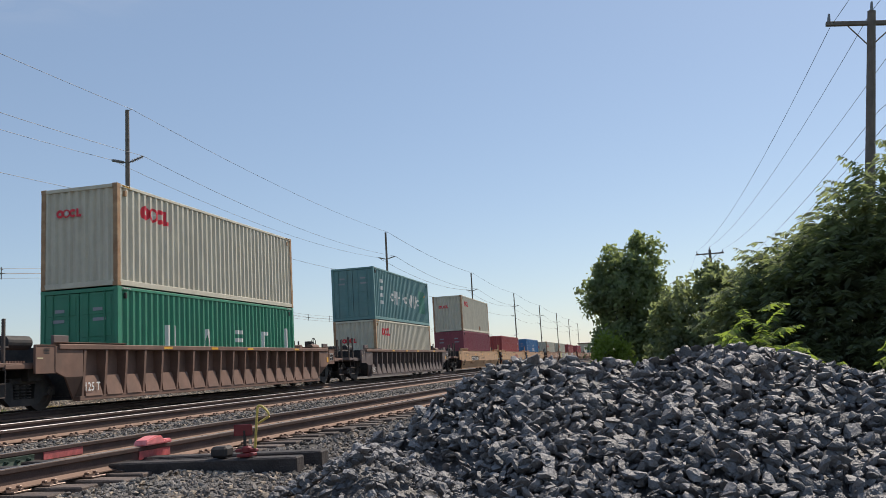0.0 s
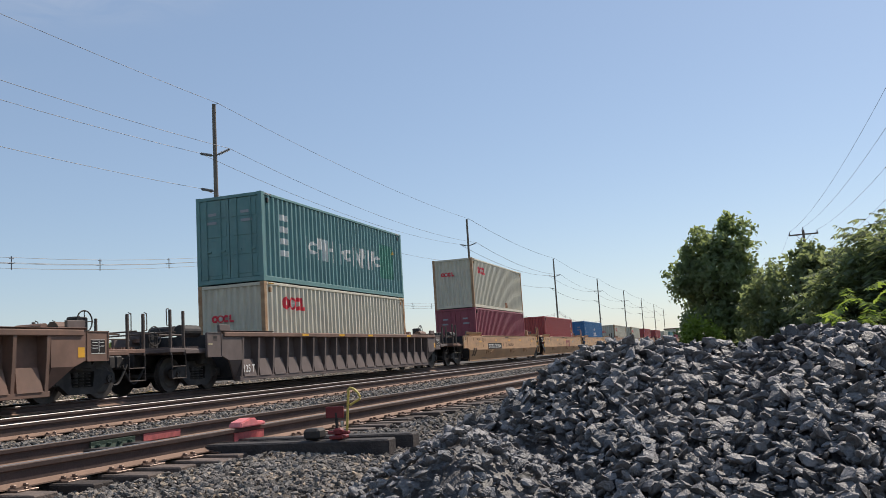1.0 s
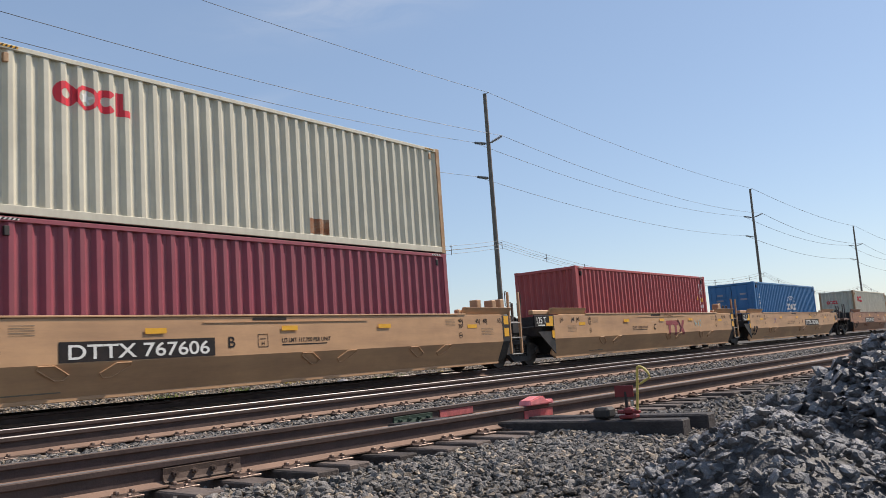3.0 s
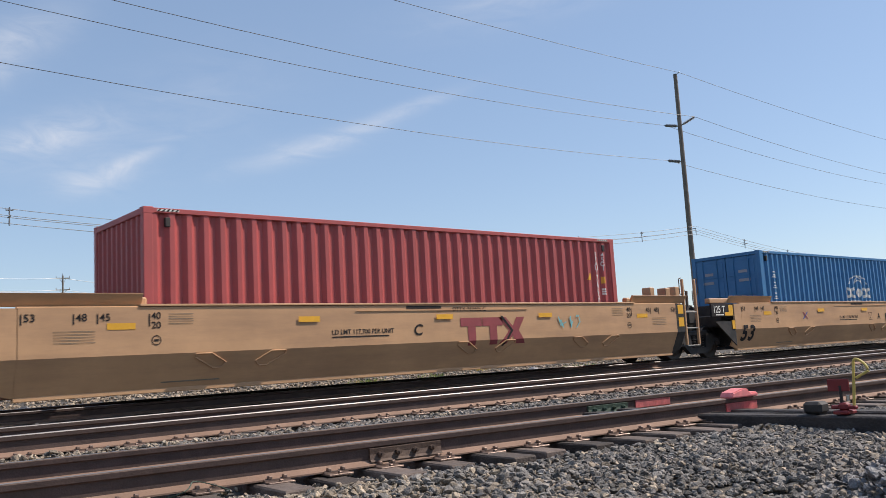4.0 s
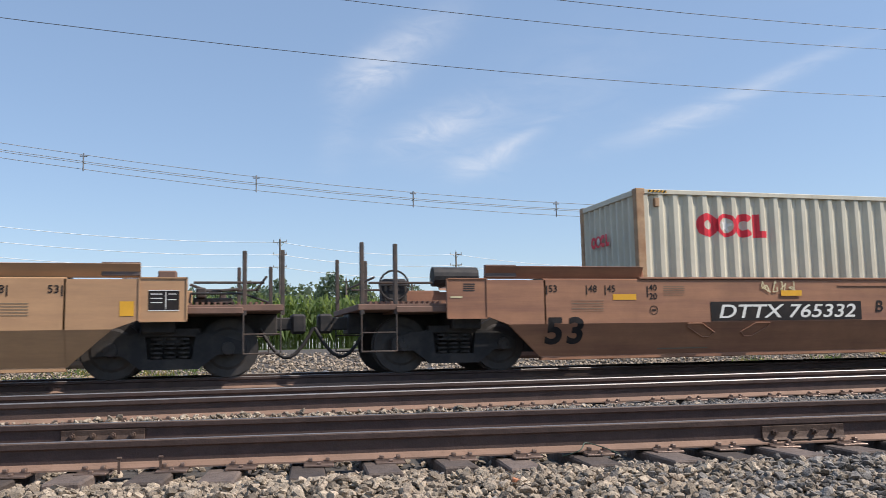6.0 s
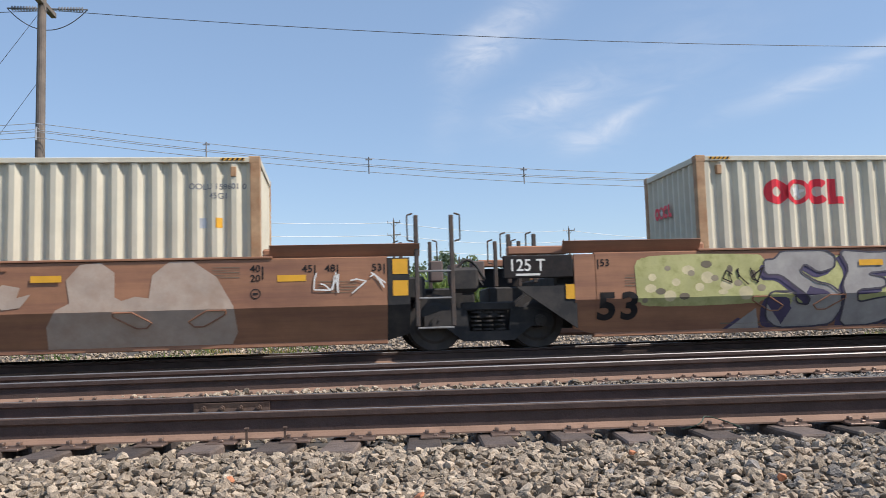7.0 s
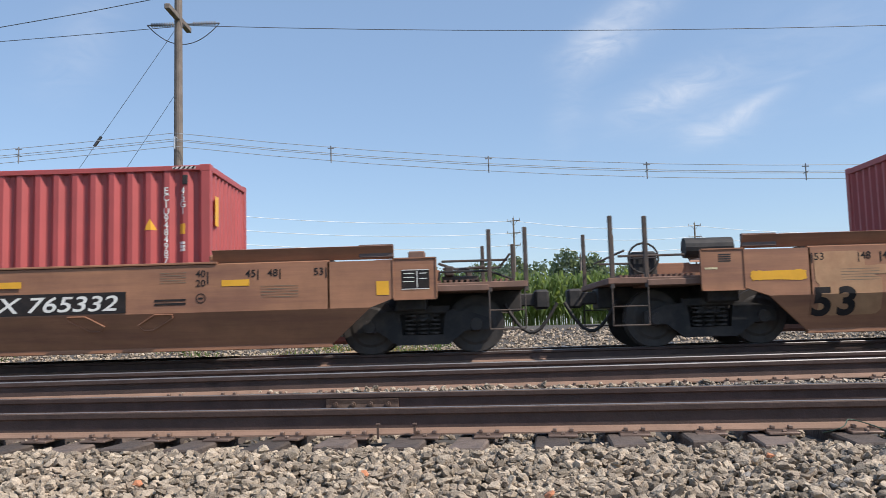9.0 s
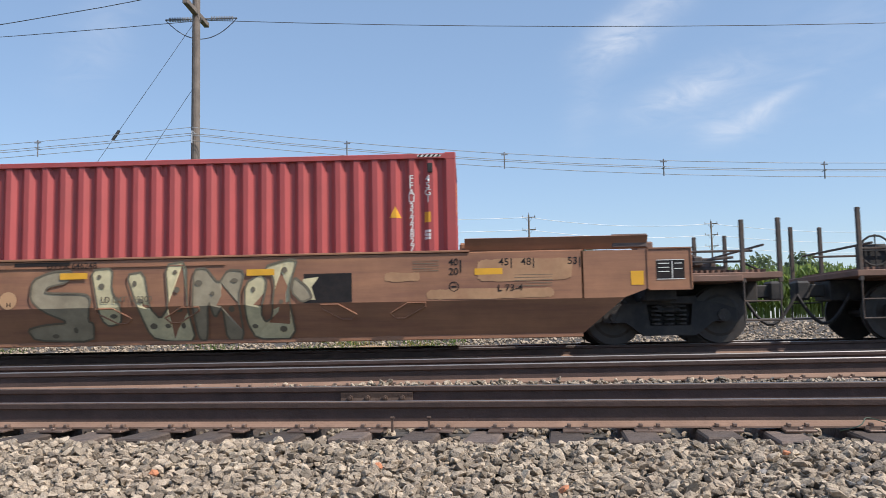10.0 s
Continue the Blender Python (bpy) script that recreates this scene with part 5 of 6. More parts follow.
shed = empty("shed", pose(402, 25, -0.3), "pale distant trackside shed", "building")
part("wall", boxes((-3, 3, -2.8, 2.8, 0, 6.8)), C_GREY, shed)
part("roof", boxes((-3.3, 3.3, -3.1, 3.1, 6.8, 7.3)), M_OLD, shed)


# ---- trees, corn and weeds ----
def leaf_quads(spots, size, rnd, long=1.6):
    """Folded leaves at spots."""
    v, f = [], []
    for p in spots:
        m = np.array(Euler((rnd.uniform(-1.2, 1.2), rnd.uniform(-1.2, 1.2), rnd.uniform(0, 6.28))).to_matrix()) * size * rnd.uniform(0.6, 1.3)
        n = len(v)
        for q in ((-0.5 * long, 0, 0), (0, -0.42, 0.1), (0.5 * long, 0, 0), (0, 0.42, 0.1)):
            w = m @ np.array(q)
            v.append((p[0] + w[0], p[1] + w[1], p[2] + w[2]))
        f += [(n, n + 1, n + 2), (n, n + 2, n + 3)]
    return v, f


def limbs(base, targets, r0, rnd):
    bm = bmesh.new()
    base = Vector(base)
    for k, t in enumerate(targets):
        t = Vector(t)
        mid = base.lerp(t, 0.5) + Vector((rnd.uniform(-0.2, 0.2), rnd.uniform(-0.2, 0.2), 0.3))
        rod(bm, base, mid, r0, 7, r0 * 0.6)
        rod(bm, mid, t, r0 * 0.6, 6, r0 * 0.15)
    return bm


def leafy_tree(x, y, z0, blobs, leaf, size, per, label, seed):
    """A tree whose crown is made of clumps of leaves round blobs (dx, dy, z, radius, height)."""
    rnd = random.Random(seed)
    t = empty("tree", pose(x, y, z0), label, "tree", "trees by the yard")
    spots, ends = [], []
    for dx, dy, z, r, h in blobs:
        ends.append((dx, dy, z + 0.3 * h))
        for _ in range(int(48 * r * r)):
            d = Vector((rnd.gauss(0, 1), rnd.gauss(0, 1), rnd.gauss(0, 1))).normalized() * rnd.uniform(0.55, 1.08)
            cx, cy, cz = dx + d.x * r, dy + d.y * r, z + d.z * h
            cr = rnd.uniform(0.22, 0.5) * (0.6 + 0.25 * r)
            for _ in range(per):
                spots.append((cx + rnd.gauss(0, cr * 0.6), cy + rnd.gauss(0, cr * 0.6), cz + rnd.gauss(0, cr * 0.45)))
    part("trunk", rod(bmesh.new(), (0, 0, -0.3), (0, 0, ends[0][2]), 0.22, 9, 0.09), M_BARK, t)
    part("limb", limbs((0, 0, ends[0][2] * 0.35), ends, 0.1, rnd), M_BARK, t)
    v, f = leaf_quads(spots, size, rnd)
    tagged(part_mesh("crown", v, f, leaf, t), kind="stuff")
    return t


def part_mesh(name, v, f, material, parent):
    return link(name, mesh_np(name, v, f), material, parent)


def frond(rnd, p, az, droop, length, pairs, v, f):
    """A feathered leaf: a bent stalk with pairs of narrow leaflets."""
    d = Vector((math.cos(az), math.sin(az), 0))
    s = Vector((-math.sin(az), math.cos(az), 0))
    rise = rnd.uniform(-0.15, 0.95)
    for i in range(pairs):
        u = (i + 1) / pairs
        c = Vector(p) + d * (length * u * (1 - 0.2 * u)) + Vector((0, 0, length * (rise * u - droop * u * u)))
        ll = length * 0.3 * (1 - 0.55 * abs(u - 0.45))
        for e in (-1, 1):
            tip = c + s * (e * ll) + d * (0.35 * ll) - Vector((0, 0, rnd.uniform(0.1, 0.75) * ll))
            n = len(v)
            w = d * (0.17 * ll) + Vector((0, 0, rnd.uniform(-0.14, 0.14) * ll))
            mid = c.lerp(tip, 0.45)
            v += [tuple(c), tuple(mid - w), tuple(tip), tuple(mid + w)]
            f.append((n, n + 1, n + 2, n + 3))


def sumac(x, y, z0, blobs, count, length, leaf, label, seed, fill=260):
    rnd = random.Random(seed)
    t = empty("sumac_tree", pose(x, y, z0), label, "tree", "trees by the yard")
    v, f, ends = [], [], []
    tot = sum(b[3] ** 2 for b in blobs)
    for dx, dy, z, r, h in blobs:
        ends.append((dx, dy, z))
        for _ in range(int(count * r * r / tot)):
            d = Vector((rnd.gauss(0, 1), rnd.gauss(0, 1), rnd.gauss(0, 1) + 0.25)).normalized()
            k = rnd.uniform(0.45, 1.0)
            az = math.atan2(d.y, d.x) + rnd.uniform(-0.7, 0.7)
            frond(rnd, (dx + d.x * r * k, dy + d.y * r * k, z + d.z * h * k), az, rnd.uniform(0.2, 0.8), length * rnd.uniform(0.7, 1.2), 9, v, f)
    inner = []
    for dx, dy, z, r, h in blobs:
        for _ in range(int(fill * r * r)):
            q = Vector((rnd.gauss(0, 1), rnd.gauss(0, 1), rnd.gauss(0, 1))).normalized() * rnd.uniform(0.2, 0.85)
            inner.append((dx + q.x * r, dy + q.y * r, z + q.z * h))
    if inner:
        iv, jf = leaf_quads(inner, 0.22, rnd, 2.2)
        tagged(part_mesh("inner_leaves", iv, jf, leaf, t), kind="stuff")
    part("trunk", rod(bmesh.new(), (0, 0, -0.3), ends[0], 0.1, 8, 0.04), M_BARK, t)
    part("limb", limbs((0, 0, 0.5), ends, 0.06, rnd), M_BARK, t)
    tagged(part_mesh("crown", v, f, leaf, t), kind="stuff")
    return t


leafy_tree(52, 0.35, -1.0, [(0, 0, 4.9, 2.0, 2.5), (-0.3, -1.1, 6.9, 1.2, 1.6), (0, 1.5, 5.0, 1.3, 1.6), (0, 0.7, 6.7, 1.1, 1.3), (0, -1.3, 4.0, 1.5, 2.0), (-1, 0.9, 2.0, 1.4, 1.5), (-0.5, -1.0, 8.2, 0.5, 0.9), (0, -0.8, 1.6, 1.6, 1.6)],
           M_LEAF1, 0.2, 26, "broad green tree with an uneven crown", 31)
leafy_tree(46, -3.4, -1.0, [(0, 0, 3.0, 2.0, 2.6), (0, -1.8, 3.6, 1.7, 2.0), (0, 1.4, 2.4, 1.4, 2.0), (0, -0.6, 5.1, 0.9, 0.9), (0, -3.6, 3.6, 1.8, 2.4), (0, 0.4, 0.8, 1.8, 1.2), (0, -2.4, 0.8, 1.8, 1.3)],
           M_LEAF2, 0.2, 24, "dark shaded tree in the hedge row", 32)
sumac(23.5, -3.9, -1.0, [(0, 0, 2.6, 1.3, 1.7), (0.5, -1.4, 3.2, 1.4, 1.8), (0, 1.0, 1.9, 0.9, 1.2), (0, -0.6, 1.0, 1.5, 1.2)], 1500, 0.75, M_LEAF2, "dark tree with feathered leaves", 33)
sumac(22.5, -6.4, -1.0, [(0, 0, 3.8, 1.6, 2.2), (0, -1.5, 4.6, 1.6, 2.0), (0, 1.1, 3.2, 1.2, 1.7), (0, 0, 1.4, 1.6, 1.6), (0, -2.2, 2.0, 1.8, 2.0)], 2200, 0.8, M_LEAF2, "tall dark tree with feathered leaves", 34)
sumac(21, -9.5, -1.0, [(0, 0, 4.4, 2.0, 2.4), (0, 1.0, 2.0, 1.8, 1.8), (0, -1.8, 3.8, 1.8, 2.6)], 1500, 0.8, M_LEAF2, "tall dark tree with feathered leaves", 35)
sumac(15.2, -2.1, -0.9, [(0, 0, 1.3, 0.55, 0.75), (0, 0.5, 0.85, 0.4, 0.5), (0, -0.5, 0.9, 0.4, 0.5)], 110, 0.55, M_LEAF3, "sunlit young sumac bush behind the rock heap", 36, 0)
sumac(12.5, -3.9, -0.9, [(0, 0, 1.2, 0.4, 0.5)], 28, 0.5, M_LEAF3, "sunlit sumac sprig beside the heap", 37, 0)
leafy_tree(48, 1.6, -1.0, [(0, 0, 1.5, 1.0, 1.3), (0, -0.8, 1.2, 0.8, 1.0)], M_LEAF3, 0.16, 26, "pale green bush below a tree", 38)


def corn_field():
    rnd = random.Random(41)
    v, f = [], []
    for row in range(9):
        y = 35.5 + 0.76 * row
        x = -38.0
        while x < 75:
            x += rnd.uniform(0.12, 0.2) * (1 if row < 3 else 1.4)
            h = rnd.uniform(1.7, 2.2)
            z0 = 0.38
            for k in range(8):
                zz = h * (0.25 + 0.75 * k / 8)
                az = rnd.uniform(0, 6.28)
                d, s = Vector((math.cos(az), math.sin(az), 0)), Vector((-math.sin(az), math.cos(az), 0))
                ln = rnd.uniform(0.35, 0.6)
                p = [Vector((x, y, z0 + zz)), Vector((x, y, z0 + zz)) + d * ln * 0.45 + Vector((0, 0, 0.3)), Vector((x, y, z0 + zz)) + d * ln + Vector((0, 0, rnd.uniform(-0.25, 0.3)))]
                n = len(v)
                v += [tuple(p[0] - s * 0.03), tuple(p[0] + s * 0.03), tuple(p[1] + s * 0.08), tuple(p[1] - s * 0.08), tuple(p[2])]
                f += [(n, n + 1, n + 2, n + 3), (n + 3, n + 2, n + 4)]
            n = len(v)
            v += [(x - 0.02, y, z0), (x + 0.02, y, z0), (x + 0.012, y, z0 + h + 0.2), (x - 0.012, y, z0 + h + 0.2)]
            f.append((n, n + 1, n + 2, n + 3))
    tagged(part_mesh("corn_field", v, f, M_CORN, None), "field of tall green corn", "corn", kind="stuff")


corn_field()


def far_woods():
    rnd = random.Random(43)
    spots = []
    x = -170.0
    while x < 420:
        x += rnd.uniform(3, 5.5)
        y = 150 + rnd.uniform(-12, 25) + max(0, x) * 0.35
        top = (12.6 + 2.5 * noise.noise((x * 0.03, 0, 0)) + rnd.uniform(-2, 1.5)) * (1.0 if x < 90 else 0.8)
        r = rnd.uniform(3.0, 5.0)
        for _ in range(1400):
            d = Vector((rnd.gauss(0, 1), rnd.gauss(0, 1), rnd.gauss(0, 1))).normalized() * rnd.uniform(0.6, 1.05)
            spots.append((x + d.x * r, y + d.y * r, top * 0.55 + d.z * top * 0.45))
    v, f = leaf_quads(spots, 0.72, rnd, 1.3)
    tagged(part_mesh("distant_woods", v, f, M_FAR_HAZE, None), "hazy line of distant trees", "woods", kind="stuff")


far_woods()


def weeds():
    rnd = random.Random(47)
    for name, mt, count, label in (("weeds", M_WEED, 18, "low green weeds growing in gravel"), ("dry_grass", M_DRY, 9, "dry yellow grass tufts in gravel")):
        v, f = [], []
        for _ in range(count):
            cx, cy = rnd.uniform(-8.5, 2.5) if rnd.random() < 0.75 else rnd.uniform(-12, 30), rnd.uniform(18.4, 21.5)
            for _ in range(45):
                x, y = cx + rnd.gauss(0, 0.3), cy + rnd.gauss(0, 0.2)
                z = ground_z(x, y) - 0.02
                az, h = rnd.uniform(0, 6.28), rnd.uniform(0.05, 0.2)
                a, b = 0.018 * math.cos(az), 0.018 * math.sin(az)
                n = len(v)
                v += [(x - a, y - b, z), (x + a, y + b, z), (x + rnd.uniform(-0.12, 0.12), y + rnd.uniform(-0.12, 0.12), z + h)]
                f.append((n, n + 1, n + 2))
        tagged(part_mesh(name, v, f, mt, None), label, "weeds", kind="stuff")
    v, f, n = [], [], 8
    for j in range(n + 1):
        for i in range(n + 1):
            x, y = -3.0 + 1.5 * i / n, 18.6 + 1.6 * j / n
            e = max(0, 1 - ((i / n - 0.5) ** 2 + (j / n - 0.5) ** 2) * 4)
            v.append((x, y, ground_z(x, y) - 0.03 + 0.13 * e + 0.02 * noise.noise((x * 4, y * 4, 1))))
    f = [(j * (n + 1) + i, j * (n + 1) + i + 1, (j + 1) * (n + 1) + i + 1, (j + 1) * (n + 1) + i) for j in range(n) for i in range(n)]
    tagged(part_mesh("sand_mound", v, f, M_DIRT, None), "low mound of sandy yellow dirt", "dirt mound")


weeds()

# ---- derail, its stand and small track fittings ----
for x, y0, w in ((7.97, 3.2, 0.22), (8.5, 3.15, 0.22)):
    bm = boxes((-w / 2, w / 2, 0, 4.0, -0.2, 0, 0.015))
    ob = part("switch_timber", bm, M_TIMBER, None)
    ob.matrix_basis = pose(x, y0, -0.275, 0, 0, 2)
    tagged(ob, "long dark creosoted timber under the siding", "timber", "switch timbers")
stand = empty("derail_stand", pose(7.96, 3.77, -0.265) @ Matrix.Diagonal((0.9, 0.9, 0.86, 1)), "red derail stand with yellow lever and red target", "switch stand")
bm = boxes((-0.1, 0.1, -0.08, 0.08, 0, 0.04, 0.01), (-0.05, 0.05, -0.05, 0.05, 0.04, 0.12, 0.02), (-0.03, 0.03, -0.13, 0.13, 0.05, 0.09, 0.01))
part("base_casting", bm, M_REDP, stand)
part("gear_box", boxes((-0.1, 0.1, 0.2, 0.4, 0.0, 0.13, 0.03)), M_BLACK, stand)
part("spindle", rod(bmesh.new(), (0, 0.02, 0.1), (0, 0.02, 0.3), 0.018, 8), M_BLACK, stand)
part("target", boxes((-0.01, 0.01, -0.07, 0.15, 0.24, 0.37, 0.004)), M_REDP, stand, "flat red target plate")
lever = [(0, -0.1, 0.08), (-0.02, -0.15, 0.55)] + [(-0.02 + 0.0 * i, -0.15 - 0.07 * (1 - math.cos(a)), 0.55 - 0.07 * (1 - math.cos(a)) * 0.7 + 0.06 * math.sin(a)) for i, a in enumerate([k * math.pi / 8 for k in range(1, 9)])] + [(-0.02, -0.16, 0.38)]
part("lever", tube(bmesh.new(), lever, 0.014, 8), M_YELP, stand, "yellow looped lever")
part("bolt", rod(bmesh.new(), (-0.03, -0.06, 0.14), (-0.03, -0.06, 0.2), 0.02, 8), M_STEEL, stand)
rodx = part("throw_rod", boxes((8.0, 8.04, 4.15, 5.2, -0.3, -0.27)), M_BLACK, None)
tagged(rodx, "flat steel rod from the stand to the derail", "rod")

der = empty("derail", pose(8.5, siding_y(8.5), Z_SIDING, 0, 0, -5), "pink painted derail block clamped over a rail", "derail")
bm = bmesh.new()
prism(bm, [(-0.34, 0.004), (-0.3, 0.07), (-0.05, 0.115), (0.08, 0.11), (0.14, 0.05), (0.32, 0.06), (0.36, 0.004)], -0.12, 0.09, "y")
bmesh.ops.bevel(bm, geom=bm.edges[:], offset=0.015, segments=2, affect="EDGES")
bmesh.ops.scale(bm, vec=(0.68, 0.8, 0.85), verts=bm.verts[:])
part("derail_shoe", bm, M_PINK, der)
part("derail_base", boxes((-0.3, 0.3, -0.16, 0.0, -0.185, -0.165, 0.004)), M_PINKW, der)
part("painted_web", boxes((-0.24, 0.3, -0.022, -0.008, -0.14, -0.05, 0.003)), M_PINKW, der, "rail web sprayed pink")


def joint_bar(x, which, material, label):
    y = siding_y(x) + which
    j = empty("joint_bar", pose(x, y, Z_SIDING, 0, 0, math.degrees(math.atan(-0.1231 + 0.0042 * x))), label, "joint bar", "rail joints")
    bm = prism(bmesh.new(), [(-0.012, -0.05), (-0.036, -0.058), (-0.03, -0.1), (-0.04, -0.14), (-0.06, -0.156), (-0.012, -0.156)], -0.33, 0.33)
    part("fishplate", bm, material, j)
    for k in (-0.24, -0.08, 0.08, 0.24):
        bm = rod(bmesh.new(), (k, -0.03, -0.1), (k, -0.062, -0.1), 0.024, 6)
        rod(bm, (k, -0.06, -0.1), (k, -0.085, -0.1), 0.012, 8)
        part("bolt", bm, material, j)


joint_bar(-0.9, 1.505, M_RAIL, "rusty four-bolt joint bar on a rail web")
joint_bar(4.24, 0.0, M_RAIL, "rusty four-bolt joint bar on a rail web")
joint_bar(8.15, 1.505, M_GRN, "green painted joint bar on a rail web")
red = part("painted_patch", boxes((-0.32, 0.32, -0.022, -0.008, -0.14, -0.05, 0.003)), M_PINKW, None)
red.matrix_basis = pose(8.95, siding_y(8.95) + 1.505, Z_SIDING, 0, 0, -4.9)
tagged(red, "patch of red spray paint on the rail web", "paint mark")

cable = part("loose_wire", tube(bmesh.new(), [(2.3 + 0.035 * i, siding_y(2.5) - 0.2 - 0.1 * math.sin(i * 0.7), -0.34 + 0.07 * math.sin(i * 0.28)) for i in range(12)], 0.004), M_GRN, None)
tagged(cable, "thin loose green wire lying by the rail", "wire")
for x in (-0.62, -0.36):
    y = siding_y(x) - 0.12
    sp = part("raised_spike", boxes((x - 0.008, x + 0.008, y - 0.008, y + 0.008, -0.36, -0.265), (x - 0.016, x + 0.016, y - 0.014, y + 0.025, -0.265, -0.252, 0.003)), M_RAIL, None)
    tagged(sp, "rusty spike standing proud of its plate", "spike", "raised spikes")


# ---- the train, front to rear ----
X_C = C_LEN / 2
LOADS = dict(a=20.56, b=43.96, c=67.4, d=86.85, e=106.2, f=129.8, g=149.33, h=168.95, i=192.66)
MID = {k: v + X_C for k, v in LOADS.items()}
Z_LOW, Z_HIGH = 0.31, 3.215

well_unit(MID["a"] - 23.4, M_TAN, "dusty tan articulated well car unit", "joint", "coupler")
ribbed_car(MID["a"], M_OLD, "weathered brown ribbed container well car")
ribbed_car(MID["b"], M_OLD2, "grimy grey-brown ribbed container well car")
u_c = well_unit(MID["c"], M_TAN, "tan articulated well car unit with black stencils", "coupler", "joint")
u_d = well_unit(MID["d"], M_TAN, "tan articulated well car unit with a maroon emblem", "joint", "joint")
u_e = well_unit(MID["e"], M_TAN, "tan articulated well car unit with a black number board", "joint", "coupler")
u_f = well_unit(MID["f"], M_BROWN, "faded brown well car unit with white overspray", "coupler", "joint")
u_g = well_unit(MID["g"], M_BROWN, "faded brown well car unit covered in silver graffiti", "joint", "joint")
u_h = well_unit(MID["h"], M_BROWN, "faded brown well car unit with lilac graffiti", "joint", "coupler")
u_i = well_unit(MID["i"], M_BROWN, "rusty brown well car with cream graffiti", "coupler", "coupler")
for u, p, load, boxed in ((u_c, M_TAN, -0.25, -0.88), (u_d, M_TAN, -2.75, None), (u_e, M_TAN, -1.95, 0.3), (u_f, M_BROWN, -0.2, -0.72), (u_g, M_BROWN, None, None), (u_h, M_BROWN, None, 0.43), (u_i, M_BROWN, None, None)):
    side_details(u, p, load, boxed, big53=u is not u_d)
text_part("unit_letter", "C", 0.3, M_INK, u_d, (-0.85, SIDE - 0.004, 0.92), 1.1, 0.15)
number_board(u_c, -5.03, -1.94, "DTTX 767606", "B", False)
number_board(u_e, 1.65, 4.85, "DTTX 767606", "A", False)
number_board(u_f, -4.91, -1.71, "DTTX 765332", "B", True)
number_board(u_h, 1.7, 4.85, "DTTX 765332", "A", True)
number_board(u_i, -4.95, -1.9, "DTTX 646248", "", True)

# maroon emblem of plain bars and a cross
bm = bmesh.new()
for x in (0.4, 1.02):
    on_side(bm, [(x, 1.06), (x + 0.6, 1.06), (x + 0.6, 1.24), (x, 1.24)], 0.004)
    on_side(bm, [(x + 0.2, 0.66), (x + 0.42, 0.66), (x + 0.42, 1.06), (x + 0.2, 1.06)], 0.004)
on_side(bm, [(1.5, 0.66), (1.72, 0.66), (2.02, 0.95), (1.72, 1.24), (1.5, 1.24), (1.8, 0.95)], 0.004)
on_side(bm, [(1.98, 0.66), (2.3, 0.66), (2.1, 0.95), (2.3, 1.24), (2.05, 1.24), (1.86, 0.95)], 0.005)
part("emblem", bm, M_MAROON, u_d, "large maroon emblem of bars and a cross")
bm = bmesh.new()
on_side(bm, [(1.58, 0.62), (1.64, 0.62), (1.93, 0.95), (1.62, 1.27), (1.55, 1.27), (1.85, 0.95)], 0.008)
part("emblem_edge", bm, M_INK, u_d)
text_part("reporting_mark", "DTTX 767606 C", 0.13, M_INK, u_d, (0.2, SIDE - 0.006, 1.38), 1.05)
tag_lines(u_d, 3.4, 1.1, 1.1, M_CYAN, 3, 3)
bm = bmesh.new()
on_side(bm, [(-4.45, 1.0), (-4.38, 1.0), (-4.1, 1.22), (-4.17, 1.22)], 0.004)
part("emblem", bm, M_NAVY, u_e)
bm = bmesh.new()
on_side(bm, [(-4.17, 1.0), (-4.1, 1.0), (-4.38, 1.22), (-4.45, 1.22)], 0.006)
part("emblem", bm, M_MAROON, u_e)
tag_lines(u_e, 2.6, 1.35, 1.2, M_INK, 5, 7)

# white overspray
pts = [(2.94, 0.2), (2.95, 0.55), (3.1, 0.8), (3.3, 0.9), (3.25, 1.25), (3.45, 1.48), (3.75, 1.5), (3.95, 1.35), (3.95, 0.98), (4.05, 0.92), (4.25, 0.98), (4.45, 0.95), (4.5, 1.3), (4.75, 1.5), (5.1, 1.5), (5.45, 1.25), (5.7, 0.8), (5.75, 0.4), (5.65, 0.2)]
bm = bmesh.new()
on_side(bm, pts, 0.004)
part("overspray_patch", bm, M_OVER, u_f, "large patch of whitish overspray")
bm = bmesh.new()
on_side(bm, [(2.2, 0.95), (2.35, 0.82), (2.6, 0.85), (2.75, 1.05), (2.55, 1.0), (2.6, 1.15), (2.35, 1.2), (2.2, 1.1)], 0.004)
part("overspray_patch", bm, M_OVER, u_f)
tag_lines(u_f, 6.9, 1.1, 1.2, M_WHITE, 8, 4)
tag_lines(u_f, -3.85, 1.38, 0.8, M_CREAM, 9, 4)

# silver letters over lime panels
spray_panel(u_g, -7.4, -5.1, 0.62, 1.46, M_LIME)
spray_panel(u_g, -5.1, 1.6, 0.55, 1.4, M_LIME, 0.002)
spray_panel(u_g, 6.5, 8.05, 0.42, 1.47, M_LIME)


def paint(car, material, pts, lift, name="graffiti_shape", label=""):
    bm = bmesh.new()
    on_side(bm, pts, lift)
    return part(name, bm, material, car, label)


def oval(cx, cz, rx, rz, lean=0.0):
    return [(cx + rx * math.cos(a) + lean * rz * math.sin(a), cz + rz * math.sin(a)) for a in [k * math.pi / 9 for k in range(18)]]


def line(car, material, pts, w, lift=0.0125):
    bm = bmesh.new()
    stroke(bm, pts, w, lift)
    part("graffiti_line", bm, material, car)


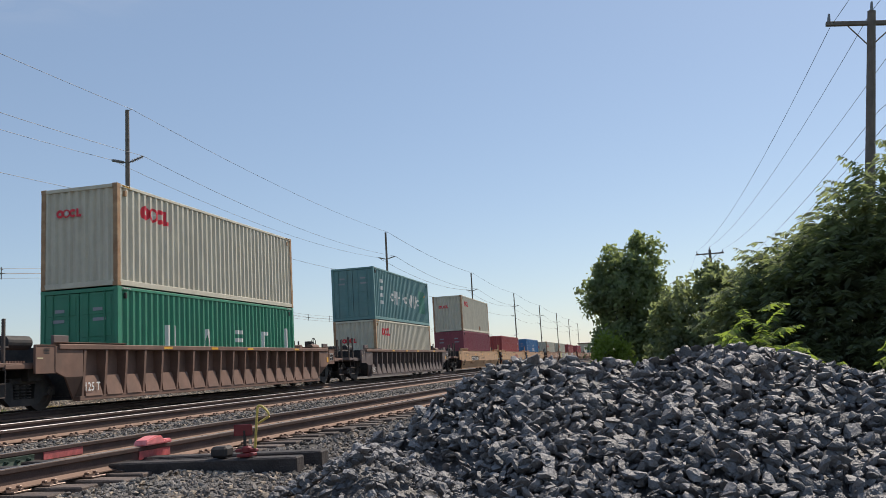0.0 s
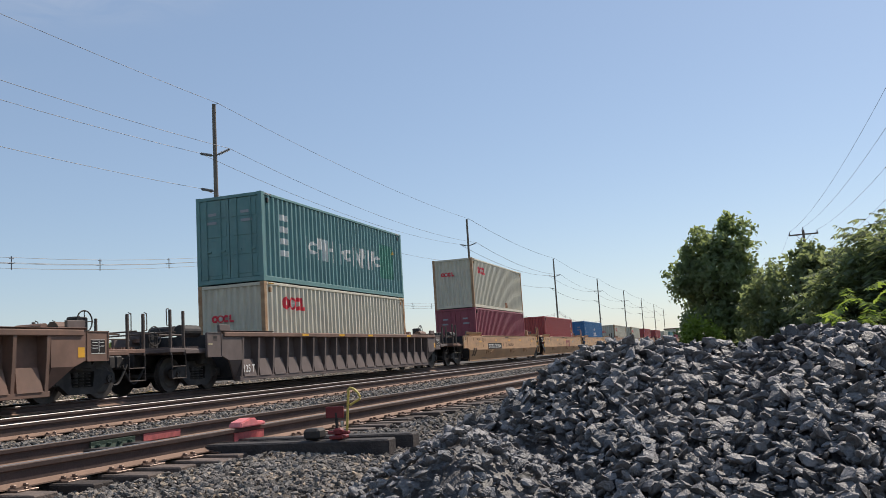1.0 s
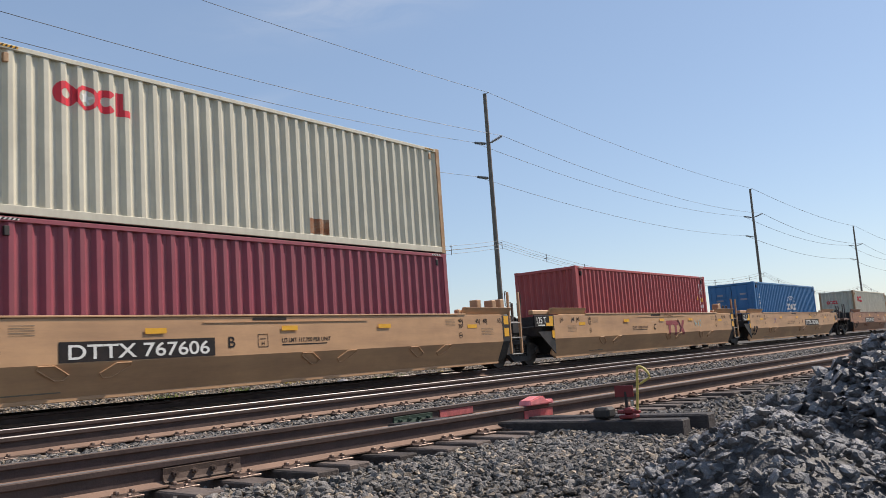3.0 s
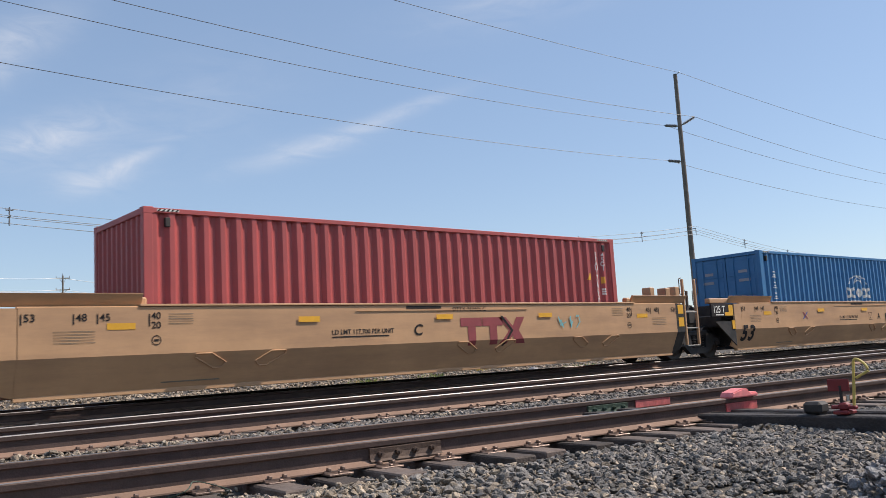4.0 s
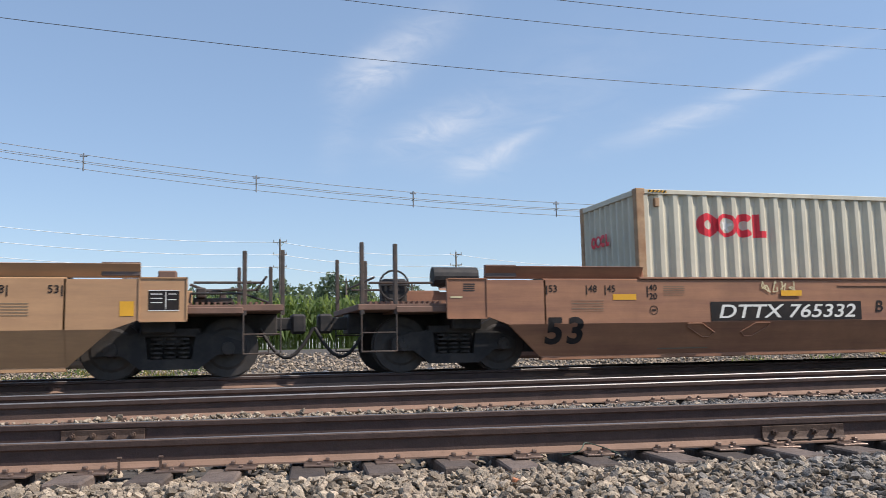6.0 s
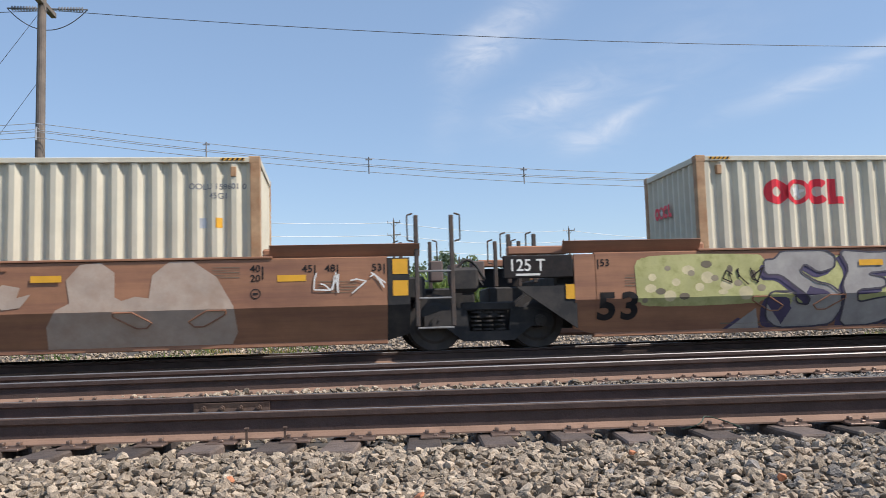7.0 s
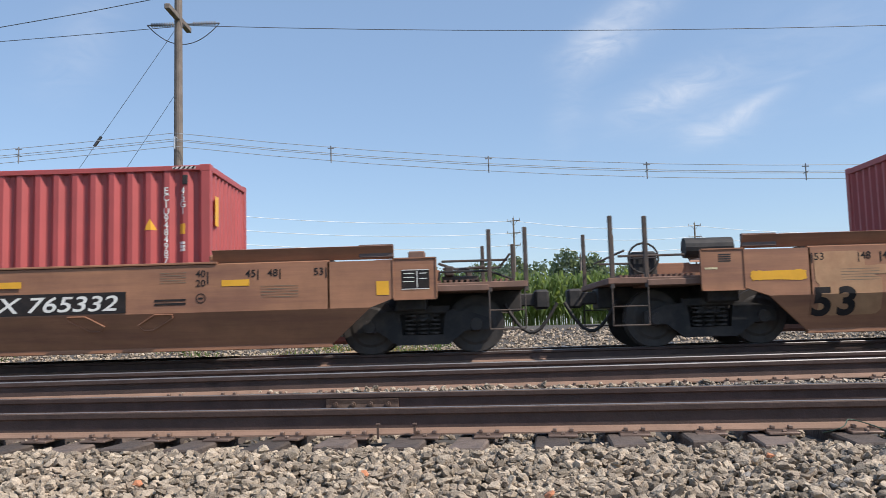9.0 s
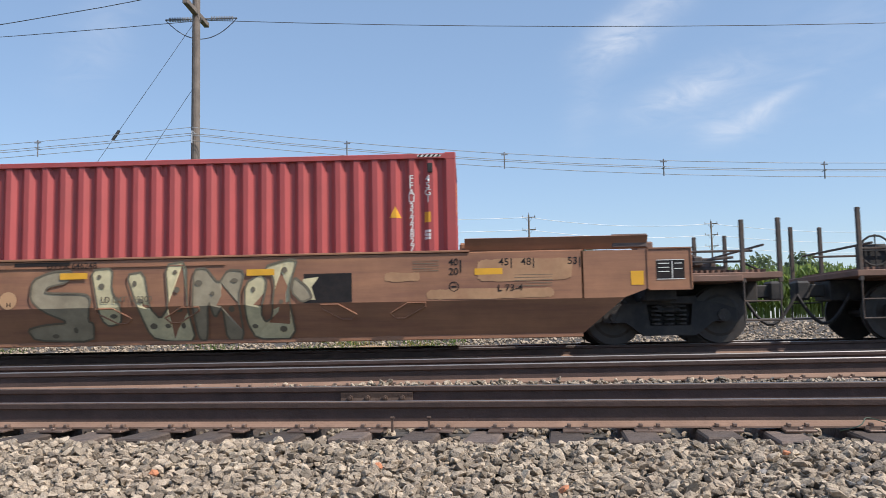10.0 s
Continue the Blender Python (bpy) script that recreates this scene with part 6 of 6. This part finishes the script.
for k in range(16):
    paint(u_g, (M_DRAB, M_CREAM, M_OLIVE)[k % 3], oval(-7.25 + 0.135 * k, 0.72 + 0.61 * ((k * 0.618) % 1), 0.05 + 0.05 * ((k * 0.37) % 1), 0.04 + 0.03 * ((k * 0.71) % 1)), 0.0045, "paint_blotch")
for k in range(12):
    paint(u_g, (M_CREAM, M_LIME)[k % 2], oval(-7.15 + 0.165 * k, 0.75 + 0.55 * ((k * 0.382 + 0.3) % 1), 0.1 + 0.08 * ((k * 0.53) % 1), 0.07 + 0.04 * ((k * 0.29) % 1)), 0.0035 + 0.0002 * (k % 3), "paint_blotch")
for k in range(7):
    paint(u_g, (M_DRAB, M_CREAM)[k % 2], oval(7.45 + 0.08 * k, 0.65 + 0.6 * ((k * 0.618) % 1), 0.07, 0.06), 0.0045, "paint_blotch")
def rounded(pts, cut=0.17):
    """The outline with its corners cut."""
    return [q for (xa, za), (xb, zb) in zip(pts, pts[1:] + pts[:1]) for q in ((xa + cut * (xb - xa), za + cut * (zb - za)), (xb + cut * (xa - xb), zb + cut * (za - zb)))]


def fat_letter(car, fill, pts, level=0.0):
    """A fat sprayed letter: purple block shadow, fill and dark edge."""
    outline = rounded(pts)
    paint(car, M_PURP, [(x - 0.08, max(0.2, z - 0.09)) for x, z in outline], 0.005 + level, "graffiti_shadow")
    paint(car, fill, outline, 0.0075 + level, "graffiti_letter", "broad silver sprayed letter")
    line(car, M_EDGE, outline + outline[:1], 0.03, 0.0095 + level)


LETTER_S = [(-5.16, 1.1), (-5.16, 1.35), (-4.97, 1.36), (-4.83, 1.5), (-4.41, 1.5), (-4.04, 1.5), (-3.86, 1.38), (-3.9, 1.19), (-4.18, 1.11), (-4.43, 1.27), (-4.53, 1.15), (-4.25, 0.97), (-3.99, 0.91), (-3.8, 0.75), (-3.75, 0.51), (-3.9, 0.25), (-4.32, 0.21), (-4.88, 0.21), (-5.11, 0.37), (-5.14, 0.66), (-5.07, 0.82), (-4.64, 0.81), (-4.6, 0.62), (-4.39, 0.58), (-4.36, 0.69), (-4.64, 0.9), (-4.88, 1.09)]
LETTER_E = [(-3.81, 1.5), (-3.15, 1.44), (-2.47, 1.5), (-2.68, 1.13), (-3.33, 1.09), (-2.96, 1), (-2.98, 0.84), (-3.52, 0.81), (-3.47, 0.6), (-3.15, 0.66), (-2.63, 0.73), (-2.44, 0.46), (-3.15, 0.21), (-3.75, 0.21), (-3.73, 0.7), (-3.78, 0.92), (-3.64, 1.18)]
LETTER_R = [(-2.43, 1.5), (-1.69, 1.5), (-1.55, 1.27), (-1.65, 0.9), (-1.84, 0.7), (-1.37, 0.54), (-1.41, 0.4), (-1.84, 0.24), (-2.12, 0.5), (-2.26, 0.24), (-3.01, 0.22), (-2.44, 0.51), (-2.47, 0.79), (-2.56, 0.87), (-2.49, 1.22)]
LETTER_O = [(-1.51, 1.43), (-1.23, 1.5), (-0.53, 1.5), (-0.15, 1.37), (-0.07, 1.11), (-0.08, 0.56), (-0.2, 0.25), (-0.57, 0.21), (-1.23, 0.21), (-1.46, 0.38), (-1.58, 0.76), (-1.6, 1.18)]
TAIL = [(0.87, 1.08), (1.43, 1.34), (1.6, 1.37), (1.72, 1.02), (1.81, 1.3), (2.09, 1.38), (1.99, 1.11), (2.02, 0.86), (2.18, 0.67), (1.99, 0.38), (1.71, 0.22), (1.48, 0.35), (1.2, 0.74), (0.96, 0.87)]
SECOND_S = [(2.02, 1.06), (2.18, 1.39), (2.46, 1.5), (2.84, 1.45), (2.91, 1.24), (2.7, 1.19), (2.44, 1.12), (2.49, 0.95), (2.95, 0.83), (2.97, 0.6), (2.81, 0.41), (2.91, 0.21), (2.28, 0.21), (2.16, 0.43), (2.28, 0.66), (2.51, 0.62), (2.67, 0.53), (2.77, 0.63), (2.46, 0.73), (2.11, 0.8)]
SECOND_T = [(2.98, 1.33), (3.02, 1.5), (3.45, 1.5), (4.05, 1.5), (4.08, 1.25), (4.29, 1.1), (4.31, 0.71), (3.82, 0.67), (4.26, 0.46), (4.24, 0.21), (3.02, 0.21), (2.93, 0.45), (3.26, 0.53), (3.21, 0.76), (2.98, 0.82)]
SECOND_TIP = [(4.1, 1.49), (4.55, 1.5), (4.52, 1.29), (4.29, 1.1), (4.17, 1.25)]
SECOND_O = [(4.62, 1.39), (4.76, 1.5), (5.08, 1.5), (5.2, 1.18), (5.32, 0.73), (5.22, 0.33), (4.99, 0.21), (4.43, 0.23), (4.36, 0.75), (4.57, 1.14)]
SECOND_N = [(5.32, 1.27), (5.41, 1.5), (5.93, 1.5), (6.11, 1.15), (6.39, 0.7), (6.21, 0.55), (6.02, 0.26), (5.83, 0.21), (5.75, 0.67), (5.69, 0.21), (5.32, 0.22), (5.41, 0.82)]
SECOND_E = [(6.35, 1.45), (6.6, 1.5), (6.75, 1.3), (7.2, 1.45), (7.45, 1.1), (7.1, 0.95), (7.2, 0.75), (7.45, 0.5), (7.2, 0.3), (6.5, 0.22), (6.6, 0.6), (6.4, 0.9)]
for k, letter in enumerate((LETTER_S, LETTER_E, LETTER_R, LETTER_O)):
    fat_letter(u_g, M_SILV, letter, 0.0002 * k)
spray_panel(u_g, 1.85, 7.2, 0.22, 1.47, M_MAUVE, 0.004)
for k, letter in enumerate((TAIL, SECOND_S, SECOND_T, SECOND_TIP, SECOND_O, SECOND_N, SECOND_E)):
    fat_letter(u_g, M_PEWTER, letter, 0.0002 * k)
for o in ((-2.12, 1.06, 0.16, 0.21), (-0.96, 0.92, 0.3, 0.46), (4.8, 0.72, 0.17, 0.23)):
    paint(u_g, M_PURP, oval(*o, 0.15), 0.0175)
for o in ((-2.13, 1.01, 0.08, 0.12), (-0.96, 0.84, 0.23, 0.33)):
    paint(u_g, M_LIME, oval(*o), 0.019)
line(u_g, M_EDGE, oval(*(3.82, 1.21, 0.23, 0.29)) + oval(*(3.82, 1.21, 0.23, 0.29))[:1], 0.028, 0.0175)
for p in ([(2.2, 1.4), (2.62, 1.42), (2.7, 1.3)], [(3.02, 1.2), (3.04, 0.96), (4.2, 0.98)], [(4.55, 1.38), (5.0, 1.42), (5.18, 1.0)], [(5.5, 1.38), (5.95, 1.42), (6.2, 1.05)], [(1.0, 1.05), (1.45, 1.25)], [(6.5, 1.38), (6.7, 1.2), (7.1, 1.3)]):
    line(u_g, M_WHITE, p, 0.02, 0.0175)
paint(u_g, M_SILV, [(-5.75, 0.22), (-5.3, 0.55), (-5.2, 0.22)], 0.0045)
paint(u_g, M_PURP, [(-5.85, 0.21), (-5.6, 0.4), (-5.1, 0.21)], 0.004)
text_part("reporting_mark", "DTTX 765332 C", 0.12, M_INK, u_g, (-0.14, SIDE - 0.006, 1.42), 1.05)
text_part("reporting_mark", "DTTX 765332 A", 0.12, M_INK, u_h, (-0.44, SIDE - 0.006, 1.42), 1.05)
tag_lines(u_g, -5.9, 1.08, 1.0, M_INK, 12, 3)
tag_lines(u_g, 0.15, 1.12, 0.9, M_INK, 13, 4)
tag_lines(u_g, 0.25, 0.88, 0.9, M_INK, 14, 4)
for t in (((-5.4, 0.21), (-5.05, 0.75), (-4.75, 0.22)), ((0.1, 0.9), (0.7, 0.85), (0.65, 0.25), (0.25, 0.25))):
    paint(u_h, M_BACK, t, 0.003)
WORD = [
    [(-5.25, 1.13), (-5.07, 1.46), (-4.64, 1.5), (-4.31, 1.41), (-4.27, 1.1), (-4.42, 0.93), (-3.95, 1.0), (-3.74, 0.92), (-3.68, 0.23), (-4.15, 0.5), (-4.28, 0.24), (-4.62, 0.22), (-4.85, 0.75), (-5.1, 0.6), (-5.2, 0.9)],
    [(-3.82, 1.47), (-3.1, 1.47), (-3.07, 1.15), (-3.24, 0.98), (-2.98, 1.0), (-2.62, 0.24), (-3.6, 0.23), (-3.64, 0.85), (-3.75, 1.1)],
    [(-3.02, 1.05), (-2.9, 1.46), (-2.5, 1.48), (-2.2, 0.95), (-2.12, 1.5), (-1.84, 1.5), (-1.8, 0.9), (-2.14, 0.24), (-2.55, 0.24)],
    [(-1.76, 1.5), (-1.5, 1.5), (-1.72, 0.75), (-1.58, 0.7), (-1.3, 1.5), (-1.06, 1.5), (-1.09, 0.9), (-0.99, 0.24), (-2.05, 0.24), (-1.74, 0.9)],
    [(-1.0, 1.5), (-0.55, 1.48), (-0.45, 1.1), (-0.62, 0.95), (-0.2, 1.05), (-0.35, 0.85), (-0.1, 0.6), (0.12, 0.23), (-0.9, 0.23), (-1.02, 0.9)],
]
paint(u_h, M_BACK, [(-5.23, 0.27), (-5.11, 0.81), (-5.23, 1.2), (-5.05, 1.5), (-4.61, 1.5), (-0.3, 1.5), (-0.46, 1.16), (-0.08, 0.97), (-0.42, 0.7), (0.19, 0.25), (0.19, 0.21)], 0.004, label="dull mauve backing of a sprayed word")
for letter in WORD:
    letter = rounded(letter)
    paint(u_h, M_LIL, letter, 0.007, "graffiti_letter", "broad lilac sprayed letter")
    line(u_h, M_WHITE, letter + letter[:1], 0.018)
paint(u_h, M_BACK, oval(-4.72, 1.2, 0.13, 0.15, 0.2), 0.009, "graffiti_shape")
SHAPE_A = [(-0.69, 1.23), (-0.39, 1.35), (-0.05, 1.37), (-0.13, 1.17), (-0.46, 1.1), (-0.49, 1.01), (0.17, 0.99), (0.26, 0.89), (0.17, 0.55), (0.26, 0.51), (0.21, 0.22), (-0.73, 0.25), (-0.84, 0.43), (-0.56, 0.5), (-0.13, 0.53), (-0.52, 0.71), (-0.73, 0.91)]
SHAPE_B = [(0.25, 1.36), (0.6, 1.39), (0.58, 1.03), (0.74, 0.75), (0.7, 0.5), (0.5, 0.46), (0.4, 0.55), (0.33, 0.92)]
SHAPE_C = [(0.82, 1.28), (1.1, 1.32), (1.2, 0.73), (1.34, 0.56), (1.5, 0.75), (1.44, 1.42), (1.78, 1.48), (1.8, 0.7), (1.87, 0.2), (1.45, 0.2), (1.15, 0.27), (0.98, 0.81)]
SHAPE_D = [(1.9, 1.34), (2.1, 1.36), (2.3, 1.1), (2.45, 1.33), (2.72, 1.3), (2.62, 0.9), (2.66, 0.2), (2.38, 0.2), (2.36, 0.75), (2.22, 0.55), (2.14, 0.85), (2.06, 0.21), (1.93, 0.21), (1.88, 0.7)]
SHAPE_E = [(2.72, 1.1), (2.98, 1.25), (3.08, 1.1), (2.96, 0.62), (3.02, 0.48), (3.14, 0.55), (3.2, 1.15), (3.02, 1.36), (3.4, 1.47), (3.56, 1.46), (3.48, 1.2), (3.42, 0.95), (3.5, 0.21), (2.85, 0.21), (2.72, 0.5)]
SHAPE_F = [(3.5, 1.2), (3.72, 1.02), (3.8, 0.85), (3.62, 0.78), (3.46, 0.95)]
for shade, letter in ((M_DRAB, SHAPE_A), (M_CREAM, SHAPE_B), (M_CREAM, SHAPE_C), (M_DRAB, SHAPE_D), (M_CREAM, SHAPE_E), (M_DRAB, SHAPE_F)):
    letter = rounded(letter)
    paint(u_i, shade, letter, 0.007, "graffiti_letter", "fat cream and drab sprayed letter")
    line(u_i, M_OLIVE, letter + letter[:1], 0.03)
for k, (x, z) in enumerate([(0.38, 1.25), (0.42, 1.1), (0.6, 0.62), (0.95, 1.13), (1.05, 0.85), (1.22, 0.45), (1.6, 1.3), (1.63, 1.02), (1.66, 0.7), (1.7, 0.45), (1.45, 0.45), (1.98, 1.12), (2.2, 0.95), (2.5, 0.7), (2.55, 1.15), (2.85, 1.0), (2.85, 0.42), (3.3, 0.37), (3.3, 0.8), (3.35, 1.3), (-0.39, 0.32), (-0.05, 0.41)]):
    paint(u_i, M_OLIVE, oval(x, z, 0.035 + 0.012 * (k % 3), 0.035 + 0.012 * (k % 2)), 0.0145, "graffiti_spot")
paint(u_i, M_CREAM, [(3.6, 0.95), (3.65, 1.15), (3.9, 1.18), (3.78, 1.02), (3.84, 0.82), (3.62, 0.82)], 0.006)
tag_lines(u_h, -0.05, 1.12, 1.1, M_WHITE, 19, 3)
part("stencil_bar", bars(bmesh.new(), 5.3, 0.95, 0.5, 0.03, SIDE - 0.004, 2, 0.03), M_INK, u_h)
tag_lines(u_h, -5.75, 1.0, 1.3, M_CREAM, 17, 3)
text_part("reporting_mark", "DTTX 646248", 0.13, M_INK, u_i, (-0.47, SIDE - 0.02, 1.39), 1.05)
text_part("load_marking", "LD LMT 169200", 0.13, M_OLIVE, u_i, (0.41, SIDE - 0.022, 0.84), 0.95)
text_part("shop_marking", "L 73-4", 0.14, M_INK, u_i, (6.72, SIDE - 0.008, 0.9), 1.1)
paint(u_i, M_TAN, oval(-1.09, 0.9, 0.14, 0.14), 0.006, "round_stencil")
text_part("plate_letter", "H", 0.1, M_INK, u_i, (-1.12, SIDE - 0.008, 0.8), 1.1)
part("repaint_patch", bars(bmesh.new(), 3.66, 0.77, 0.76, 0.46, SIDE - 0.003), M_INK, u_i)
for x0, x1, z0, z1 in ((-8.0, -7.2, 0.9, 1.42), (-7.3, -6.6, 1.05, 1.2), (5.6, 7.6, 0.78, 0.94), (6.4, 7.9, 1.05, 1.4), (-5.6, -5.1, 0.85, 1.3), (4.95, 5.5, 1.08, 1.22)):
    spray_panel(u_i, x0, x1, z0, z1, M_FADE, 0.0015)
spray_panel(u_i, -7.95, -6.95, 0.42, 1.05, M_FADE, 0.0012)
spray_panel(u_i, -9.0, -8.12, 1.0, 1.16, M_YEL, 0.0012)
last = MID["i"]
for k in range(6):
    last += 23.6 if k % 3 == 0 else 19.5
    w = well_unit(last, M_TAN if k % 2 else M_BROWN, "dusty tan well car unit far down the train", "coupler" if k % 3 == 0 else "joint", "coupler" if k % 3 == 2 else "joint")
    cc = (C_GREY, C_TEAL, C_MAROON, C_GREY, C_GREEN, C_GREY)[k]
    container(last, Z_LOW, cc, "dusty shipping container far down the train")

c = container(MID["a"], Z_LOW, C_GREEN, "green corrugated shipping container with white letters", True)
for x, w in ((-3.6, 0.62), (-1.4, 0.62), (0.9, 0.62), (3.1, 0.62), (5.25, 0.4)):
    bm = bmesh.new()
    k = round((x + 3.6) / 2.2)
    if k == 0:
        bars(bm, x, 1.14, 0.17, 0.75, FACE), bars(bm, x + 0.45, 1.14, 0.17, 0.75, FACE)
    elif k == 1:
        flat(bm, [(x, 1.09), (x + 0.17, 1.09), (x + 0.36, 1.84), (x + 0.25, 1.84)], FACE), flat(bm, [(x + 0.45, 1.09), (x + 0.64, 1.09), (x + 0.38, 1.84), (x + 0.27, 1.84)], FACE - 0.002)
    elif k == 2:
        bars(bm, x, 1.72, 0.6, 0.14, FACE), bars(bm, x, 1.44, 0.6, 0.14, FACE), bars(bm, x, 1.14, 0.6, 0.14, FACE)
    elif k == 3:
        bars(bm, x, 1.72, 0.6, 0.14, FACE), bars(bm, x, 1.14, 0.6, 0.14, FACE), bars(bm, x, 1.24, 0.15, 0.5, FACE - 0.002)
    else:
        bars(bm, x, 1.14, 0.3, 0.9, FACE)
    part("lettering_bar", bm, M_WHITE, c)
c = container(MID["a"], Z_HIGH, C_GREY, "light grey shipping container with faded red emblem", post=C_POST)
petals_emblem(c, -4.63, 2.25, 0.74, M_ORED)
petals_emblem(c, -0.6, 2.15, 0.4, M_ORED, -C_LEN / 2 - 0.004, -90)
c = container(MID["b"], Z_LOW, C_GREY, "light grey shipping container with red emblem", post=C_POST)
petals_emblem(c, -4.63, 2.25, 0.74, M_ORED)
petals_emblem(c, -0.6, 1.8, 0.4, M_ORED, -C_LEN / 2 - 0.004, -90)
c = container(MID["b"], Z_HIGH, C_TEAL, "teal shipping container with white block lettering", True)
for i, form in enumerate("bdachxhdbcabad"):
    if form != "x":
        bm = bmesh.new()
        x = -3.22 + 0.485 * i
        if form == "d":
            ring(bm, x + 0.19, 1.4, 0.1, 0.23, FACE, 40, 320, 18, 1.7)
        else:
            bars(bm, x + (0.14 if form == "b" else 0), 1.0, 0.11, 0.8, FACE)
        if form == "a":
            bars(bm, x + 0.11, 1.4, 0.22, 0.4, FACE)
        if form in "ch":
            bars(bm, x + 0.27, 1.0, 0.11, 0.8, FACE)
        if form == "h":
            bars(bm, x + 0.11, 1.4, 0.16, 0.13, FACE)
        if form == "c":
            flat(bm, [(x, 1.8), (x + 0.11, 1.8), (x + 0.38, 1.0), (x + 0.27, 1.0)], FACE - 0.002)
        part("lettering_bar", bm, M_WHITE, c)
fold = (C_LEN - 0.3) / 39
bm = corrugated(bmesh.new(), fold * 5, 0.75, 2.2, 0, fold)
p = part("touch_up_patch", bm, M_FRESH, c, "fresh darker green repaint patch")
p.matrix_basis = pose(-5.945 + fold * 33.5, -C_WID / 2 + 0.012, 0)
bm = bmesh.new()
flat(bm, [(4.95, 1.85), (5.15, 1.85), (5.05, 2.04)], FACE)
part("warning_sticker", bm, M_YEL, c, "yellow warning triangle")
part("stencil_bar", bars(bmesh.new(), -4.9, 2.1, 0.5, 0.2, FACE, 4, 0.2), M_WHITE, c)
c = container(MID["c"], Z_LOW, C_MAROON, "dark maroon corrugated shipping container", True)
c = container(MID["c"], Z_HIGH, C_GREY, "light grey shipping container with red emblem and rusty post", post=C_POST)
petals_emblem(c, -4.63, 2.25, 0.74, M_ORED)
petals_emblem(c, -0.6, 2.0, 0.4, M_ORED, -C_LEN / 2 - 0.004, -90)
fold = (C_LEN - 0.3) / 39
p = part("rust_patch", corrugated(bmesh.new(), fold * 2, 0.2, 0.55, 0, fold), C_RUST, c, "rusty repair on the lower side sheet")
p.matrix_basis = pose(-5.945 + fold * 24, -C_WID / 2 + 0.012, 0)
c = container(MID["d"], Z_LOW, C_RED, "red corrugated shipping container with white numbers")
id_marks(c, "FFAU1779650", "45G1")
c = container(MID["e"], Z_LOW, C_BLUE, "blue corrugated shipping container with white emblem", True)
bm = bmesh.new()
for r in (0.42, 0.28):
    ring(bm, 0.6, 1.79, r - 0.035, r, FACE, 15, 165, 20, 1.9 if r > 0.3 else 1.0)
ring(bm, 0.6, 1.79, 0.38, 0.42, FACE - 0.002, 20, 160, 20, 0.6)
part("emblem_arc", bm, M_WHITE, c, "white globe arcs")
bm = bmesh.new()
for k in range(5):
    ring(bm, -0.22 + 0.41 * k, 1.58, 0.09, 0.19, FACE - 0.004, seg=18)
part("lettering_ring", bm, M_WHITE, c)
letter_row(c, -0.4, 1.07, 0.13, 0.24, 8, 0.12, M_WHITE)
bm = bmesh.new()
for k in range(4):
    z = 2.1 - 0.34 * k
    bars(bm, -5.35, z, 0.24, 0.04, FACE), bars(bm, -5.35, z + 0.1, 0.24, 0.04, FACE), bars(bm, -5.25, z - 0.06, 0.04, 0.26, FACE - 0.002), bars(bm, -5.37, z - 0.06, 0.28, 0.035, FACE - 0.002)
part("stencil_character", bm, M_WHITE, c)
for key, code in (("f", "OOLU 159601 0"), ("g", "OOCU 725843 0")):
    c = container(MID[key], Z_LOW, C_GREY, "cream-grey corrugated shipping container with bold red emblem", post=C_POST)
    petals_emblem(c, -4.63, 2.25, 0.74, M_ORED)
    petals_emblem(c, -0.6, 2.1, 0.4, M_ORED, -C_LEN / 2 - 0.004, -90)
    id_marks(c, code, "45G1", M_PORC, False)
for key, code in (("h", "ECIU9484987"), ("i", "FFAU3222827")):
    c = container(MID[key], Z_LOW, C_RED, "red corrugated shipping container with a blue emblem")
    id_marks(c, code, "45G1")
    square_emblem(c, -5.43, 2.24)
    part("sticker", boxes((C_LEN / 2 + 0.002, C_LEN / 2 + 0.006, -0.95, -0.75, 1.9, 2.4)), M_YEL, c)

for thing, _, _, _ in MOVING:
    if thing.name.startswith("shipping_container"):
        fold_markings(thing)

# ---- motion of the train ----
SHIFT = [(0.0, 0.0), (0.5, 0.1), (1.0, 0.0), (1.5, -0.08), (1.7, -0.06), (1.8, -0.05), (1.9, -0.04), (2.0, -0.58), (2.1, 0.0), (2.2, 0.0), (2.3, 0.0), (2.5, 0.0), (3.0, 0.15), (4.5, 0.15), (5.0, 0.3), (6.2, 0.18), (6.3, 0.18), (6.4, 0.18),
         (6.5, -0.51), (6.6, 0.2), (6.7, 0.2), (6.8, 0.2), (7.0, 0.22), (7.5, 0.12), (8.0, 0.15), (8.5, 0.1), (8.7, 0.08), (8.8, 0.07), (8.9, 0.06), (9.0, -0.6), (9.1, 0.04), (9.2, 0.03), (9.3, 0.02), (9.5, 0.0), (10.0, 0.09)]


def travel(t):
    return -20.385 * t - 0.013 * t * t


def motions():
    for thing, x, y, z in MOVING:
        walk(thing, [(t, pose(x + travel(t) + s, y, z)) for t, s in SHIFT])
    for w, x in WHEELS:
        walk(w, [(k / 30, pose(x, 0, 0.455, 0, math.degrees(travel(k / 30) / 0.455), 0)) for k in range(301)])


motions()
